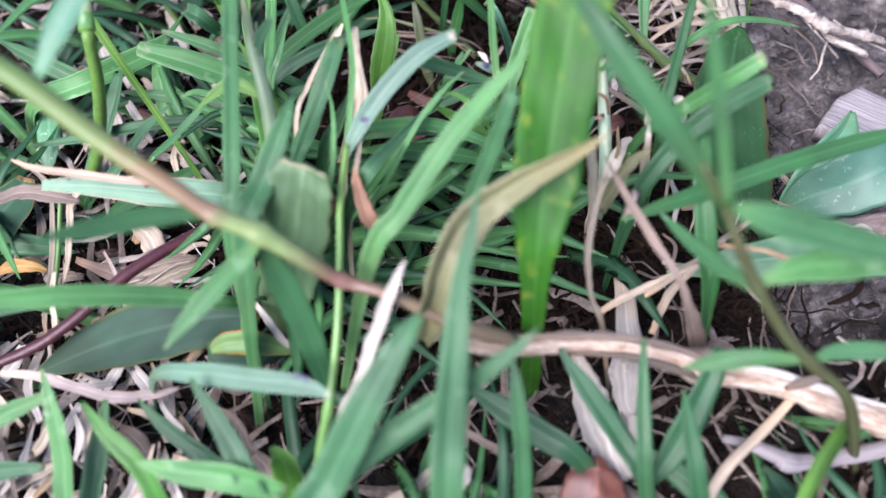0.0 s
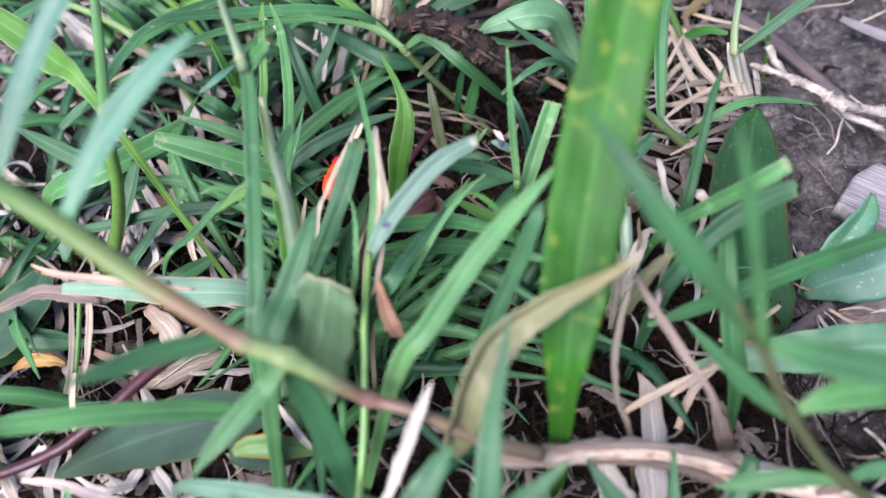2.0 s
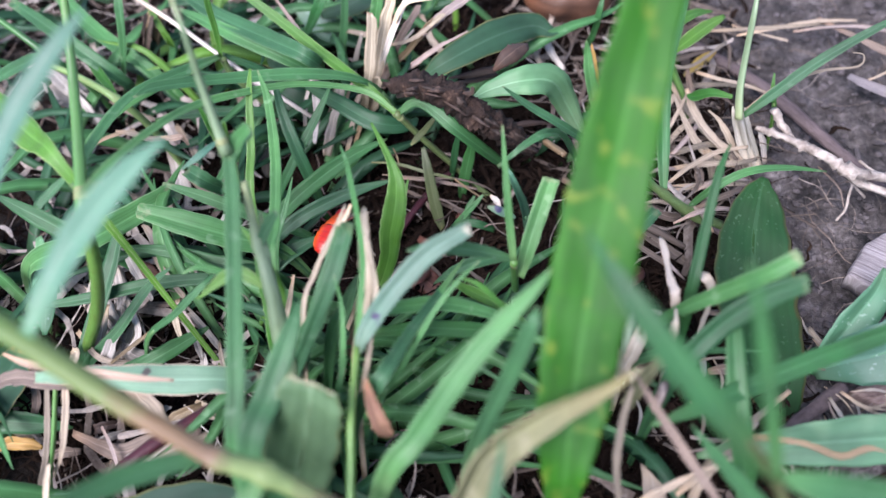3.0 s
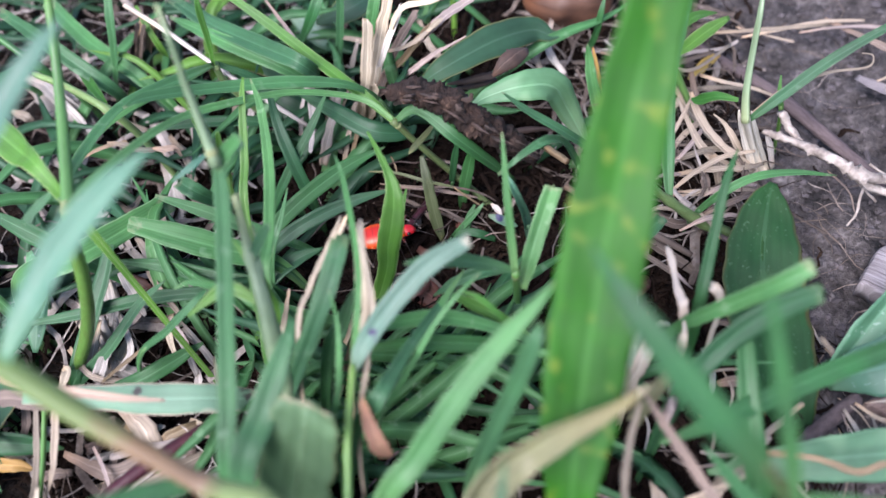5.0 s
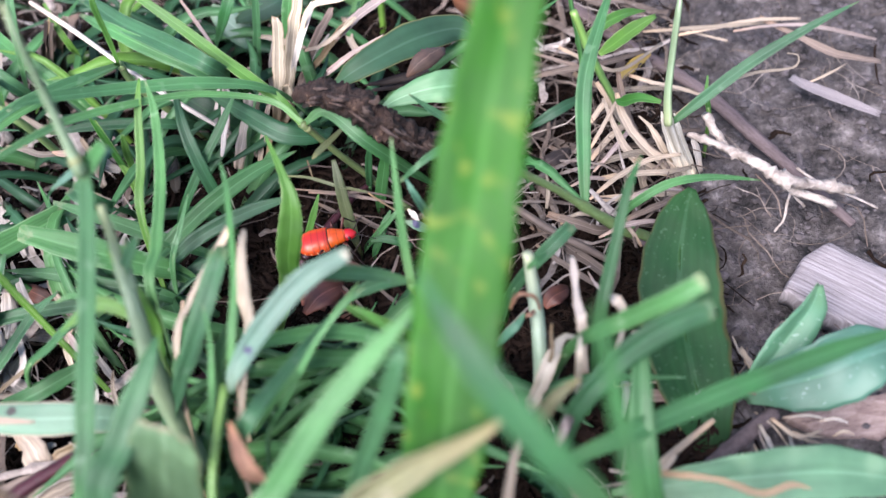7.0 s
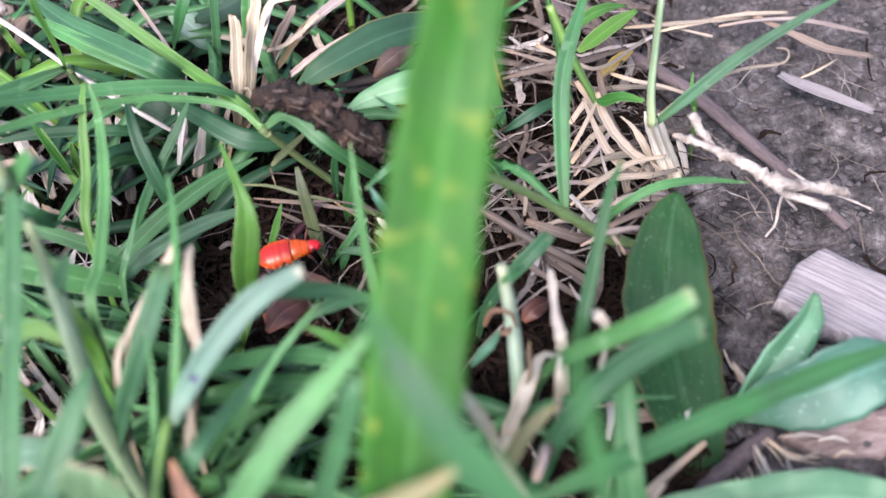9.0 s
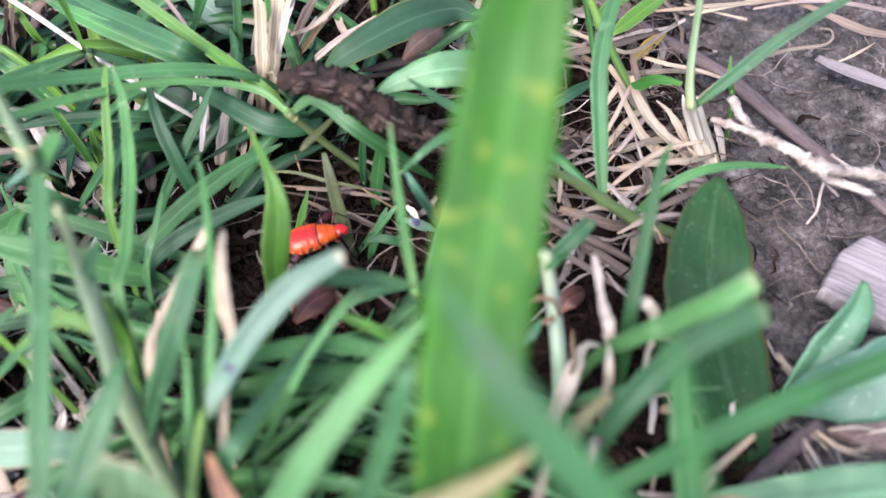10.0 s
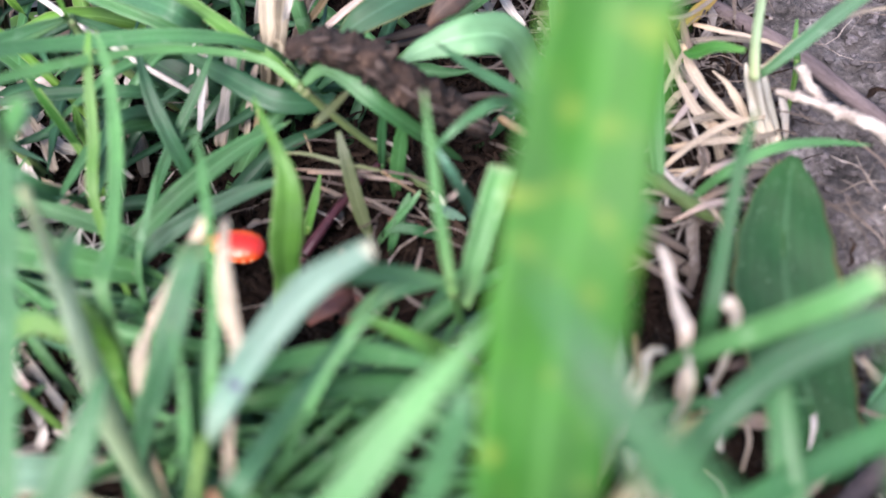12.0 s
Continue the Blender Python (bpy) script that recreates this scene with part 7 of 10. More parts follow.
plant('dry_straw', 'bleached straw in the litter of the thicket', 'straw', 'dry straws')
blade(STRAW, (-25.7, -60.4, 5.0, 0.5), (-21.6, -62.7, 8.0, 1.0), (-19.8, -65.4, 6.0, 0.5), tip='cut', fold=0.4)
plant('dry_straw', 'bleached straw in the litter of the thicket', 'straw', 'dry straws')
blade(WHITE, (-50.8, -56.7, 5.0, 0.5), (-46.7, -61.4, 8.0, 0.7), (-47.9, -65.5, 6.0, 0.5), tip='cut', fold=0.4)
plant('dry_straw', 'bleached straw in the litter of the thicket', 'straw', 'dry straws')
blade(BROWN, (-47.7, -57.5, 5.0, 0.5), (-43.7, -62.1, 8.0, 1.0), (-42.5, -66.1, 6.0, 0.5), tip='cut', fold=0.4)
plant('dry_straw', 'bleached straw in the litter of the thicket', 'straw', 'dry straws')
blade(WHITE, (-43.7, -56.0, 5.0, 0.5), (-42.0, -62.1, 8.0, 1.0), (-44.8, -65.5, 6.0, 0.5), tip='cut', fold=0.4)
plant('dry_straw', 'bleached straw in the litter of the thicket', 'straw', 'dry straws')
blade(STRAW, (-53.0, -49.9, 5.0, 0.5), (-47.1, -54.3, 8.0, 0.7), (-44.4, -57.2, 6.0, 0.5), tip='cut', fold=0.4)
plant('dry_straw', 'bleached straw in the litter of the thicket', 'straw', 'dry straws')
blade(WHITE, (-43.1, -50.0, 5.0, 0.5), (-37.4, -52.9, 8.0, 1.0), (-34.2, -51.7, 6.0, 0.5), tip='cut', fold=0.4)
plant('dry_straw', 'bleached straw in the litter of the thicket', 'straw', 'dry straws')
blade(BROWN, (-22.6, -54.0, 5.0, 0.5), (-17.7, -57.3, 8.0, 1.0), (-15.8, -60.7, 6.0, 0.5), tip='cut', fold=0.4)
plant('dry_straw', 'bleached straw in the litter of the thicket', 'straw', 'dry straws')
blade(WHITE, (-31.8, -67.1, 5.0, 0.5), (-27.6, -66.0, 8.0, 0.6), (-24.8, -63.4, 6.0, 0.5), tip='cut', fold=0.4)
plant('dry_straw', 'bleached straw in the litter of the thicket', 'straw', 'dry straws')
blade(STRAW, (-21.1, -67.1, 5.0, 0.5), (-18.7, -64.1, 8.0, 1.0), (-15.7, -61.4, 6.0, 0.5), tip='cut', fold=0.4)
plant('dead_leaf', 'brown dead leaf scrap in the litter', 'dry leaf', 'dry leaves')
blade(BROWN, (-29.3, -56.1, 3.0, 0.6), (-24.9, -58.6, 4.0, 2.3), (-21.4, -60.4, 3.0, 0.5), fold=0.2)
plant('dead_leaf', 'brown dead leaf scrap in the litter', 'dry leaf', 'dry leaves')
blade(BROWN, (-35.3, -55.3, 3.0, 0.6), (-30.6, -58.6, 4.0, 2.3), (-28.2, -61.8, 3.0, 0.5), fold=0.2)
plant('dead_leaf', 'brown dead leaf scrap in the litter', 'dry leaf', 'dry leaves')
blade(BROWN, (-23.2, -49.3, 3.0, 0.6), (-19.7, -51.3, 4.0, 2.4), (-16.4, -50.1, 3.0, 0.6), fold=0.2)
plant('dead_leaf', 'brown dead leaf scrap in the litter', 'dry leaf', 'dry leaves')
blade(BROWN, (-18.2, -58.3, 3.0, 0.6), (-14.8, -61.4, 4.0, 2.3), (-13.3, -64.5, 3.0, 0.5), fold=0.2)
plant('grass_sprig', 'slender grass blade slanting over the near litter', 'grass', 'grass sprigs')
blade(GRASS, (9.6, -24.6, 30.0, 0.1), (7.1, -26.6, 29.0, 0.5), (4.4, -29.2, 27.0, 0.6), (0.6, -33.1, 22.0, 0.6), (-2.4, -34.4, 16.0, 0.6), (-5.9, -36.0, -1.0, 0.4))
blade(BRIGHT, (7.1, -24.8, 27.0, 0.1), (9.3, -25.5, 26.5, 0.6), (11.7, -26.8, 24.0, 0.5), (12.8, -26.9, 20.0, 0.2))
plant('grass_sprig', 'thin upright blade in front of the torn leaf', 'grass', 'grass sprigs')
blade(GRASS, (-5.8, -26.3, 31.0, 0.1), (-4.8, -30.0, 30.0, 0.4), (-4.9, -34.7, 27.0, 0.6), (-5.9, -38.7, 22.0, 0.6), (-7.6, -45.5, -1.0, 0.4))
plant('grass_sprig', 'short pale blades beside a culm', 'grass', 'grass sprigs')
blade(PALE, (-25.5, -10.4, 30.0, 0.3), (-23.0, -9.0, 31.0, 0.9), (-20.9, -6.5, 31.0, 0.2))
blade(GRASS, (-22.8, -19.3, 21.0, 0.2), (-24.2, -21.3, 21.0, 0.8), (-28.0, -23.1, 18.0, 0.9), (-33.8, -23.5, 12.0, 0.7), (-38.0, -23.7, -1.0, 0.5))
blade(GRASS, (-26.4, -19.9, 22.0, 0.2), (-24.4, -19.1, 22.0, 0.7), (-21.3, -19.2, 20.0, 0.8), (-19.9, -19.2, 15.0, 0.6))
plant('grass_shoot', 'slender shoot with a reddish brown base', 'grass', 'grass shoots')
stalk(PALESHOOT, (-13.7, -20.0, 34.0, 0.4), (-13.2, -23.6, 31.0, 0.6), (-13.3, -26.2, 26.0, 0.8), (-13.5, -28.0, 21.0, 0.8), nodes=(1,))
stalk(RUSTSTEM, (-13.5, -28.0, 21.0, 0.9), (-13.8, -29.5, 17.0, 0.9), (-14.3, -30.7, 12.0, 0.9), (-15.1, -32.5, -1.0, 0.9), name='sheath')
blade(BRIGHT, (-13.5, -25.9, 26.0, 0.3), (-13.9, -24.1, 28.0, 0.9), (-15.1, -21.7, 30.0, 0.8), (-16.8, -19.5, 31.0, 0.2))
plant('dry_straw', 'shred of pale straw on the soil', 'straw', 'dry straws')
blade(WHITE, (55.3, -28.9, 3.0, 0.1), (57.6, -29.1, 4.0, 0.4), (60.2, -29.2, 3.0, 0.1), tip='cut', fold=0.4)
plant('dry_straw', 'shred of pale straw on the soil', 'straw', 'dry straws')
blade(STRAW, (52.2, -28.1, 3.0, 0.1), (53.7, -30.4, 4.0, 0.2), (55.1, -32.4, 3.0, 0.1), tip='cut', fold=0.4)
plant('dry_straw', 'shred of pale straw on the soil', 'straw', 'dry straws')
blade(BROWN, (55.7, -31.5, 3.0, 0.1), (57.6, -31.4, 4.0, 0.2), (60.1, -31.6, 3.0, 0.1), tip='cut', fold=0.4)
plant('dry_straw', 'shred of pale straw on the soil', 'straw', 'dry straws')
blade(WHITE, (49.7, -33.0, 3.0, 0.1), (50.5, -35.5, 4.0, 0.2), (52.4, -36.7, 3.0, 0.1), tip='cut', fold=0.4)
plant('dry_straw', 'shred of pale straw on the soil', 'straw', 'dry straws')
blade(STRAW, (56.2, -33.2, 3.0, 0.1), (57.0, -34.7, 4.0, 0.4), (59.5, -34.0, 3.0, 0.1), tip='cut', fold=0.4)
plant('dry_straw', 'shred of pale straw on the soil', 'straw', 'dry straws')
blade(BROWN, (50.1, -24.2, 3.0, 0.2), (51.1, -25.9, 4.0, 0.4), (53.5, -25.9, 3.0, 0.2), tip='cut', fold=0.4)
plant('dry_straw', 'shred of pale straw on the soil', 'straw', 'dry straws')
blade(WHITE, (46.0, -22.5, 3.0, 0.2), (45.7, -26.1, 4.0, 0.5), (44.9, -28.6, 3.0, 0.2), tip='cut', fold=0.4)
plant('dry_straw', 'shred of pale straw on the soil', 'straw', 'dry straws')
blade(STRAW, (39.1, -23.8, 3.0, 0.2), (39.5, -27.3, 4.0, 0.4), (38.4, -30.2, 3.0, 0.2), tip='cut', fold=0.4)
plant('dry_straw', 'shred of pale straw on the soil', 'straw', 'dry straws')
blade(BROWN, (35.1, -29.7, 3.0, 0.2), (36.3, -32.3, 4.0, 0.6), (35.5, -35.4, 3.0, 0.2), tip='cut', fold=0.4)
plant('dry_straw', 'shred of pale straw on the soil', 'straw', 'dry straws')
blade(WHITE, (27.9, -28.0, 3.0, 0.2), (28.7, -31.3, 4.0, 0.4), (27.9, -34.4, 3.0, 0.2), tip='cut', fold=0.4)
plant('grass_shoot', 'thin green shoot rising beside the broad blade', 'grass', 'grass shoots')
stalk(SHOOT, (38.3, 23.1, 3.0, 1.1), (37.0, 23.9, 8.0, 1.0), (36.1, 25.4, 13.0, 0.9), (35.0, 26.6, 18.0, 0.8), (34.5, 27.5, 21.0, 0.7), nodes=(2,))
blade(BRIGHT, (36.3, 24.9, 13.0, 0.6), (39.3, 27.4, 14.0, 1.6), (43.1, 29.8, 14.0, 1.4), (46.8, 32.4, 12.0, 0.2))
blade(DARK, (37.8, 22.9, 5.0, 0.6), (33.8, 19.6, 6.0, 1.6), (30.5, 18.2, 5.0, 1.4), (28.1, 18.1, 3.0, 0.3))
plant('pale_root', 'thin grey rootlets hanging from the pale root', 'root', '')
stalk(ROOT, (63.8, 4.1, 6.0, 0.4), (62.7, 1.9, 4.0, 0.4), (62.3, 0.2, 2.0, 0.4), (61.1, -0.9, 0.5, 0.3))
stalk(ROOT, (63.8, 5.0, 7.0, 0.4), (67.2, 3.5, 5.0, 0.5), (71.8, 2.6, 3.0, 0.4), (75.6, 1.9, 1.0, 0.4))
stalk(ROOT, (60.3, 7.9, 5.0, 0.4), (62.7, 4.6, 4.0, 0.4), (65.5, 2.0, 2.0, 0.4))
plant('dry_twig', 'tan brown stalk lying over the straw', 'twig', 'twigs')
stalk(BROWN, (21.6, 5.3, 5.0, 1.0), (26.3, 0.8, 6.0, 1.2), (30.3, -2.7, 6.0, 1.2), (34.4, -4.9, 5.0, 1.2), (38.0, -6.2, 3.0, 0.9))
plant('dry_twig', 'short dark twig in the straw', 'twig', 'twigs')
stalk(TWIG, (40.6, -1.9, 3.0, 0.7), (43.6, -5.0, 4.0, 0.9), (47.4, -5.9, 3.0, 0.8))
plant('straw_tuft', 'tuft of cut and split cream straw stubble', 'straw', 'dry straws')
blade(CREAM, (-9.7, 19.2, 5.0, 1.2), (-8.4, 18.8, 10.0, 1.5), (-7.0, 19.6, 15.0, 1.7), (-6.3, 21.8, 19.0, 1.6), (-5.7, 23.3, 23.0, 1.5), name='stubble', tip='cut', fold=0.5)
blade(CREAM, (-8.7, 20.5, 5.0, 1.2), (-7.1, 21.6, 10.0, 1.7), (-5.3, 23.2, 16.0, 2.2), (-4.1, 24.7, 20.0, 1.9), (-2.3, 25.4, 25.0, 1.6), name='stubble', tip='cut', fold=0.6)
blade(WHITE, (-7.8, 23.5, 5.0, 0.8), (-6.0, 22.6, 12.0, 1.0), (-3.4, 22.6, 19.0, 1.0), (-0.6, 25.0, 24.0, 0.8), name='stubble', tip='cut', fold=0.5)
blade(CREAM, (-2.9, 23.4, 20.0, 0.5), (-1.8, 23.2, 23.0, 0.8), (0.0, 23.2, 25.0, 0.9), (3.5, 22.6, 26.0, 0.8), (6.6, 24.2, 26.0, 0.5), name='stubble', tip='cut', fold=0.3)
blade(TAN, (-6.8, 26.5, 5.0, 0.9), (-4.6, 26.5, 9.0, 1.1), (-1.7, 25.7, 13.0, 1.2), (2.0, 25.4, 18.0, 1.1), (3.2, 25.9, 19.0, 0.8), name='stubble', tip='cut', fold=0.7)
blade(BROWN, (-7.2, 27.2, 5.0, 0.9), (-4.3, 26.9, 11.0, 1.1), (-2.3, 27.4, 15.0, 1.2), (0.8, 29.1, 19.0, 1.1), name='stubble', tip='cut', fold=0.5)
blade(STRAW, (-4.1, 26.4, 14.0, 0.5), (-1.4, 24.8, 16.0, 0.7), (0.9, 24.1, 18.0, 0.7), (4.2, 25.4, 20.0, 0.5), name='stubble', tip='cut', fold=0.3)
blade(PINKSTRAW, (-6.8, 26.1, 5.0, 0.7), (-4.0, 25.7, 8.0, 0.8), (-0.7, 25.1, 11.0, 0.8), (3.1, 25.2, 14.0, 0.7), (5.8, 24.8, 16.0, 0.4), (8.1, 24.7, 17.5, 0.1), name='stubble', fold=0.5)
blade(PINKSTRAW, (1.0, 24.9, 17.0, 0.9), (2.5, 25.8, 18.0, 1.2), (5.3, 26.5, 20.0, 1.4), (8.8, 27.2, 22.0, 1.3), (10.5, 28.0, 23.0, 1.0), name='stubble', tip='cut', fold=0.6)
blade(CREAM, (2.0, 24.4, 18.5, 0.4), (3.7, 24.9, 20.0, 0.8), (4.8, 24.6, 21.0, 0.6), name='stubble', tip='cut', fold=0.3)
blade(STRAW, (-12.6, 32.5, 12.0, 0.5), (-10.9, 31.0, 13.0, 0.8), (-8.0, 28.8, 14.0, 0.9), (-4.1, 26.9, 14.0, 0.6), name='stubble', tip='cut', fold=0.4)
blade(WHITE, (-15.1, 12.8, 4.0, 1.2), (-14.1, 15.0, 7.0, 1.5), (-12.5, 16.4, 11.0, 1.5), (-11.4, 18.1, 14.0, 1.2), name='stubble', tip='cut', fold=0.4)
blade(STRAW, (-12.0, 12.1, 4.0, 0.6), (-11.0, 13.4, 7.0, 0.8), (-9.9, 15.4, 10.0, 0.8), (-9.0, 18.1, 12.0, 0.7), name='stubble', tip='cut', fold=0.5)
blade(TAN, (-10.8, 12.7, 4.0, 0.5), (-9.9, 13.3, 7.0, 0.7), (-8.7, 14.0, 10.0, 0.7), name='stubble', tip='cut', fold=0.5)
blade(CREAM, (-9.2, 19.6, 6.0, 1.8), (-7.6, 18.9, 9.0, 2.6), (-6.1, 18.6, 13.0, 2.2), (-5.6, 18.3, 15.0, 1.3), name='stubble', tip='cut', fold=0.7)
blade(BROWN, (-8.0, 22.5, 6.0, 0.9), (-5.9, 25.3, 8.0, 1.2), (-5.0, 26.0, 10.0, 0.9), name='stubble', tip='cut', fold=0.4)
plant('dead_leaf', 'small dark brown dead leaf scrap on the broad leaf', 'dry leaf', 'dry leaves')
blade(RUSTBARK, (11.7, 15.6, 18.0, 0.5), (12.9, 15.8, 19.5, 1.9), (14.4, 16.9, 20.0, 2.6), (16.1, 19.2, 19.0, 2.1), (16.9, 20.7, 18.0, 0.6), fold=-0.4)
plant('dry_leaf', 'dark brown strip of dead leaf beside the bark twig', 'dry leaf', 'dry leaves')
blade(DARKBROWN, (-5.5, 20.1, 12.0, 0.7), (-3.0, 19.5, 12.0, 1.3), (0.3, 19.7, 11.0, 1.0), (1.8, 21.0, 9.0, 0.3), fold=-0.3)
plant('dry_leaf', 'dark brown strip of dead leaf beside the bark twig', 'dry leaf', 'dry leaves')
blade(DARKBROWN, (4.6, 21.5, 11.0, 0.3), (8.1, 21.1, 12.0, 1.0), (11.5, 22.0, 12.0, 1.2), (14.1, 23.8, 11.0, 0.4), fold=-0.3)
plant('dry_leaf', 'dark brown strip of dead leaf beside the bark twig', 'dry leaf', 'dry leaves')
blade(DARKBROWN, (5.3, 22.4, 9.0, 0.4), (8.8, 21.9, 10.0, 0.9), (12.3, 23.0, 10.0, 0.7), fold=-0.3)
plant('dry_leaf', 'dark brown strip of dead leaf beside the bark twig', 'dry leaf', 'dry leaves')
blade(DARKBROWN, (10.2, 14.1, 6.0, 0.4), (13.6, 14.5, 7.0, 1.0), (17.9, 15.1, 7.0, 0.8), (21.0, 16.2, 5.0, 0.3), fold=-0.3)
plant('dry_twig', 'pale brown cut stalk end leaning from the straw', 'twig', 'twigs')
stalk(TAN, (19.1, 10.3, 8.0, 1.1), (20.6, 7.0, 10.0, 1.1), (21.5, 5.1, 11.0, 1.0), name='stem')
plant('grass_sprig', 'short green blade with a yellow edge by the broad blade', 'grass', 'grass sprigs')
blade(GRASS, (25.9, 24.0, 15.0, 0.2), (26.2, 23.5, 13.0, 1.1), (26.6, 21.8, 10.0, 1.7), (27.5, 20.3, 6.0, 1.7), (28.3, 19.4, 3.0, 1.2), (29.2, 21.8, -1.0, 0.9))
blade(YELLOW, (26.8, 24.3, 14.0, 0.2), (27.1, 23.5, 12.5, 0.6), (27.8, 22.2, 9.5, 0.8), (28.5, 22.2, 7.0, 0.3))
plant('grass_sprig', 'dark arching blade behind the brown leaf', 'grass', 'grass sprigs')
blade(DARK, (29.5, 33.6, 16.0, 0.3), (28.8, 31.9, 14.0, 0.9), (28.2, 31.6, 10.0, 1.0), (27.3, 33.0, 5.0, 1.0), (27.5, 37.7, -1.0, 0.8))
plant('grass_sprig', 'small spotted side blade under the node', 'grass', 'grass sprigs')
blade(WITHERGREEN, (0.4, 0.4, 20.0, 0.2), (1.1, 1.5, 20.0, 0.8), (2.2, 4.1, 19.0, 0.9), (3.4, 8.7, 16.5, 0.5), fold=0.2)
plant('broad_leaf', 'dark dotted leaf behind the straw tuft', 'leaf', 'broad leaves')
blade(LEAF, (-17.3, 38.7, 10.0, 0.9), (-13.0, 38.2, 12.0, 3.6), (-9.2, 39.7, 13.0, 4.7), (-6.6, 45.2, 12.0, 2.8), fold=0.12)
plant('grass_sprig', 'upright green blade behind the straw tuft', 'grass', 'grass sprigs')
blade(GRASS, (-4.9, 33.7, 22.0, 1.5), (-5.8, 31.0, 19.0, 1.8), (-7.2, 30.5, 14.0, 1.7), (-8.7, 32.0, 8.0, 1.5), (-10.7, 38.9, -1.0, 1.2))
plant('grass_sprig', 'upright green stem behind the straw', 'grass', 'grass sprigs')
blade(GRASS, (-11.0, 34.3, 20.0, 1.2), (-11.8, 32.4, 15.0, 1.3), (-13.1, 31.3, 9.0, 1.3), (-14.5, 32.4, 3.0, 1.1), (-15.6, 35.1, -1.0, 1.0))
plant('grass_sprig', 'dark blade slanting up to the edge', 'grass', 'grass sprigs')
blade(DARK, (-13.2, 33.3, 22.0, 1.7), (-15.0, 30.7, 19.0, 1.8), (-17.6, 31.5, 14.0, 1.6), (-20.7, 34.4, 8.0, 1.1), (-24.2, 43.0, -1.0, 0.9))
plant('cut_stalk', 'thick fibrous tan stalk with a frayed top', 'straw', 'dry straws')
blade(TAN, (-50.2, 34.1, 3.0, 0.8), (-48.0, 34.2, 8.0, 1.2), (-45.6, 34.0, 13.0, 1.3), (-43.4, 34.0, 17.0, 0.9), tip='cut', fold=0.6, name='fibre')
blade(BROWN, (-49.4, 34.8, 3.0, 0.8), (-47.2, 35.0, 8.0, 1.2), (-44.8, 34.7, 13.0, 1.3), (-42.7, 34.8, 17.0, 0.9), tip='cut', fold=0.6, name='fibre')
blade(TAN, (-48.1, 33.4, 3.0, 0.8), (-45.9, 33.5, 8.0, 1.2), (-43.5, 33.3, 13.0, 1.3), (-41.4, 33.3, 17.0, 0.9), tip='cut', fold=0.6, name='fibre')
blade(DARKBROWN, (-50.6, 33.1, 3.0, 0.7), (-48.4, 33.2, 8.0, 1.2), (-45.9, 32.9, 13.0, 1.3), (-43.8, 33.0, 17.0, 0.8), tip='cut', fold=0.6, name='fibre')
blade(STRAW, (-47.6, 34.2, 3.0, 0.8), (-45.5, 34.3, 8.0, 1.2), (-43.1, 34.0, 13.0, 1.3), (-41.0, 34.1, 17.0, 0.9), tip='cut', fold=0.6, name='fibre')
blade(BROWN, (-49.5, 32.4, 3.0, 0.7), (-47.3, 32.5, 8.0, 1.2), (-44.9, 32.3, 13.0, 1.3), (-42.7, 32.4, 17.0, 0.8), tip='cut', fold=0.6, name='fibre')
plant('dry_straw', 'pale withered strip among the grass blades', 'straw', 'dry straws')
blade(WHITE, (-69.4, 33.6, 7.0, 0.9), (-64.1, 30.8, 8.0, 1.9), (-59.8, 27.5, 7.0, 2.3), (-55.6, 24.5, 6.0, 1.8), (-55.1, 24.9, 4.0, 0.7), tip='cut', fold=0.5)
plant('dry_straw', 'pale withered strip among the grass blades', 'straw', 'dry straws')
blade(STRAW, (-67.2, 24.7, 8.0, 0.7), (-63.6, 22.2, 9.0, 1.5), (-62.6, 22.1, 8.0, 0.9), tip='cut', fold=0.5)
plant('dry_straw', 'pale withered strip among the grass blades', 'straw', 'dry straws')
blade(PINKSTRAW, (-23.4, 35.4, 18.0, 0.4), (-20.4, 31.0, 17.0, 0.6), (-17.6, 26.8, 16.0, 0.6), (-16.4, 23.9, 14.0, 0.6), (-15.9, 19.4, 10.0, 0.6), (-17.2, 17.0, 5.0, 0.5), tip='cut', fold=0.5)
plant('dry_straw', 'pale withered strip among the grass blades', 'straw', 'dry straws')
blade(STRAW, (-44.5, 10.0, 15.0, 0.4), (-41.2, 8.5, 16.0, 0.8), (-38.0, 7.2, 16.0, 0.9), (-34.9, 8.3, 15.0, 0.5), tip='cut', fold=0.5)
plant('dry_straw', 'pale withered strip among the grass blades', 'straw', 'dry straws')
blade(TAN, (-49.3, 8.7, 13.0, 0.3), (-45.7, 9.9, 14.0, 0.6), (-41.5, 10.0, 15.0, 0.5), tip='cut', fold=0.5)
plant('dry_straw', 'pale withered strip among the grass blades', 'straw', 'dry straws')
blade(WHITE, (-28.0, 27.5, 9.0, 0.7), (-26.6, 22.1, 8.0, 1.1), (-27.2, 18.0, 6.0, 1.2), (-28.3, 15.1, 4.0, 0.9), tip='cut', fold=0.5)
plant('dry_straw', 'pale withered strip among the grass blades', 'straw', 'dry straws')
blade(STRAW, (-40.7, 19.9, 5.0, 0.7), (-36.5, 14.0, 6.0, 1.2), (-34.9, 10.2, 5.0, 1.0), tip='cut', fold=0.5)
plant('dry_straw', 'pale withered strip among the grass blades', 'straw', 'dry straws')
blade(WHITE, (-33.3, -8.1, 4.0, 0.8), (-35.5, -5.9, 6.0, 1.3), (-37.7, -2.9, 6.0, 1.1), (-40.8, 0.7, 4.0, 0.7), tip='cut', fold=0.5)
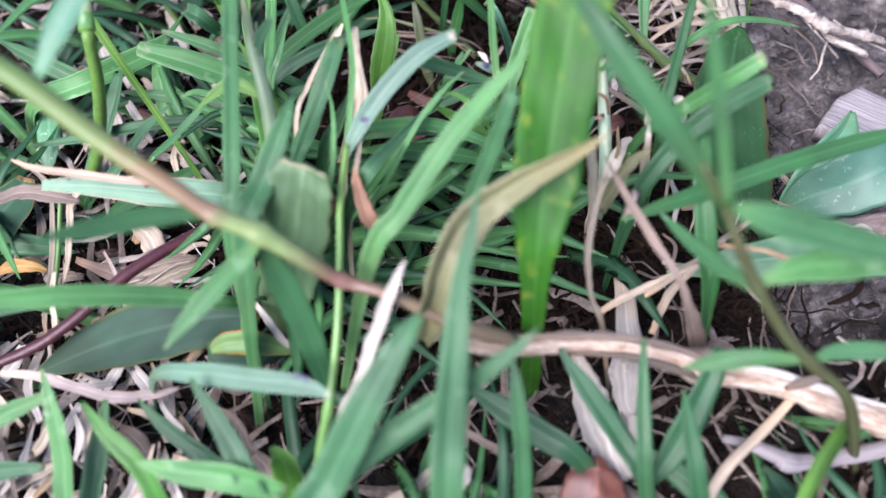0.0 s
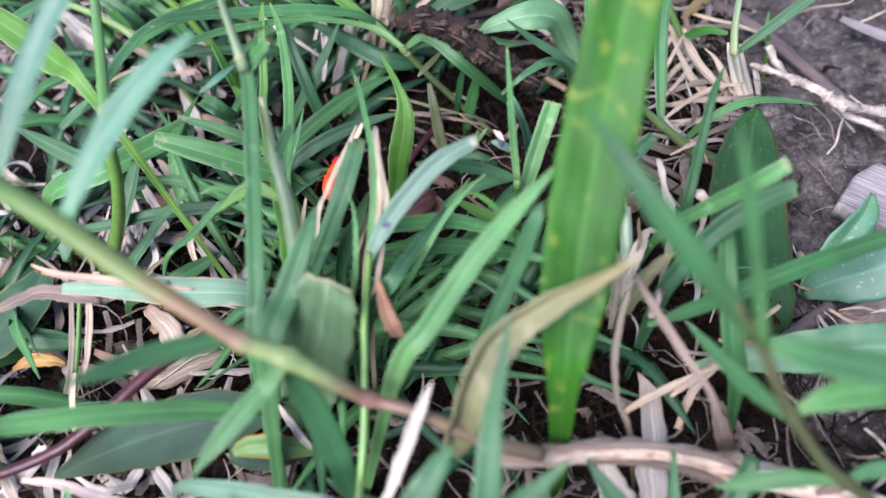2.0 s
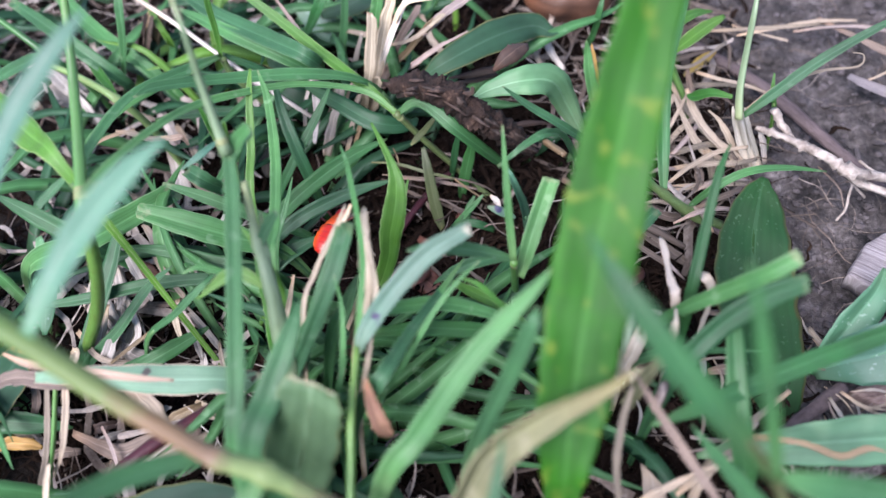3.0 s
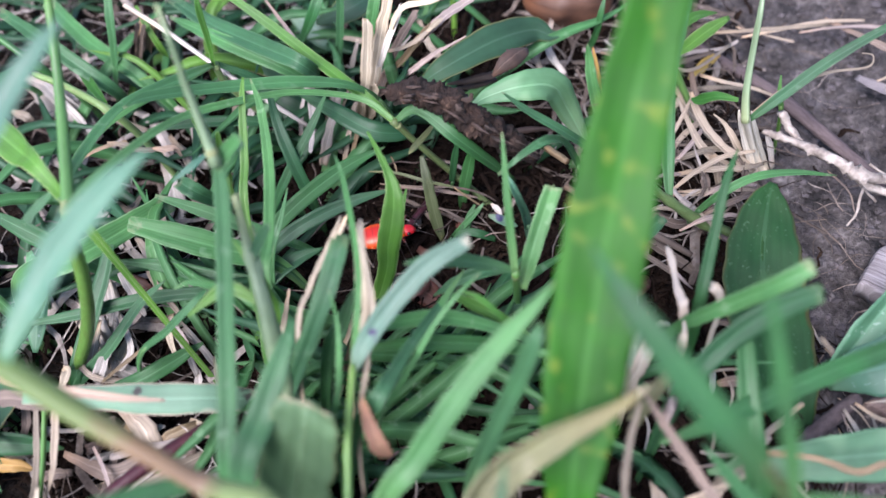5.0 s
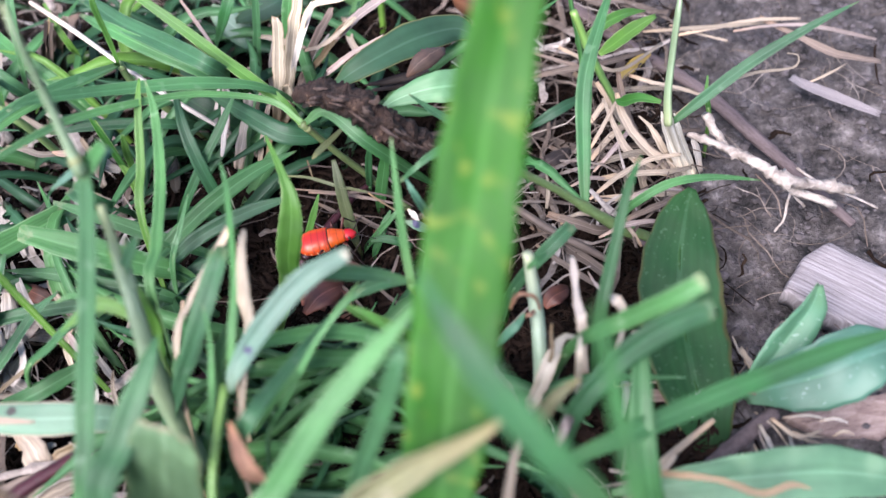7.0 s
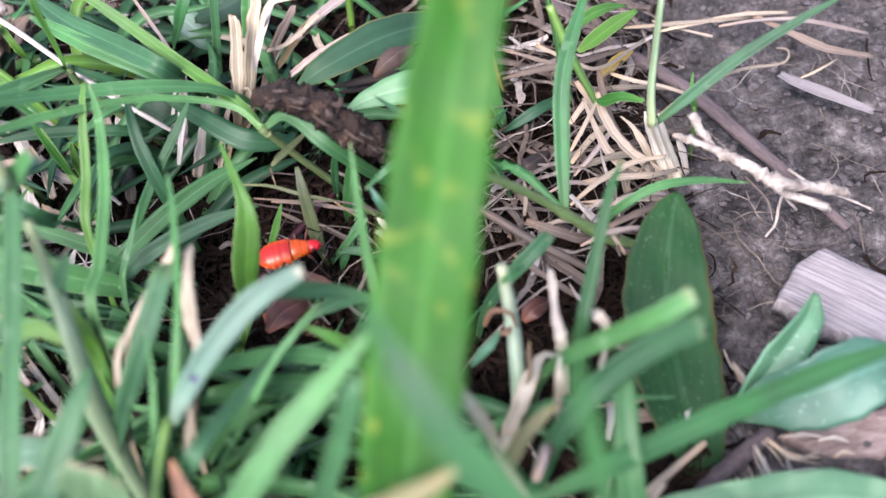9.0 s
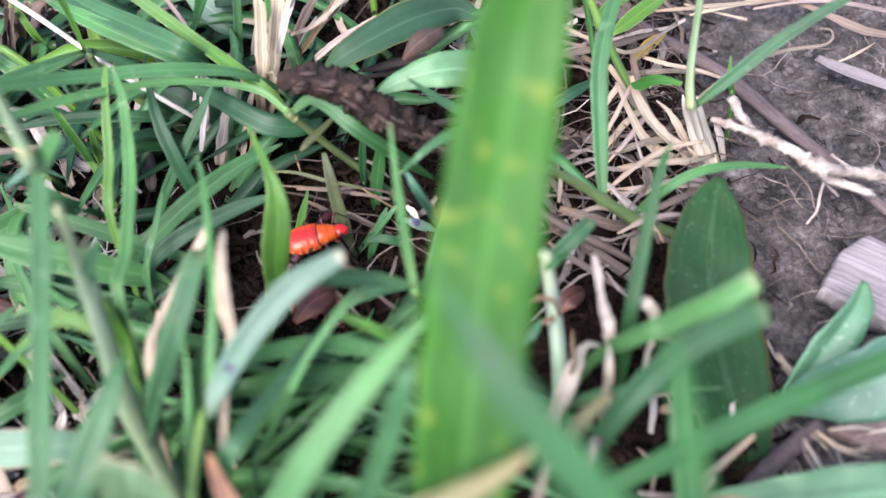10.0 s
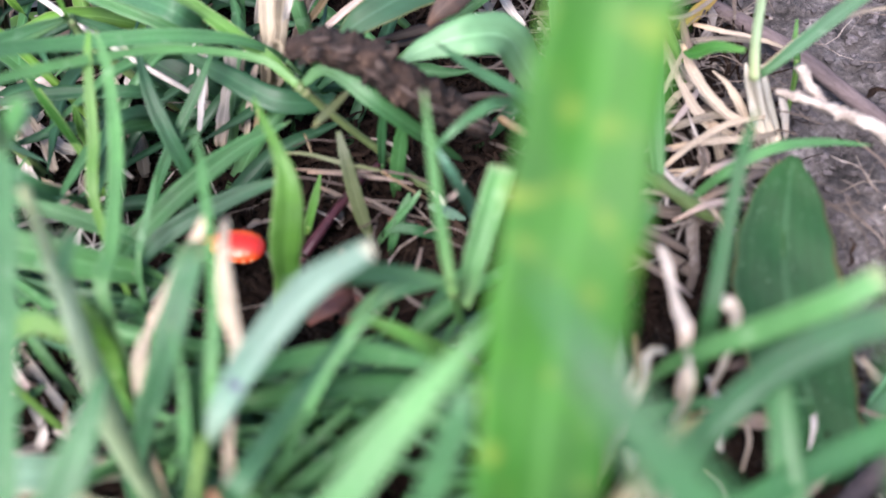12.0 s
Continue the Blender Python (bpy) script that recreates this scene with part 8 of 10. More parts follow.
plant('dry_leaf', 'brown spotted withered tip of a blade', 'dry leaf', 'dry leaves')
blade(PINK, (-36.7, 7.4, 16.2, 0.3), (-34.6, 6.3, 17.0, 0.9), (-33.0, 6.4, 17.0, 0.8), (-32.7, 6.6, 15.0, 0.4), fold=0.4)
plant('dead_sheath', 'bleached papery grass sheath in the litter', 'dry leaf', 'dry leaves')
blade(CREAM, (-44.2, -13.8, 5.0, 0.6), (-43.7, -17.3, 6.0, 1.5), (-43.5, -20.7, 6.0, 1.9), (-44.7, -22.0, 4.0, 0.9), tip='cut', fold=0.6)
plant('dead_sheath', 'bleached papery grass sheath in the litter', 'dry leaf', 'dry leaves')
blade(WHITE, (-41.5, -16.0, 5.0, 0.7), (-40.8, -19.8, 7.0, 1.7), (-41.3, -22.5, 7.0, 1.6), (-42.4, -23.2, 5.0, 0.7), tip='cut', fold=0.6)
plant('dead_sheath', 'bleached papery grass sheath in the litter', 'dry leaf', 'dry leaves')
blade(CREAM, (-40.1, -16.1, 4.0, 0.6), (-39.8, -19.1, 5.0, 1.6), (-40.3, -21.4, 5.0, 1.5), tip='cut', fold=0.6)
plant('dead_sheath', 'bleached papery grass sheath in the litter', 'dry leaf', 'dry leaves')
blade(WHITE, (-44.0, -12.1, 3.0, 0.6), (-41.7, -14.6, 4.0, 1.4), (-41.7, -16.9, 4.0, 0.9), tip='cut', fold=0.6)
plant('dead_sheath', 'bleached papery grass sheath in the litter', 'dry leaf', 'dry leaves')
blade(CREAM, (-34.5, -12.7, 4.0, 0.6), (-33.9, -16.4, 5.0, 1.1), (-33.0, -18.9, 4.0, 0.6), tip='cut', fold=0.6)
plant('dead_sheath', 'bleached papery grass sheath in the litter', 'dry leaf', 'dry leaves')
blade(PINKSTRAW, (-33.9, -14.3, 6.0, 0.5), (-31.3, -17.7, 7.0, 1.0), (-30.4, -18.9, 6.0, 0.6), tip='cut', fold=0.6)
plant('dead_sheath', 'bleached papery grass sheath in the litter', 'dry leaf', 'dry leaves')
blade(TAN, (-34.3, -19.8, 9.0, 0.3), (-36.4, -22.0, 9.0, 0.6), (-38.9, -23.5, 8.0, 0.5), (-41.2, -23.8, 6.0, 0.3), tip='cut', fold=0.6)
plant('dead_sheath', 'bleached papery grass sheath in the litter', 'dry leaf', 'dry leaves')
blade(WHITE, (-30.8, -19.8, 3.0, 0.6), (-29.0, -22.7, 4.0, 1.3), (-29.6, -24.0, 3.0, 0.7), tip='cut', fold=0.6)
plant('dead_sheath', 'bleached papery grass sheath in the litter', 'dry leaf', 'dry leaves')
blade(STRAW, (-27.4, -19.6, 4.0, 0.4), (-26.3, -22.6, 5.0, 0.7), (-25.8, -24.6, 4.0, 0.5), tip='cut', fold=0.6)
plant('dead_sheath', 'bleached papery grass sheath in the litter', 'dry leaf', 'dry leaves')
blade(CREAM, (-46.5, -21.9, 7.0, 0.6), (-45.2, -23.2, 8.0, 1.3), (-45.9, -25.1, 7.0, 0.8), (-47.3, -25.5, 5.0, 0.4), tip='cut', fold=0.6)
plant('dead_sheath', 'torn dry scrap of grass lying in the litter', 'dry leaf', 'dry leaves')
blade(TAN, (-37.9, -29.4, 3.0, 0.7), (-36.7, -28.9, 4.0, 2.0), (-35.7, -28.3, 4.0, 2.1), (-35.3, -27.8, 3.0, 1.0), tip='cut', fold=0.5)
plant('dead_sheath', 'torn dry scrap of grass lying in the litter', 'dry leaf', 'dry leaves')
blade(WHITE, (-35.3, -30.5, 4.0, 0.5), (-33.3, -30.3, 5.0, 0.9), (-32.1, -29.6, 5.0, 0.6), tip='cut', fold=0.5)
plant('dead_sheath', 'torn dry scrap of grass lying in the litter', 'dry leaf', 'dry leaves')
blade(TAN, (-33.0, -32.2, 4.0, 0.5), (-31.1, -31.1, 5.0, 1.4), (-28.6, -30.0, 5.0, 1.2), (-27.7, -28.6, 4.0, 0.6), tip='cut', fold=0.5)
plant('dead_sheath', 'torn dry scrap of grass lying in the litter', 'dry leaf', 'dry leaves')
blade(STRAW, (-31.0, -33.3, 4.0, 0.5), (-29.4, -32.2, 5.0, 0.8), (-27.4, -31.1, 5.0, 0.7), (-25.1, -31.4, 4.0, 0.3), tip='cut', fold=0.5)
plant('dead_sheath', 'torn dry scrap of grass lying in the litter', 'dry leaf', 'dry leaves')
blade(CREAM, (-29.2, -28.5, 4.0, 0.4), (-26.9, -29.8, 5.0, 0.9), (-25.3, -30.8, 4.0, 0.6), tip='cut', fold=0.5)
plant('dead_sheath', 'torn dry scrap of grass lying in the litter', 'dry leaf', 'dry leaves')
blade(WHITE, (-41.7, -34.7, 4.0, 0.5), (-39.6, -33.8, 5.0, 1.1), (-37.8, -32.6, 4.0, 0.7), tip='cut', fold=0.5)
plant('dead_sheath', 'torn dry scrap of grass lying in the litter', 'dry leaf', 'dry leaves')
blade(PINKSTRAW, (-40.2, -32.6, 6.0, 0.3), (-38.6, -34.8, 6.0, 0.5), (-37.3, -37.0, 6.0, 0.5), (-36.9, -38.7, 5.0, 0.3), tip='cut', fold=0.5)
plant('dead_sheath', 'torn dry scrap of grass lying in the litter', 'dry leaf', 'dry leaves')
blade(CREAM, (-54.1, -32.7, 3.0, 0.7), (-51.2, -32.7, 4.0, 1.5), (-50.0, -31.9, 3.0, 0.8), tip='cut', fold=0.5)
plant('dead_sheath', 'torn dry scrap of grass lying in the litter', 'dry leaf', 'dry leaves')
blade(WHITE, (-37.9, -36.8, 4.0, 0.5), (-35.3, -36.1, 5.0, 1.2), (-33.4, -35.5, 4.0, 0.8), tip='cut', fold=0.5)
plant('dead_sheath', 'torn dry scrap of grass lying in the litter', 'dry leaf', 'dry leaves')
blade(DARKBROWN, (-43.6, -32.1, 3.0, 0.7), (-41.0, -31.8, 4.0, 1.5), (-39.3, -31.0, 3.0, 0.7), tip='cut', fold=0.5)
plant('dead_sheath', 'torn dry scrap of grass lying in the litter', 'dry leaf', 'dry leaves')
blade(BROWN, (-48.6, -35.7, 3.0, 0.7), (-45.6, -35.2, 4.0, 1.5), (-43.7, -34.8, 3.0, 0.7), tip='cut', fold=0.5)
plant('dry_straw', 'broken pale straw in the near litter', 'straw', 'dry straws')
blade(WHITE, (-46.3, -60.3, 6.0, 1.2), (-45.5, -62.7, 5.0, 1.6), (-44.9, -65.1, 4.0, 1.1), tip='cut', fold=0.5)
plant('dry_straw', 'broken pale straw in the near litter', 'straw', 'dry straws')
blade(CREAM, (-43.3, -61.3, 6.0, 0.6), (-40.5, -60.3, 8.0, 1.2), (-39.1, -57.6, 9.0, 1.2), (-39.7, -55.8, 8.0, 0.5), tip='cut', fold=0.5)
plant('dry_straw', 'broken pale straw in the near litter', 'straw', 'dry straws')
blade(PINKSTRAW, (-45.4, -52.8, 12.0, 0.6), (-40.6, -53.5, 13.0, 1.1), (-35.5, -54.9, 13.0, 1.2), (-31.1, -55.8, 12.0, 1.4), (-27.0, -55.2, 11.0, 1.1), (-24.3, -54.0, 10.0, 0.4), tip='cut', fold=0.5)
plant('dry_straw', 'broken pale straw in the near litter', 'straw', 'dry straws')
blade(CREAM, (-41.2, -47.5, 10.0, 0.5), (-40.5, -46.2, 12.0, 0.7), (-41.1, -43.6, 13.0, 0.8), (-41.2, -40.3, 14.0, 0.5), tip='cut', fold=0.5)
plant('dry_straw', 'broken pale straw in the near litter', 'straw', 'dry straws')
blade(WHITE, (-16.7, -43.5, 12.0, 0.4), (-14.7, -45.9, 12.0, 0.8), (-12.6, -48.4, 11.0, 0.8), (-11.6, -48.9, 9.0, 0.5), tip='cut', fold=0.5)
plant('dry_straw', 'broken pale straw in the near litter', 'straw', 'dry straws')
blade(CREAM, (-34.9, -60.0, 7.0, 0.6), (-34.3, -58.4, 8.0, 1.3), (-34.7, -56.4, 7.0, 0.8), tip='cut', fold=0.5)
plant('dry_straw', 'broken pale straw in the near litter', 'straw', 'dry straws')
blade(STRAW, (-29.0, -65.6, 6.0, 0.4), (-27.3, -64.0, 8.0, 0.5), (-26.5, -60.4, 9.0, 0.4), tip='cut', fold=0.5)
plant('dry_straw', 'broken pale straw in the near litter', 'straw', 'dry straws')
blade(TAN, (-41.8, -65.1, 4.0, 0.6), (-39.8, -63.4, 5.0, 1.0), (-38.1, -61.8, 5.0, 0.6), tip='cut', fold=0.5)
plant('dry_straw', 'broken pale straw in the near litter', 'straw', 'dry straws')
blade(BROWN, (-45.6, -63.5, 3.0, 1.0), (-43.0, -61.0, 4.0, 1.9), (-40.4, -59.3, 3.0, 1.0), tip='cut', fold=0.5)
plant('dry_straw', 'broken pale straw in the near litter', 'straw', 'dry straws')
blade(STRAW, (-26.7, -57.3, 5.0, 0.5), (-23.8, -59.7, 6.0, 0.9), (-22.2, -62.5, 5.0, 0.6), tip='cut', fold=0.5)
plant('dry_straw', 'broken pale straw in the near litter', 'straw', 'dry straws')
blade(WHITE, (-26.7, -62.4, 4.0, 0.5), (-25.2, -60.8, 5.0, 0.8), (-24.8, -58.3, 4.0, 0.5), tip='cut', fold=0.5)
plant('dry_straw', 'broken pale straw in the near litter', 'straw', 'dry straws')
blade(PINKSTRAW, (-29.8, -53.3, 6.0, 0.4), (-28.2, -55.9, 7.0, 0.6), (-26.5, -56.4, 6.0, 0.5), tip='cut', fold=0.5)
plant('dry_straw', 'broken pale straw in the near litter', 'straw', 'dry straws')
blade(TAN, (-26.2, -48.5, 5.0, 0.6), (-24.5, -47.1, 6.0, 1.4), (-23.6, -46.2, 5.0, 0.8), tip='cut', fold=0.5)
plant('dry_straw', 'broken pale straw in the near litter', 'straw', 'dry straws')
blade(STRAW, (-30.3, -48.9, 6.0, 0.3), (-28.9, -50.8, 7.0, 0.6), (-28.2, -52.2, 6.0, 0.4), tip='cut', fold=0.5)
plant('broad_leaf', 'small green leaf with an orange margin in the litter', 'leaf', 'broad leaves')
blade(LEAFGREEN, (-21.1, -49.7, 11.0, 0.9), (-19.0, -49.3, 12.0, 2.6), (-16.3, -49.2, 12.0, 3.0), (-13.9, -49.2, 11.0, 2.4), (-11.6, -49.1, 9.0, 0.7), fold=0.2)
plant('grass_sprig', 'translucent bright blade near the litter', 'grass', 'grass sprigs')
blade(BRIGHT, (-10.9, -63.0, 16.0, 0.6), (-9.8, -64.2, 15.0, 2.9), (-9.6, -65.4, 12.0, 3.3), (-10.3, -66.8, 6.0, 2.7), (-11.5, -67.1, -1.0, 2.0), fold=0.2)
plant('dry_straw', 'pale tubular straw under the dead runner', 'straw', 'dry straws')
blade(WHITE, (26.6, -51.0, 9.0, 1.3), (27.1, -53.9, 8.0, 2.2), (27.6, -57.9, 6.0, 2.3), (27.0, -62.5, 4.0, 1.5), tip='cut', fold=0.5)
plant('dry_straw', 'grey-tan withered straw in the tangle by the soil', 'straw', 'dry straws')
blade(STRAW, (41.1, 18.9, 9.0, 0.6), (41.5, 15.2, 8.5, 1.0), (43.5, 11.3, 7.0, 1.4), (46.7, 9.0, 5.0, 1.4), (49.2, 7.8, 3.0, 1.0), tip='cut', fold=0.6)
plant('dry_straw', 'grey-tan withered straw in the tangle by the soil', 'straw', 'dry straws')
blade(BROWN, (28.9, 29.5, 8.0, 0.3), (32.3, 27.8, 8.0, 0.6), (36.3, 26.8, 7.0, 0.6), (40.6, 26.2, 6.0, 0.4), tip='cut', fold=0.6)
plant('dry_straw', 'grey-tan withered straw in the tangle by the soil', 'straw', 'dry straws')
blade(BROWN, (28.5, 25.7, 6.0, 0.4), (33.4, 25.9, 7.0, 0.8), (40.3, 27.0, 7.0, 0.9), (47.1, 30.2, 6.0, 0.5), tip='cut', fold=0.6)
plant('dry_straw', 'grey-tan withered straw in the tangle by the soil', 'straw', 'dry straws')
blade(STRAW, (44.0, 25.2, 6.0, 0.4), (46.8, 22.5, 7.0, 0.6), (50.8, 22.0, 6.0, 0.6), (55.0, 21.8, 4.0, 0.3), tip='cut', fold=0.6)
plant('dry_straw', 'grey-tan withered straw in the tangle by the soil', 'straw', 'dry straws')
blade(STRAW, (36.9, 12.1, 5.0, 0.4), (38.8, 14.4, 7.0, 0.6), (41.5, 19.0, 8.0, 0.4), tip='cut', fold=0.6)
plant('dry_straw', 'grey-tan withered straw in the tangle by the soil', 'straw', 'dry straws')
blade(PINKSTRAW, (37.1, 8.6, 4.0, 0.3), (40.1, 11.0, 6.0, 0.7), (42.7, 14.3, 6.0, 0.6), tip='cut', fold=0.6)
plant('dry_straw', 'grey-tan withered straw in the tangle by the soil', 'straw', 'dry straws')
blade(STRAW, (35.9, 3.0, 5.0, 0.3), (39.8, 5.8, 6.0, 0.7), (44.4, 7.8, 7.0, 0.7), (49.2, 9.3, 6.0, 0.4), tip='cut', fold=0.6)
plant('dry_straw', 'grey-tan withered straw in the tangle by the soil', 'straw', 'dry straws')
blade(BROWN, (41.4, 8.6, 4.0, 0.8), (41.5, 5.7, 5.0, 1.3), (41.6, 4.0, 4.0, 1.0), tip='cut', fold=0.6)
plant('dry_straw', 'grey-tan withered straw in the tangle by the soil', 'straw', 'dry straws')
blade(PINKSTRAW, (39.8, 1.8, 5.0, 0.3), (42.7, 2.2, 7.0, 0.7), (45.9, 3.4, 6.0, 0.7), (48.6, 3.8, 5.0, 0.4), tip='cut', fold=0.6)
plant('dry_straw', 'grey-tan withered straw in the tangle by the soil', 'straw', 'dry straws')
blade(BROWN, (38.5, -1.7, 5.0, 0.4), (41.4, -1.4, 7.0, 0.8), (45.2, 0.2, 7.0, 0.8), (48.5, 2.7, 5.0, 0.5), tip='cut', fold=0.6)
plant('dry_straw', 'grey-tan withered straw in the tangle by the soil', 'straw', 'dry straws')
blade(PINKSTRAW, (36.3, -4.1, 6.0, 0.3), (39.6, -3.7, 8.0, 0.7), (43.1, -3.3, 8.0, 0.6), (46.0, -2.5, 6.0, 0.3), tip='cut', fold=0.6)
plant('dry_straw', 'grey-tan withered straw in the tangle by the soil', 'straw', 'dry straws')
blade(STRAW, (41.8, -5.2, 5.0, 0.3), (40.4, -3.9, 7.0, 0.6), (38.9, -0.5, 6.0, 0.5), tip='cut', fold=0.6)
plant('dry_straw', 'grey-tan withered straw in the tangle by the soil', 'straw', 'dry straws')
blade(STRAW, (29.8, 6.1, 9.0, 0.2), (30.0, 2.5, 9.0, 0.5), (29.7, 0.3, 7.0, 0.4), tip='cut', fold=0.6)
plant('dry_straw', 'grey-tan withered straw in the tangle by the soil', 'straw', 'dry straws')
blade(PINKSTRAW, (33.4, 6.1, 4.0, 0.3), (36.3, 6.7, 5.0, 0.6), (39.4, 6.9, 4.0, 0.4), tip='cut', fold=0.6)
plant('dry_straw', 'grey-tan withered straw in the tangle by the soil', 'straw', 'dry straws')
blade(STRAW, (31.6, -0.2, 4.0, 0.3), (34.1, 0.6, 5.0, 0.6), (37.1, 0.8, 4.0, 0.5), tip='cut', fold=0.6)
plant('dry_straw', 'grey-tan withered straw in the tangle by the soil', 'straw', 'dry straws')
blade(BROWN, (30.5, 15.1, 3.0, 0.4), (32.9, 12.3, 4.0, 0.7), (34.7, 10.6, 3.0, 0.5), tip='cut', fold=0.6)
plant('dry_straw', 'grey-tan withered straw in the tangle by the soil', 'straw', 'dry straws')
blade(STRAW, (52.3, 34.1, 5.0, 0.3), (58.0, 34.2, 6.0, 0.6), (64.8, 35.4, 6.0, 0.6), (72.2, 36.2, 5.0, 0.4), tip='cut', fold=0.6)
plant('dry_straw', 'grey-tan withered straw in the tangle by the soil', 'straw', 'dry straws')
blade(PINKSTRAW, (61.5, 34.3, 5.0, 0.3), (66.9, 33.9, 6.0, 0.5), (73.3, 33.2, 6.0, 0.7), (83.0, 31.5, 4.0, 0.4), tip='cut', fold=0.6)
plant('dry_straw', 'grey-tan withered straw in the tangle by the soil', 'straw', 'dry straws')
blade(STRAW, (52.3, 37.7, 4.0, 0.3), (54.9, 34.8, 5.0, 0.4), (60.6, 33.3, 4.0, 0.4), tip='cut', fold=0.6)
plant('dry_straw', 'grey-tan withered straw in the tangle by the soil', 'straw', 'dry straws')
blade(STRAW, (71.2, 24.7, 2.5, 0.2), (74.2, 25.7, 3.0, 0.4), (77.9, 28.2, 2.5, 0.2), tip='cut', fold=0.6)
plant('dry_straw', 'grey-tan withered straw in the tangle by the soil', 'straw', 'dry straws')
blade(BROWN, (59.7, 7.4, 3.0, 0.2), (61.2, 2.7, 4.0, 0.3), (61.6, -0.2, 3.0, 0.2), tip='cut', fold=0.6)
plant('dead_leaf', 'dark scrap of dead leaf in the straw', 'dry leaf', 'dry leaves')
blade(DARKBROWN, (29.9, 9.2, 4.0, 0.8), (31.3, 10.3, 5.0, 2.3), (33.3, 12.3, 4.0, 2.0), (34.3, 13.9, 3.0, 0.6), fold=-0.3)
plant('dead_leaf', 'rusty scrap of dead leaf by the green stalk', 'dry leaf', 'dry leaves')
blade(RUST, (28.5, -13.2, 4.0, 0.7), (29.6, -12.3, 5.0, 2.4), (31.1, -10.9, 4.0, 1.9), (31.9, -9.9, 3.0, 0.6), fold=0.3)
plant('dry_straw', 'pale torn straw beside the broad blade', 'straw', 'dry straws')
blade(BROWN, (38.1, -25.6, 3.0, 0.7), (40.4, -25.8, 4.0, 1.6), (43.4, -25.9, 3.0, 0.9), tip='cut', fold=0.6)
plant('dry_straw', 'pale torn straw beside the broad blade', 'straw', 'dry straws')
blade(STRAW, (35.6, -24.7, 4.0, 0.2), (38.6, -24.7, 5.0, 0.4), (41.9, -24.2, 4.0, 0.3), tip='cut', fold=0.6)
plant('grass_sprig', 'pale blade bending over towards the tall stem', 'grass', 'grass sprigs')
blade(GRASS, (-29.1, 20.0, 19.0, 0.3), (-32.1, 16.7, 20.0, 1.2), (-35.5, 11.9, 22.0, 1.5), (-39.8, 6.7, 23.0, 1.5), (-42.9, 2.8, 22.0, 1.3), (-46.3, 1.8, 19.0, 0.9))
plant('grass_sprig', 'slender upright teal blade at the rear', 'grass', 'grass sprigs')
blade(GRASS, (-45.2, 33.0, 26.0, 0.8), (-45.1, 29.0, 23.0, 1.4), (-46.1, 27.1, 18.0, 1.5), (-48.7, 27.3, 11.0, 1.4), (-52.0, 29.5, 4.0, 1.1), (-54.9, 32.9, -1.0, 0.9))
plant('grass_sprig', 'short mown blade folded back, pale at its cut', 'grass', 'grass sprigs')
blade(GRASS, (-29.2, -3.0, 21.0, 1.8), (-27.4, -4.3, 21.0, 2.2), (-26.1, -4.1, 19.0, 1.9), (-25.4, -2.2, 15.0, 1.5), (-26.5, 1.9, 8.0, 1.0), (-29.3, 7.8, -1.0, 0.7), tip='cut', fold=0.6)
plant('grass_sprig', 'long pale blade lying level behind the straw', 'grass', 'grass sprigs')
blade(GRASS, (-39.6, 35.4, 16.0, 0.5), (-33.1, 29.5, 18.0, 1.8), (-26.4, 24.9, 18.0, 2.2), (-19.7, 22.1, 16.0, 1.8), (-15.7, 23.2, 11.0, 1.2), (-14.5, 27.0, 5.0, 0.7), (-15.1, 32.1, -1.0, 0.6))
plant('grass_sprig', 'narrow bright blade standing in the rear thicket', 'grass', 'grass sprigs')
blade(BRIGHT, (-44.6, 36.2, 18.0, 0.5), (-42.7, 33.0, 16.0, 1.0), (-41.4, 31.8, 12.0, 1.1), (-42.7, 35.5, 5.0, 0.8), (-45.0, 40.5, -1.0, 0.7))
plant('grass_sprig', 'green blade leaning across the rear litter', 'grass', 'grass sprigs')
blade(GRASS, (-67.5, 37.2, 18.0, 1.5), (-60.1, 31.1, 18.0, 2.1), (-53.3, 26.3, 16.0, 2.5), (-48.1, 24.0, 12.0, 2.0), (-47.8, 26.7, 5.0, 1.3), (-50.2, 31.2, -1.0, 1.0))
plant('grass_sprig', 'small pale side blade on the thin stem', 'grass', 'grass sprigs')
blade(PALE, (-13.8, -13.9, 40.0, 0.7), (-14.6, -14.7, 40.0, 1.5), (-15.9, -15.4, 39.0, 1.1), (-17.0, -15.7, 38.0, 0.5), tip='cut', fold=0.3)
plant('broad_leaf', 'large soft green leaf lying on the litter', 'leaf', 'broad leaves')
blade(SOFT, (33.8, -38.6, 8.0, 0.6), (40.4, -38.6, 10.0, 3.6), (47.8, -38.4, 11.0, 5.5), (55.9, -38.1, 11.0, 5.7), (63.4, -38.5, 9.0, 3.3), (68.4, -38.9, 6.0, 0.4), fold=0.15)
plant('dry_straw', 'dark dry bits of stalk in the shaded gap', 'straw', 'dry straws')
blade(DARKBROWN, (38.3, -20.1, 3.0, 0.5), (40.8, -20.0, 4.0, 1.0), (44.1, -20.4, 3.0, 0.6), tip='cut', fold=0.5)
plant('grass_sprig', 'bright young leaf beside the pale shoot', 'grass', 'grass sprigs')
blade(BRIGHT, (-16.3, -20.2, 24.0, 0.2), (-15.7, -21.0, 22.0, 1.0), (-16.8, -20.9, 17.0, 1.1), (-20.3, -18.6, 8.0, 0.9), (-24.2, -15.6, -1.0, 0.7))
plant('dry_straw', 'forked bleached straw tip between mown blades', 'straw', 'dry straws')
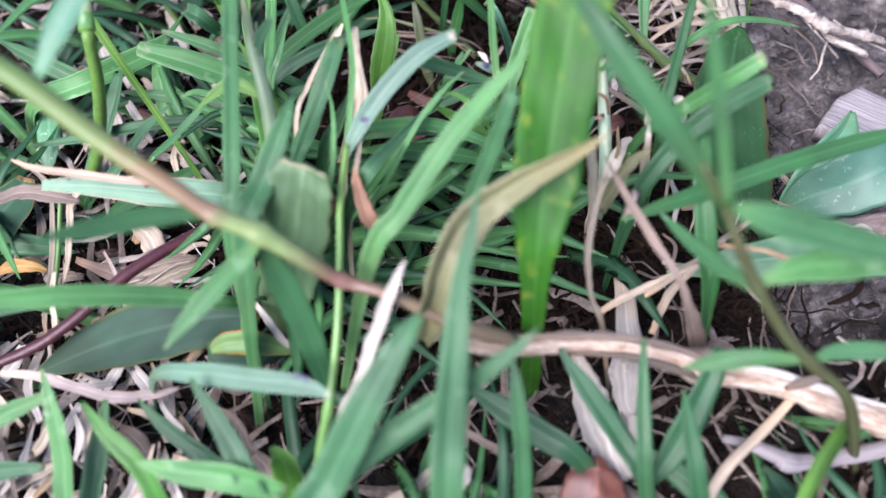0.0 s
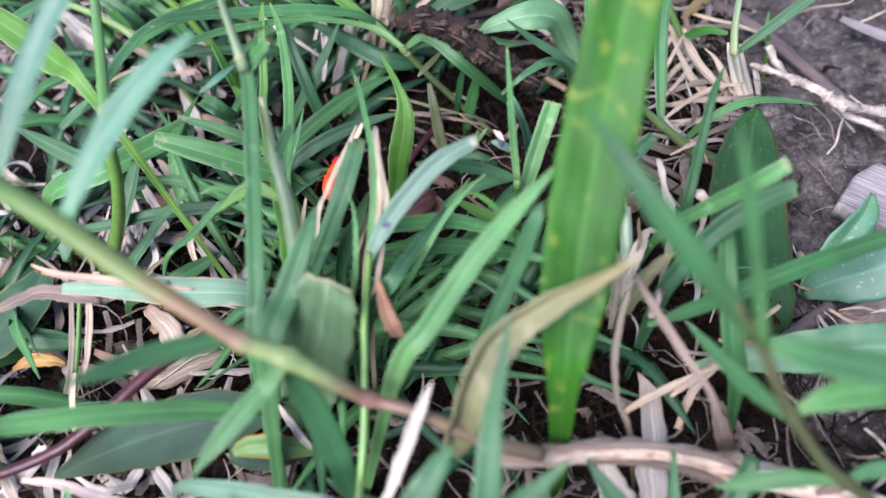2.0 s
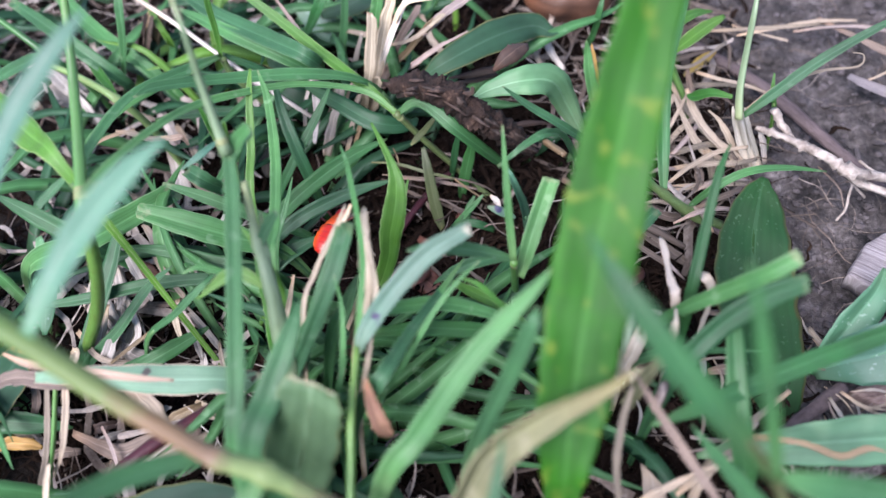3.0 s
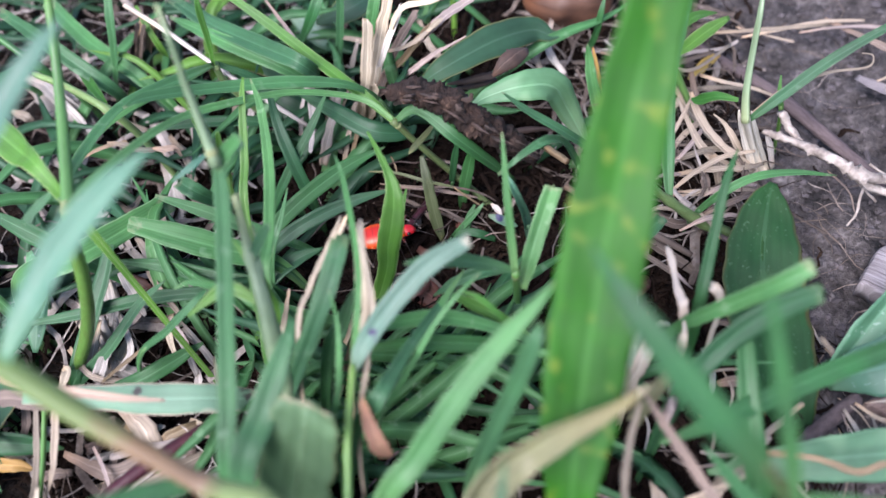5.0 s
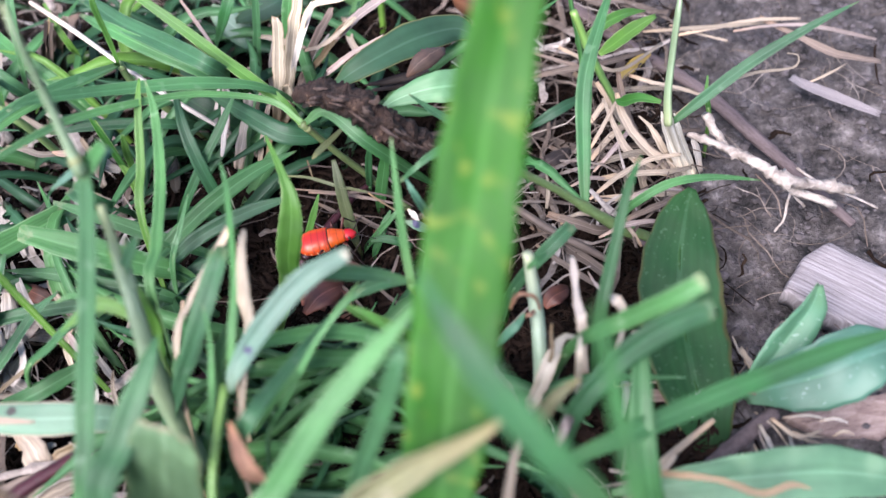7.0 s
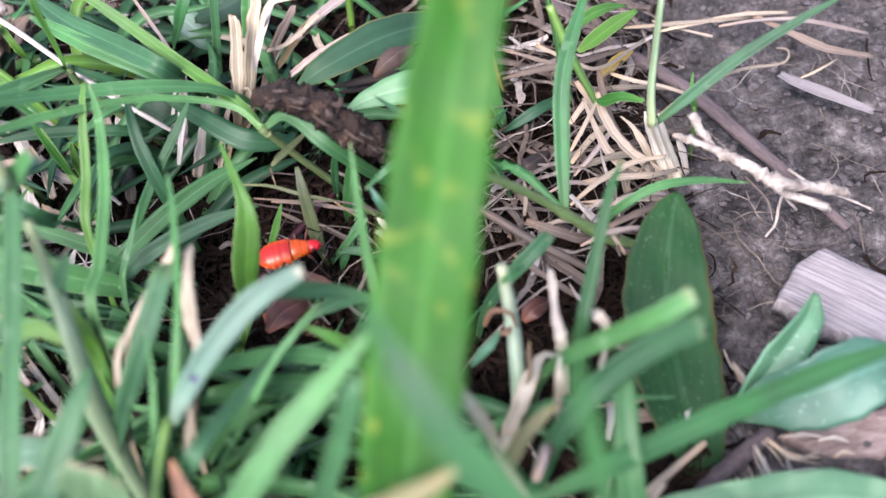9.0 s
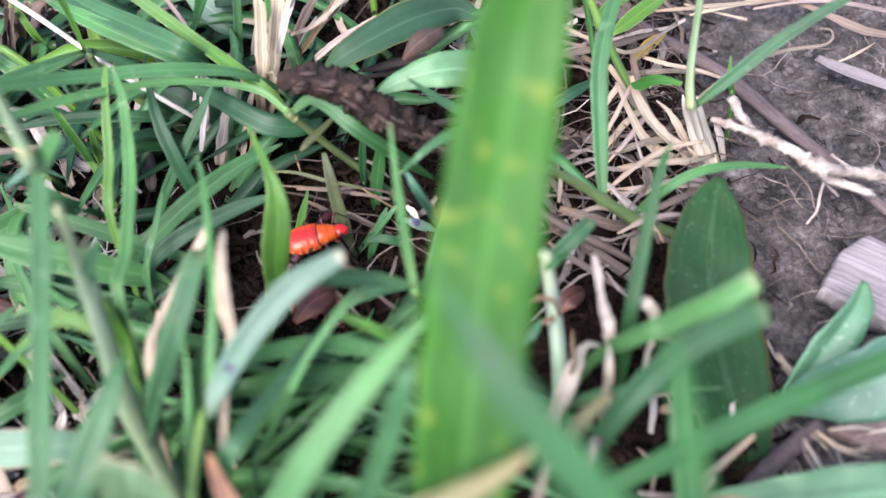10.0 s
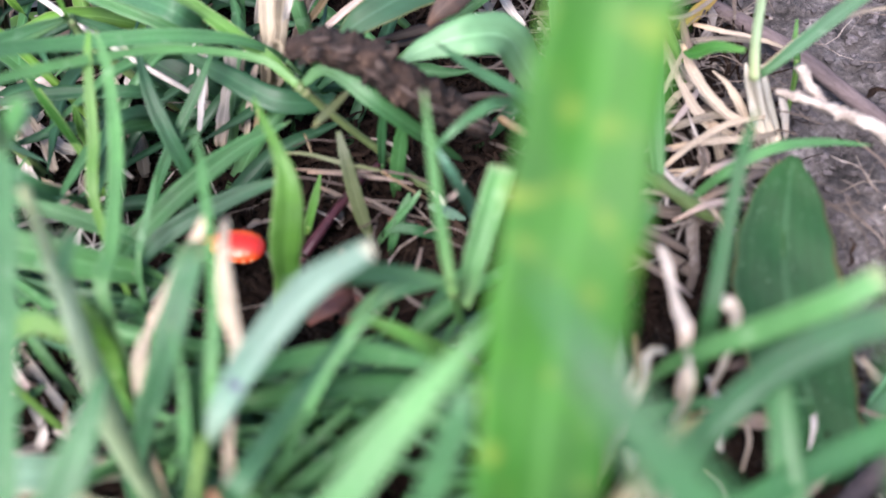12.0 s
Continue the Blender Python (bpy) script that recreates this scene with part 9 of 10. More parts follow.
blade(CREAM, (-3.3, -17.0, 30.0, 0.3), (-3.6, -19.4, 29.0, 0.8), (-3.8, -21.9, 26.0, 1.0), (-4.4, -22.7, 22.0, 0.8), (-6.8, -21.7, 14.0, 0.7), (-11.7, -18.7, -1.0, 0.6), tip='cut', fold=0.5)
blade(CREAM, (-4.8, -16.5, 30.0, 0.2), (-5.5, -17.4, 29.0, 0.6), (-7.0, -18.5, 27.0, 0.5), (-9.3, -19.1, 23.0, 0.4))
plant('dry_straw', 'thin pale straw beside a mown blade', 'straw', 'dry straws')
blade(CREAM, (-14.5, -16.8, 16.0, 0.3), (-15.2, -19.1, 14.0, 0.7), (-16.7, -21.2, 10.0, 0.8), (-19.2, -21.9, 4.0, 0.6), tip='cut', fold=0.5)
plant('dry_straw', 'brown twisted stalk base under the blades', 'straw', 'dry straws')
blade(TAN, (-5.5, -23.7, 18.0, 0.7), (-6.8, -25.6, 14.0, 1.0), (-8.9, -26.8, 8.0, 1.1), (-11.9, -25.9, -1.0, 0.8), fold=0.5)
plant('grass_sprig', 'level green blade over the dark hollow', 'grass', 'grass sprigs')
blade(GRASS, (-4.4, -23.3, 17.0, 0.3), (0.0, -23.3, 18.0, 1.2), (4.6, -23.0, 18.0, 1.5), (8.8, -21.9, 16.0, 1.4), (11.6, -18.9, 10.0, 1.0), (12.2, -16.0, 4.0, 0.7))
plant('grass_sprig', 'dark level blade below the hollow', 'grass', 'grass sprigs')
blade(DARK, (-1.7, -24.2, 13.0, 0.3), (2.1, -23.8, 14.0, 1.0), (6.0, -23.1, 13.0, 1.2), (8.8, -21.2, 8.0, 0.8))
plant('grass_sprig', 'slender blade crossing the hollow', 'grass', 'grass sprigs')
blade(GRASS, (7.5, -19.1, 22.0, 0.2), (5.4, -22.5, 22.0, 0.7), (2.9, -26.8, 22.0, 0.9), (0.0, -29.8, 20.0, 1.0), (-3.4, -31.0, 15.0, 1.0), (-6.7, -30.4, 8.0, 0.8))
plant('dead_leaf', 'dark red-brown dead leaf in the hollow', 'dry leaf', 'dry leaves')
blade(RUST, (-2.7, -13.1, 5.0, 0.7), (-0.9, -11.3, 6.0, 3.4), (0.9, -9.4, 5.0, 3.0), (1.9, -7.8, 3.0, 1.0), fold=0.2)
plant('dry_straw', 'short splinter of straw on the soil', 'straw', 'dry straws')
blade(PINKSTRAW, (34.4, -8.7, 5.0, 0.2), (35.3, -11.7, 6.0, 0.4), (37.1, -12.3, 4.0, 0.2), tip='cut', fold=0.5)
plant('dry_straw', 'short splinter of straw on the soil', 'straw', 'dry straws')
blade(BROWN, (27.9, -4.7, 6.0, 0.4), (30.7, -7.4, 6.0, 0.7), (34.3, -9.9, 5.0, 0.7), (36.7, -10.5, 3.0, 0.4), tip='cut', fold=0.5)
plant('dry_straw', 'short splinter of straw on the soil', 'straw', 'dry straws')
blade(WHITE, (53.2, -31.0, 3.0, 0.1), (52.9, -32.6, 4.0, 0.2), (53.3, -33.6, 3.0, 0.1), tip='cut', fold=0.5)
plant('dry_straw', 'short splinter of straw on the soil', 'straw', 'dry straws')
blade(CREAM, (56.0, -30.6, 3.0, 0.1), (57.2, -31.6, 4.0, 0.2), (59.3, -31.4, 3.0, 0.1), tip='cut', fold=0.5)
plant('dry_straw', 'short splinter of straw on the soil', 'straw', 'dry straws')
blade(WHITE, (59.3, -29.5, 3.0, 0.1), (60.7, -29.6, 4.0, 0.4), (62.5, -29.8, 3.0, 0.2), tip='cut', fold=0.5)
plant('dry_straw', 'short splinter of straw on the soil', 'straw', 'dry straws')
blade(PINKSTRAW, (52.2, -29.1, 3.0, 0.1), (51.9, -31.3, 4.0, 0.2), (52.4, -32.8, 3.0, 0.1), tip='cut', fold=0.5)
plant('dry_straw', 'short splinter of straw on the soil', 'straw', 'dry straws')
blade(CREAM, (59.6, -32.1, 5.0, 0.1), (60.5, -31.9, 6.0, 0.3), (62.0, -32.0, 5.0, 0.1), tip='cut', fold=0.5)
plant('green_stalk', 'whitish green stalk with torn brown sheaths', 'stem', 'grass shoots')
stalk(PALESTALK, (25.9, -17.8, 24.0, 1.3), (26.4, -19.3, 20.0, 1.6), (26.8, -21.5, 16.0, 1.9), (26.9, -24.3, 14.0, 1.9), (26.9, -26.0, 11.0, 1.8), (26.8, -26.4, 6.0, 1.7), (27.0, -25.6, -1.0, 1.5))
blade(GRASS, (25.7, -19.7, 24.0, 0.4), (26.7, -19.4, 25.0, 0.8), (28.0, -17.8, 24.0, 0.3), fold=0.2)
blade(RED, (23.8, -21.1, 18.0, 0.3), (24.4, -21.3, 21.0, 0.5), (25.2, -21.5, 22.0, 0.4), (26.5, -21.5, 21.0, 0.4), (27.1, -21.4, 18.0, 0.3), tip='cut', fold=0.5)
blade(RED, (25.1, -21.7, 17.5, 0.3), (26.0, -22.1, 18.5, 0.5), (27.1, -20.3, 17.0, 0.3), tip='cut', fold=0.5)
blade(PALE, (25.4, -21.6, 18.0, 0.3), (24.4, -23.1, 18.0, 0.9), (23.3, -23.7, 17.0, 0.9), (22.2, -24.0, 15.0, 0.4), fold=0.3)
plant('dry_straw', 'white split straw leaning over the dark soil', 'straw', 'dry straws')
blade(BLEACHED, (30.8, -16.5, 21.0, 0.4), (30.8, -18.9, 22.0, 0.9), (30.7, -21.4, 22.5, 0.7), (30.7, -23.8, 23.0, 0.9), (30.9, -25.8, 23.0, 1.1), (31.3, -26.5, 18.0, 0.8), (32.0, -26.5, 10.0, 0.8), (33.0, -25.9, -1.0, 0.6), tip='cut', fold=0.3)
plant('dry_straw', 'bleached split straw sheath beside the whitish stalk', 'straw', 'dry straws')
blade(BLEACHED, (31.2, -22.8, 14.0, 0.5), (29.7, -23.5, 15.5, 0.8), (28.8, -24.8, 16.0, 1.3), (27.6, -27.1, 16.0, 1.7), (26.7, -28.5, 14.0, 1.7), (25.7, -29.1, 10.0, 1.5), (25.4, -28.4, 4.0, 1.2), (25.3, -27.5, -1.0, 0.8), tip='cut', fold=0.3)
blade(TAN, (28.3, -22.5, 17.0, 0.2), (28.1, -23.9, 17.0, 0.4), (28.1, -25.8, 17.0, 0.5), (27.7, -26.8, 16.0, 0.3), tip='cut', fold=0.4)
plant('dry_straw', 'torn white straw end above the soil', 'straw', 'dry straws')
blade(BLEACHED, (34.4, -21.6, 21.0, 0.4), (34.8, -22.8, 22.0, 1.2), (35.5, -23.4, 21.0, 0.9), (35.6, -24.4, 18.0, 0.7), (35.4, -24.8, 15.0, 0.6), (35.7, -24.6, 8.0, 0.5), (36.6, -23.4, -1.0, 0.5), tip='cut', fold=0.3)
plant('dry_straw', 'thin pale straw standing in the gap', 'straw', 'dry straws')
blade(BLEACHED, (30.5, -27.8, 24.0, 0.3), (30.2, -29.9, 24.0, 0.7), (30.3, -30.2, 20.0, 0.7), (30.8, -29.1, 12.0, 0.7), (31.9, -27.2, -1.0, 0.5), tip='cut', fold=0.4)
plant('cut_stalk', 'short pinkish cut stalk with a dark hollow end', 'stalk', 'cut stalks')
stalk(PINKSTRAW, (27.6, -37.4, 19.0, 1.0), (28.1, -36.5, 20.0, 1.2), (28.9, -34.9, 20.0, 1.2), (31.1, -29.7, 12.0, 1.0), (33.8, -23.3, -1.0, 0.9))
plant('dry_straw', 'frayed cream straw at the foot of the broad blade', 'straw', 'dry straws')
blade(BLEACHED, (21.7, -32.6, 30.0, 0.3), (22.1, -34.1, 30.0, 0.8), (23.0, -34.8, 28.0, 1.1), (23.9, -34.1, 22.0, 1.1), (25.0, -31.4, 8.0, 0.9), (25.4, -30.1, -1.0, 0.6), tip='cut', fold=0.4)
blade(BLEACHED, (24.9, -34.1, 22.0, 0.4), (25.3, -35.6, 23.0, 1.0), (25.6, -36.0, 20.0, 0.7), tip='cut', fold=0.4)
# -- end of plants --

# ---- litter and crumbs ----
CHAFF = rough_material("chaff", (0.3, (0.03, 0.02, 0.016)), (0.5, (0.105, 0.08, 0.064)), (0.72, (0.32, 0.28, 0.255)), scale=90, fine_scale=1400, relief=0.0003, vary=0.5)
WHITECHAFF = rough_material("bleached_chaff", (0.3, (0.09, 0.07, 0.06)), (0.5, (0.25, 0.215, 0.19)), (0.72, (0.5, 0.455, 0.41)), scale=90, fine_scale=1400, relief=0.0003, vary=0.3)
# Near-black: deep shade between the blades is put into this litter's colour.
SHADE_DUFF = rough_material("dark_litter", (0.3, (0.003, 0.002, 0.0016)), (0.55, (0.011, 0.0068, 0.0049)), (0.75, (0.045, 0.029, 0.02)), scale=120, fine_scale=1200, relief=0.0004, vary=0.5, gloss=0.05)
CRUMB = rough_material("soil_crumb", (0.3, (0.017, 0.0145, 0.015)), (0.55, (0.068, 0.059, 0.061)), (0.75, (0.19, 0.167, 0.172)), scale=250, fine_scale=1500, relief=0.0004, vary=0.25)


def bare(x, y):
    """1 on the bare patch of soil, 0 under the grass."""
    return max(0.0, min(1.0, (x - 0.046) / 0.01)) * max(0.0, min(1.0, (y + 0.052) / 0.015)) * (1 if y < 0.055 else 0.4)


def strips(name, label, mat, count, seed, long, wide, high, keep, bent=0.7):
    """Many small crooked strips lying about as one mesh; most are thin, a few are broad."""
    rnd, verts, faces = random.Random(seed), [], []
    while count:
        x, y = rnd.uniform(-0.11, 0.12), rnd.uniform(-0.1, 0.085)
        if rnd.random() > keep(x, y):
            continue
        count -= 1
        a, size = rnd.uniform(0, math.pi), rnd.uniform(*long)
        half = wide[0] + (wide[1] - wide[0]) * rnd.random() ** 2.5
        z0, z1, bend, kink = rnd.uniform(*high), rnd.uniform(*high), rnd.gauss(0, bent), rnd.gauss(0, bent * 0.5)
        first, flat = len(verts), rnd.uniform(0.15, 0.6)
        for i in range(7):
            s = i / 6 - 0.5
            b = a + bend * s + 0.5 * kink * math.sin(s * 7)
            cx, cy = x + size * s * math.cos(b), y + size * s * math.sin(b)
            cz = max(ground_height(cx, cy) + half * 0.3, z0 + (z1 - z0) * (s + 0.5) + 0.12 * size * (0.25 - s * s) * bend + rnd.uniform(-0.3, 0.3) * half)
            w = half * (1 - 1.2 * abs(s) ** 2) * rnd.uniform(0.6, 1.25)
            sx, sy = -math.sin(b) * w, math.cos(b) * w
            verts += [(cx + sx, cy + sy, cz), (cx, cy, cz + w * flat), (cx - sx, cy - sy, cz + w * 0.1), (cx, cy, cz - w * flat * 0.5)]
        for i in range(6):
            p = first + 4 * i
            faces += [(p + k, p + (k + 1) % 4, p + 4 + (k + 1) % 4, p + 4 + k) for k in range(4)]
        faces += [(first + 3, first + 2, first + 1, first), (first + 24, first + 25, first + 26, first + 27)]
    me = bpy.data.meshes.new(name)
    me.from_pydata(verts, [], faces)
    me.materials.append(mat)
    return tagged(new(name, me), label, "litter", kind="stuff")


def by_roots(x, y):
    """1 in the tangle of straw round the grass that borders the bare soil."""
    return 1.0 if 0.02 < x < 0.05 and -0.004 < y < 0.05 else 0.03 if x < 0.03 else 0.0


# Dense blackened scraps paint shade into the gaps, almost none on bare soil.
strips("dark_litter", "dark rotting plant scraps between the grass, with shade in their colour", SHADE_DUFF, 9500, 11, (0.0015, 0.009), (0.0001, 0.0005), (-0.001, 0.0035), lambda x, y: 1 - 0.99 * bare(x, y))
strips("humus_crumbs", "fine black-brown scraps under the grass, with shade in their colour", SHADE_DUFF, 11000, 17, (0.0008, 0.006), (0.00012, 0.00055), (-0.0005, 0.0025), lambda x, y: 1.0 if -0.05 < x < 0.047 and -0.045 < y < 0.05 else 0.05 * (1 - bare(x, y)))
strips("straw_litter", "pale broken straw scattered under the grass", CHAFF, 1000, 12, (0.004, 0.02), (0.00012, 0.0007), (0.0, 0.005), lambda x, y: (1 - 0.93 * bare(x, y)) * (1 if x < -0.025 or y < -0.035 else 0.05))
strips("root_hairs", "fine dry rootlets on the soil", CHAFF, 450, 13, (0.003, 0.014), (0.00004, 0.00012), (-0.0008, 0.0015), lambda x, y: 0.3 + 0.7 * bare(x, y), 0.7)
strips("straw_mat", "tangle of grey dry straw around the grass roots", CHAFF, 140, 14, (0.006, 0.024), (0.00012, 0.00085), (0.0005, 0.0065), by_roots, 0.6)
strips("straw_fibres", "thin crooked straw fibres around the grass roots", CHAFF, 170, 15, (0.005, 0.016), (0.00006, 0.00016), (0.0005, 0.007), by_roots, 0.8)
strips("bleached_scraps", "bleached scraps of straw in the tangle", WHITECHAFF, 620, 16, (0.004, 0.016), (0.00008, 0.0008), (0.001, 0.006), lambda x, y: 0.3 * by_roots(x, y) + (0.5 if x < -0.022 else 0.0), 0.4)


def crumbs():
    rnd, verts, faces = random.Random(21), [], []
    ico = bmesh.new()
    bmesh.ops.create_icosphere(ico, subdivisions=1, radius=1)
    shape = [v.co.copy() for v in ico.verts]
    sides = [[v.index for v in f.verts] for f in ico.faces]
    ico.free()
    for _ in range(60000):
        x, y = rnd.uniform(-0.1, 0.115), rnd.uniform(-0.09, 0.08)
        if rnd.random() > 0.06 + 0.94 * bare(x, y):
            continue
        r = 0.00009 + 0.00075 * rnd.random() ** 7
        z, first = ground_height(x, y) + 0.3 * r, len(verts)
        squash = Vector((rnd.uniform(0.7, 1.3), rnd.uniform(0.7, 1.3), rnd.uniform(0.5, 0.9)))
        verts += [tuple(Vector((x, y, z)) + Vector(a * b for a, b in zip(v, squash)) * r * rnd.uniform(0.55, 1.3)) for v in shape]
        faces += [[first + k for k in f] for f in sides]
    me = bpy.data.meshes.new("soil_crumbs")
    me.from_pydata(verts, [], faces)
    me.materials.append(CRUMB)
    tagged(new("soil_crumbs", me), "loose crumbs of dry grey soil", "soil", kind="stuff")


crumbs()


def undergrowth(name, label, mat, count, seed, tall, keep, wide=0.1):
    """Thin low grass blades that fill the thicket, one mesh: each rises, arches over and tapers."""
    rnd, verts, faces, uvs = random.Random(seed), [], [], []
    clearings = ((-0.043, -0.018, 0.009), (-0.031, -0.028, 0.009), (-0.04, -0.034, 0.008), (-0.034, -0.058, 0.014), (-0.028, -0.056, 0.01), (0.03, -0.06, 0.012), (0.022, -0.052, 0.008))
    hollow = ((-0.0125, -0.006), (-0.005, -0.004), (0.0, -0.004), (0.004, -0.003), (-0.004, 0.004), (0.001, 0.006), (0.005, 0.004), (0.009, 0.001))
    toward = Vector((0.016, -0.062, 0.09)).normalized()
    tries = 0
    while count and tries < 20000:
        tries += 1
        x, y = rnd.uniform(-wide, wide), rnd.uniform(-wide, wide)
        if rnd.random() > keep(x, y):
            continue
        a, size, lift = rnd.gauss(math.pi if rnd.random() < 0.5 else 0, 0.75), rnd.uniform(0.014, 0.034), rnd.uniform(*tall)
        half, bend = rnd.uniform(0.00045, 0.0012), rnd.uniform(-0.7, 0.7)
        line = []
        for i in range(10):
            s = i / 9
            b = a + bend * s
            line.append((Vector((x + size * s * math.cos(b), y + size * s * math.sin(b), lift * math.sin(min(1, s * 1.25) * 1.9) - 0.001)), half * (0.6 + 0.4 * math.sin(3.0 * min(s * 1.4, 0.5))) * (1 - s ** 3) + 0.00006))
        clear = True
        for q, _ in line:
            if any(math.hypot(q.x - cx, q.y - cy) < cr for cx, cy, cr in clearings):
                clear = False
            for hx, hy in hollow:
                off = q - Vector((hx, hy, 0.008))
                if (off - toward * max(0, off.dot(toward))).length < 0.0075:
                    clear = False
        if not clear:
            continue
        count -= 1
        first = len(verts)
        for i, (q, w) in enumerate(line):
            ahead = (line[min(i + 1, 9)][0] - line[max(i - 1, 0)][0]).normalized()
            side = ahead.cross(UP).normalized()
            up = side.cross(ahead)
            verts += [tuple(q + side * w + up * w * 0.3), tuple(q - up * w * 0.15), tuple(q - side * w + up * w * 0.3), tuple(q - up * (w * 0.15 + min(0.0001, w * 0.3)))]
        for i in range(9):
            p = first + 4 * i
            for k in range(4):
                j = (k + 1) % 4
                faces.append((p + k, p + j, p + 4 + j, p + 4 + k))
                u = ((0, 0.5, 1, 0.2)[k], (0, 0.5, 1, 0.2)[j])
                uvs += [(u[0], i / 10), (u[1], i / 10), (u[1], (i + 1) / 10), (u[0], (i + 1) / 10)]
    me = bpy.data.meshes.new(name)
    me.from_pydata(verts, [], faces)
    layer = me.uv_layers.new(name="UVMap")
    for loop, value in zip(layer.data, uvs):
        loop.uv = value
    me.materials.append(mat)
    for f in me.polygons:
        f.use_smooth = True
    return tagged(new(name, me), label, "grass", kind="stuff")


def thicket(x, y):
    """Where grass grows: thick to the west and near the runner, none on the bare soil and in the hollow."""
    if y > 0.085 or bare(x, y) > 0.2 or (x > 0.022 and y > -0.05) or math.hypot((x - 0.012) / 1.3, y + 0.008) < 0.013:
        return 0.0
    return 0.35 if y < -0.036 or x < -0.038 else 1.0 if x < -0.015 else 0.55 if x < 0.005 else 0.5 if y < -0.02 else 0.1


def near_side(x, y):
    """Only the thicket on the near side of the bug's path."""
    return thicket(x, y) * (0.0 if y < -0.036 else 1.0) if y < -0.014 and x < 0.012 else 0.0


undergrowth("crossing_grass", "mixed green grass blades crossing over the near litter", GRASS, 60, 35, (0.005, 0.016), near_side)
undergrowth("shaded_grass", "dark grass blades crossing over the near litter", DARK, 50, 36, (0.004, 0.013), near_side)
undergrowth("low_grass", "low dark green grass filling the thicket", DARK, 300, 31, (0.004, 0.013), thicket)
undergrowth("fine_grass", "fine pale green grass blades in the thicket", GRASS, 170, 32, (0.006, 0.017), thicket)
undergrowth("young_grass", "bright young grass blades in the thicket", BRIGHT, 26, 33, (0.006, 0.018), thicket)
undergrowth("lawn", "rough lawn grass around the thicket", GRASS, 3200, 34, (0.01, 0.03), lambda x, y: 0.0 if math.hypot(x - 0.01, y + 0.01) < 0.125 else max(0.0, 1.2 - 2.2 * math.hypot(x, y)), 0.5)


def slab(name, label, category, mat, rim, low, thick, grain):
    """A flat splintered piece lying on the soil: a chipped outline in mm, a top with long ridges along its grain."""
    middle = Vector((sum(x for x, _ in rim), sum(y for _, y in rim), 0)) * (MM / len(rim))
    piece = tagged(new(name), label, category)
    piece.location = middle + Vector((0, 0, low * MM))
    rnd = random.Random(len(rim) + int(rim[0][0]))
    edge = []
    for (ax, ay), (bx, by) in zip(rim, rim[1:] + rim[:1]):
        for k in range(6):
            edge.append(Vector((ax + (bx - ax) * k / 6 + rnd.uniform(-0.18, 0.18), ay + (by - ay) * k / 6 + rnd.uniform(-0.18, 0.18), 0)) * MM - middle)
    along = Vector((math.cos(radians(grain)), math.sin(radians(grain)), 0))
    across = Vector((-along.y, along.x, 0))
    bm = bmesh.new()
    uv = bm.loops.layers.uv.new("UVMap")
    rings = []
    for size, high in ((0.97, -0.6), (1.0, 0.2), (0.985, 0.8), (0.95, 1.0), (0.8, 1.06), (0.6, 1.08), (0.4, 1.1), (0.2, 1.1), (0.05, 1.1)):
        ring = []
        for v in edge:
            at = v * size
            ridge = 0.05 * noise.noise(Vector((at.dot(across) * 2600, at.dot(along) * 160, 3))) if high > 0.5 else 0.0
            ring.append(bm.verts.new((at.x, at.y, (high + ridge) * thick * MM)))
        rings.append(ring)
    for a, b in zip(rings, rings[1:]):
        for k in range(len(edge)):
            bm.faces.new((a[k], a[(k + 1) % len(edge)], b[(k + 1) % len(edge)], b[k]))
    bm.faces.new(rings[0][::-1])
    bm.faces.new(rings[-1])
    bmesh.ops.recalc_face_normals(bm, faces=bm.faces)
    for f in bm.faces:
        for loop in f.loops:
            loop[uv].uv = (loop.vert.co.dot(across) * 60, loop.vert.co.dot(along) * 60)
    return part("body", bm, mat, piece)


slab("wood_chip", "weathered grey wood chip lying on the soil", "wood chip", CHIP, [(59.5, -11.4), (63.1, -6.1), (67.1, -4.2), (74.9, -10.3), (75.9, -16.0), (69.8, -18.1), (64.3, -15.6)], 0.4, 2.2, -38)
slab("bark_piece", "flat pinkish brown piece of bark on the soil", "bark", BARKPIECE, [(56.1, -27.7), (60.1, -26.3), (65.7, -25.4), (72.5, -24.9), (72.5, -29.2), (66.8, -30.8), (59.8, -30.2)], -0.6, 1.3, 4)


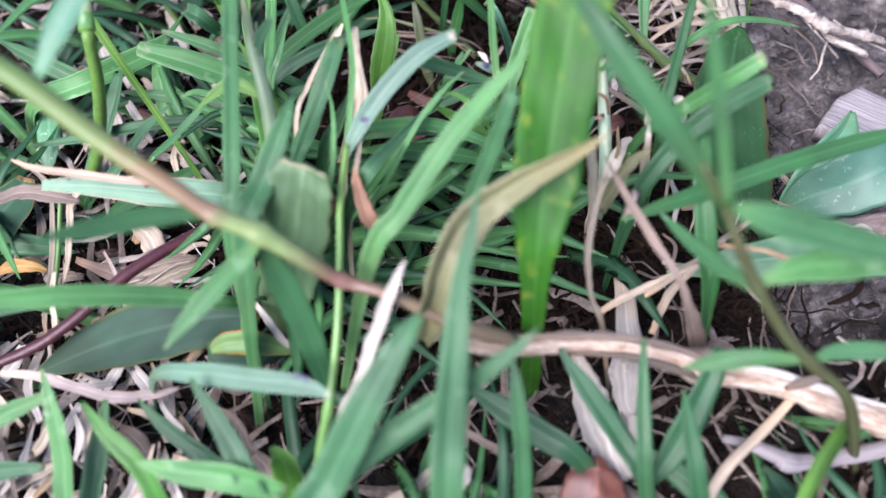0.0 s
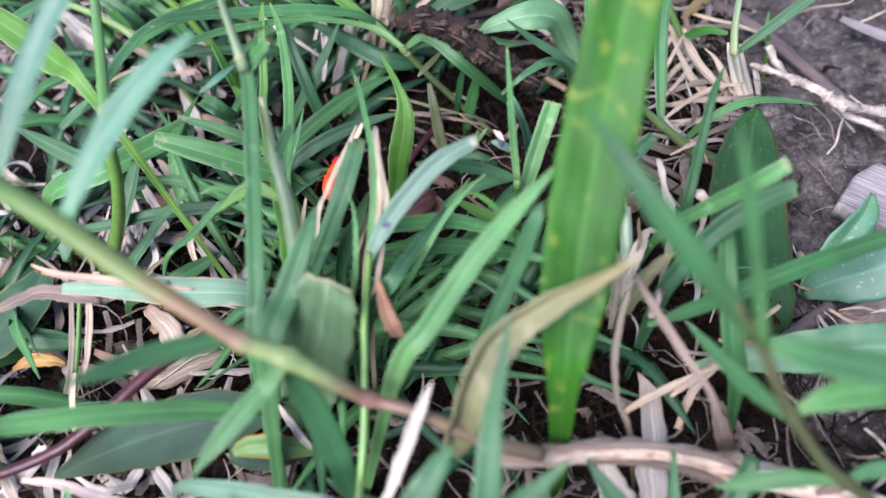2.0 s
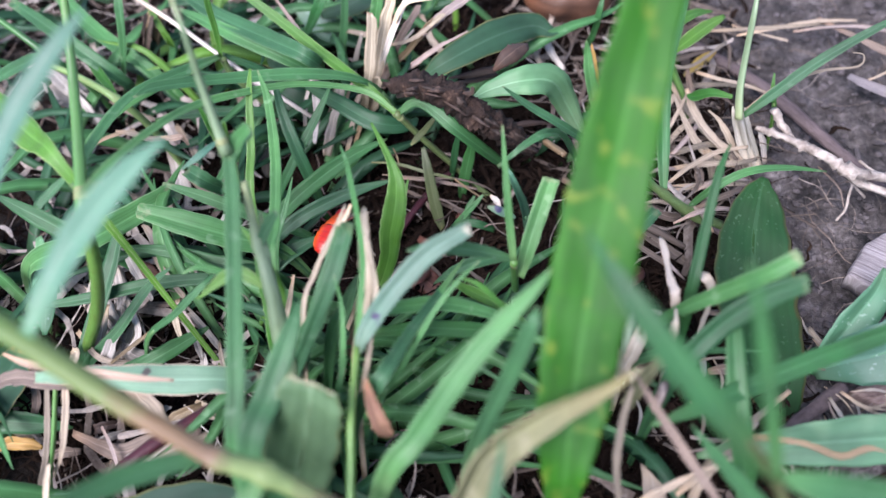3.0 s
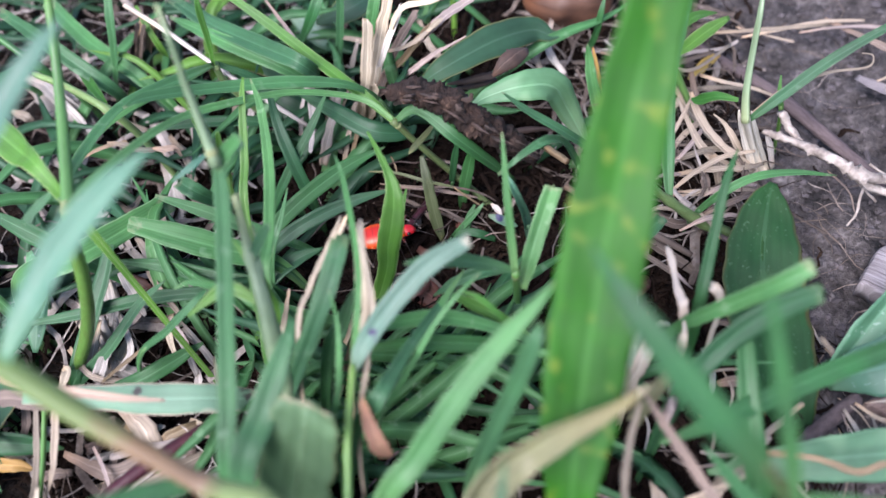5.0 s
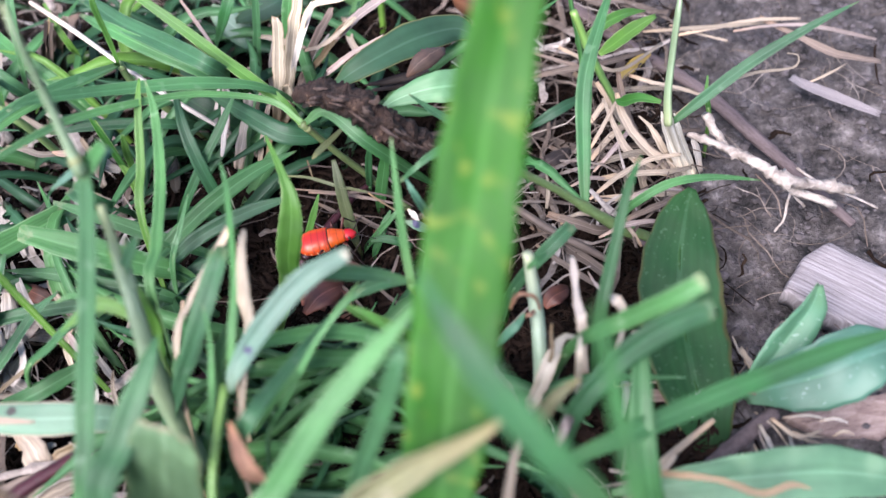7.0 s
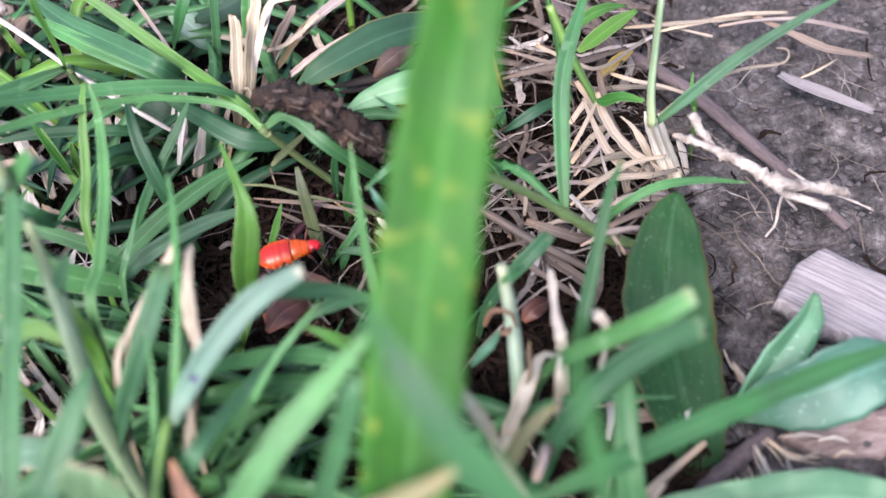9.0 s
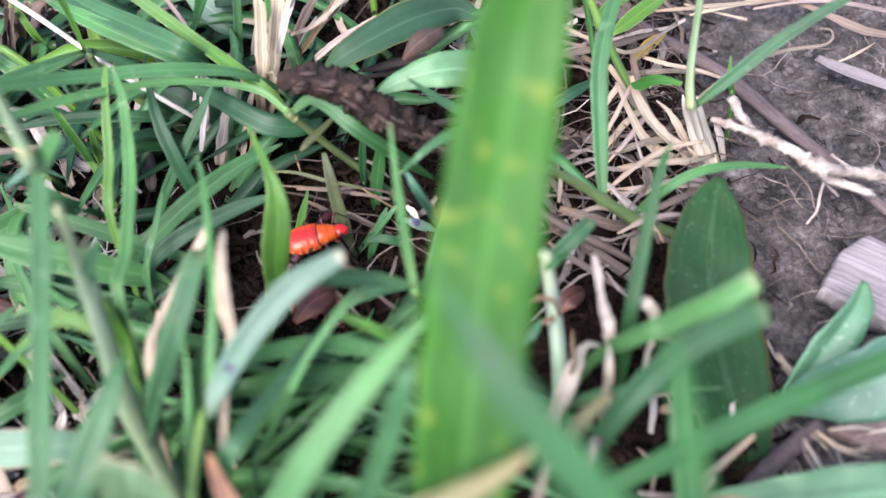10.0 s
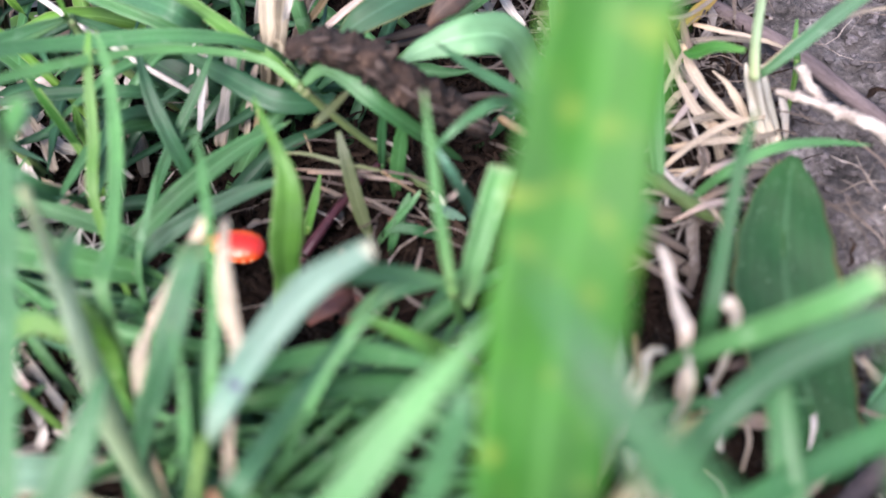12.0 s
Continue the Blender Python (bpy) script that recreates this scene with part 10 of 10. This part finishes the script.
def rolled_leaf():
    """A dead leaf rolled into a short round husk, closed at its ends."""
    husk = tagged(new("rolled_leaf"), "reddish brown dead leaf rolled up on the ground", "dry leaf", "dry leaves")
    husk.matrix_world = pose(0.025, 0.0455, 0.0062, 0, 6, -8)
    bm = bmesh.new()
    uv = bm.loops.layers.uv.new("UVMap")
    rings = []
    for i in range(29):
        s = i / 14 - 1
        ring = []
        for k in range(49):
            v = k / 48
            a = -0.9 + v * 9.4
            r = 0.0062 * math.sqrt(max(0.02, 1 - s * s)) * (1 - 0.2 * v) * (1 + 0.04 * math.sin(5 * a + 4 * s) + 0.03 * math.sin(9 * s + a))
            ring.append(bm.verts.new((s * 0.0078, r * math.cos(a), r * math.sin(a))))
        rings.append(ring)
    for i in range(28):
        for k in range(48):
            f = bm.faces.new((rings[i][k], rings[i + 1][k], rings[i + 1][k + 1], rings[i][k + 1]))
            for loop, (u, v) in zip(f.loops, ((i, k), (i + 1, k), (i + 1, k + 1), (i, k + 1))):
                loop[uv].uv = (v / 16, u / 28)
    bmesh.ops.recalc_face_normals(bm, faces=bm.faces)
    shell = part("husk", bm, RUSTHUSK, husk)
    skin = shell.modifiers.new("thickness", "SOLIDIFY")
    skin.thickness = 0.0003


rolled_leaf()


# ---- the red bug: it heads along its x axis ----
def bug_material(name, red, orange, marks=True):
    m, n, l, p = material(name)
    co = n.new("ShaderNodeTexCoord").outputs["Object"]
    xyz = n.new("ShaderNodeSeparateXYZ")
    l.new(co, xyz.inputs[0])
    flank = maths(n, l, "ABSOLUTE", xyz.outputs[1])
    side = ramp(n, l, maths(n, l, "MULTIPLY", flank, 470.0), (0.3, red), (0.66, orange))
    colour = mixed(n, l, maths(n, l, "MULTIPLY", noise_at(n, l, co, 1400, 4), 0.5), side, tuple(0.5 * c for c in red))
    if marks:
        beat = maths(n, l, "SINE", maths(n, l, "MULTIPLY", xyz.outputs[0], 7400.0))
        dots = maths(n, l, "MULTIPLY", maths(n, l, "GREATER_THAN", beat, 0.8), maths(n, l, "GREATER_THAN", flank, 0.00115))
        dots = maths(n, l, "MULTIPLY", dots, maths(n, l, "LESS_THAN", xyz.outputs[2], 0.00036))
        colour = mixed(n, l, maths(n, l, "MULTIPLY", dots, 0.8), colour, (0.8, 0.5, 0.28))
        line = maths(n, l, "LESS_THAN", beat, -0.93)
        colour = mixed(n, l, maths(n, l, "MULTIPLY", line, 0.45), colour, (0.06, 0.01, 0.01))
    if marks:
        blots = noise_at(n, l, co, 520, 1, 0.4)
        colour = mixed(n, l, ramp(n, l, blots, (0.68, (0, 0, 0)), (0.78, (0.7, 0.7, 0.7))), colour, (0.05, 0.01, 0.008))
    l.new(colour, p.inputs["Base Color"])
    p.inputs["Roughness"].default_value = 0.4
    p.inputs["Coat Weight"].default_value = 0.12
    return m


SHELL = bug_material("bug_shell", (0.5, 0.02, 0.012), (0.7, 0.085, 0.008))
CHEST = bug_material("bug_chest", (0.66, 0.08, 0.007), (0.74, 0.14, 0.01))
FACE = bug_material("bug_face", (0.55, 0.012, 0.018), (0.52, 0.02, 0.015), marks=False)
INK = rough_material("bug_black", (0.3, (0.008, 0.006, 0.006)), (0.7, (0.03, 0.018, 0.016)), rough=0.35, relief=0.00005)
SHIN = rough_material("bug_leg", (0.3, (0.03, 0.01, 0.01)), (0.7, (0.13, 0.03, 0.02)), rough=0.4, relief=0.00005)


BODY = 0.85 * MM


def lofted(name, mat, rings, parent, sides=20):
    """A body piece from rings of mm: x, half width, half height, height of its middle."""
    bm = bmesh.new()
    made = []
    for x, w, h, z in rings:
        made.append([bm.verts.new(Vector((x, w * math.cos(a), z + h * (1 if math.sin(a) > 0 else 0.75) * math.sin(a))) * BODY) for a in (2 * math.pi * k / sides for k in range(sides))])
    for a, b in zip(made, made[1:]):
        for k in range(sides):
            bm.faces.new((a[k], a[(k + 1) % sides], b[(k + 1) % sides], b[k]))
    bm.faces.new(made[0][::-1])
    bm.faces.new(made[-1])
    bmesh.ops.recalc_face_normals(bm, faces=bm.faces)
    return part(name, bm, mat, parent)


def limb(name, mat, points, parent):
    points = [tuple(0.85 * v for v in p) for p in points]
    return tube(mat, curve_through(points, 3), [], name, parent, Vector((0, 0, 0)), sides=8, bumpy=0.02)


def red_bug():
    bug = tagged(new("red_bug"), "glossy red and orange bug with black bands and white side marks", "bug")
    tail = []
    for i in range(22):
        s = i / 21
        x = -4.9 + 5.1 * s
        w = 2.4 * (1 - (1 - min(1, s * 1.6)) ** 2.2) ** 0.5 * (1 - 0.14 * max(0, s - 0.55))
        notch = 1 - 0.025 * (0.5 + 0.5 * math.cos(x * 6.283))
        tail.append((x, max(0.15, w) * notch, max(0.12, 0.6 * w) * notch, 0.1 * (1 - s)))
    lofted("abdomen", SHELL, tail, bug)
    lofted("band", INK, [(0.14, 1.62, 1.16, 0.1), (0.2, 1.74, 1.27, 0.1), (0.34, 1.74, 1.27, 0.1), (0.4, 1.6, 1.15, 0.1)], bug)
    lofted("thorax", CHEST, [(0.3, 1.65, 1.2, 0.1), (0.45, 1.78, 1.28, 0.1), (1.2, 1.62, 1.2, 0.1), (2.1, 1.3, 1.05, -0.04), (2.8, 1.02, 0.88, -0.08), (3.05, 0.9, 0.78, -0.1)], bug)
    face = lofted("head", FACE, [(2.8, 0.9, 0.7, -0.1), (3.05, 1.06, 0.82, -0.1), (3.5, 1.02, 0.8, -0.12), (4.0, 0.86, 0.68, -0.16), (4.45, 0.5, 0.42, -0.24), (4.65, 0.2, 0.18, -0.3)], bug)
    pads = bmesh.new()
    bmesh.ops.create_uvsphere(pads, u_segments=14, v_segments=8, radius=1.0)
    bmesh.ops.transform(pads, matrix=pose(0.0006, 0, 0.00083) @ Matrix.Diagonal((0.00077, 0.00053, 0.00027, 0.5)), verts=pads.verts)
    part("shield", pads, SHELL, bug, "red shield plate")
    for s in (1, -1):
        eye = bmesh.new()
        bmesh.ops.create_uvsphere(eye, u_segments=12, v_segments=8, radius=0.00027, matrix=Matrix.Translation(Vector((3.45, s * 0.88, 0.1)) * BODY))
        part("eye", eye, INK, face, "round black eye")
        limb("antenna", INK, [(4.3, s * 0.4, 0.0, 0.2), (5.2, s * 1.2, 0.7, 0.17), (6.3, s * 2.0, 0.9, 0.14), (7.6, s * 2.4, 0.2, 0.12)], face)
        pad = bmesh.new()
        bmesh.ops.create_uvsphere(pad, u_segments=12, v_segments=8, radius=1.0)
        bmesh.ops.transform(pad, matrix=pose(-0.0005, s * 0.0009, 0.00061, 0, 0, s * -6) @ Matrix.Diagonal((0.001, 0.00043, 0.00034, 0.5)), verts=pad.verts)
        part("wing_pad", pad, SHELL, bug, "short dark red wing pad")
    legs = []
    for reach, x in ((1.7, 2.2), (0.1, 1.1), (-1.9, -0.2)):
        for s in (1, -1):
            hip = new("leg")
            hip.parent = bug
            hip.location = Vector((x, s * 1.0, -0.5)) * BODY
            limb("thigh", SHIN, [(0, 0, 0, 0.2), (reach * 0.35, s * 1.0, 0.9, 0.45), (reach * 0.6, s * 1.7, 1.25, 0.32)], hip)
            limb("shin", INK, [(reach * 0.6, s * 1.7, 1.25, 0.3), (reach * 0.95, s * 2.4, -0.6, 0.22), (reach * 1.2, s * 2.9, -2.0, 0.2)], hip)
            limb("foot", INK, [(reach * 1.2, s * 2.9, -2.0, 0.2), (reach * 1.35, s * 3.2, -2.25, 0.16), (reach * 1.55, s * 3.6, -2.3, 0.1)], hip)
            legs.append(hip)
    return bug, legs


BUG, LEGS = red_bug()


def motions():
    """The bug creeps out, turns aside, stops to feed, then backs off and turns away. Rows: seconds, middle in mm, heading in degrees."""
    rows = []
    for t, x, y, z, turn in (
        (0.0, -13.2, -23.5, 6.2, 108), (0.5, -13.6, -20.0, 6.6, 107), (1.0, -13.8, -16.5, 7.4, 106), (1.5, -13.3, -12.0, 8.0, 103),
        (2.0, -12.6, -7.4, 8.0, 90), (2.5, -12.5, -5.7, 8.0, 85), (2.7, -12.5, -5.4, 8.0, 83), (3.1, -11.6, -4.2, 8.0, 62), (3.5, -9.6, -3.5, 8.0, 38),
        (4.0, -6.8, -3.5, 8.0, 16), (4.5, -4.9, -3.7, 8.0, 9), (5.0, -3.9, -3.7, 8.0, 9), (5.5, -3.1, -4.4, 8.0, 10), (6.0, -2.2, -4.2, 8.0, 10),
        (6.5, 0.1, -4.0, 8.0, 13), (7.0, 0.2, -3.6, 8.0, 12), (9.0, 0.15, -3.5, 8.0, 12), (9.5, 0.1, -3.4, 8.0, 12), (10.0, 0.0, -3.0, 8.0, 12),
        (10.5, -1.2, -2.9, 8.0, 13), (10.75, -3.1, -3.0, 8.0, 13), (11.0, -3.5, -3.6, 8.0, 15), (11.25, -4.8, -3.6, 8.0, 26), (11.4, -5.8, -3.2, 8.0, 58),
        (11.5, -7.0, -2.0, 8.0, 108), (11.6, -10.1, -1.2, 8.0, 152), (11.75, -10.9, -2.4, 8.0, 162), (12.0, -11.1, -4.5, 8.0, 168)):
        rows.append((t, pose(x * MM, y * MM, z * MM, 0, -4, turn)))
    walk(BUG, rows)
    for k, leg in enumerate(LEGS):
        side = 1 if k % 2 == 0 else -1
        gait = 1 if k in (0, 3, 4) else -1
        steps = []
        for i in range(49):
            t = i * 0.25
            going = 1.0 if t < 2.6 or 3.0 < t < 6.6 or t > 10.6 else 0.06
            steps.append((t, pose(*leg.location, 0, 0, side * 14 * going * gait * (1 if i % 2 else -1))))
        walk(leg, steps)


motions()
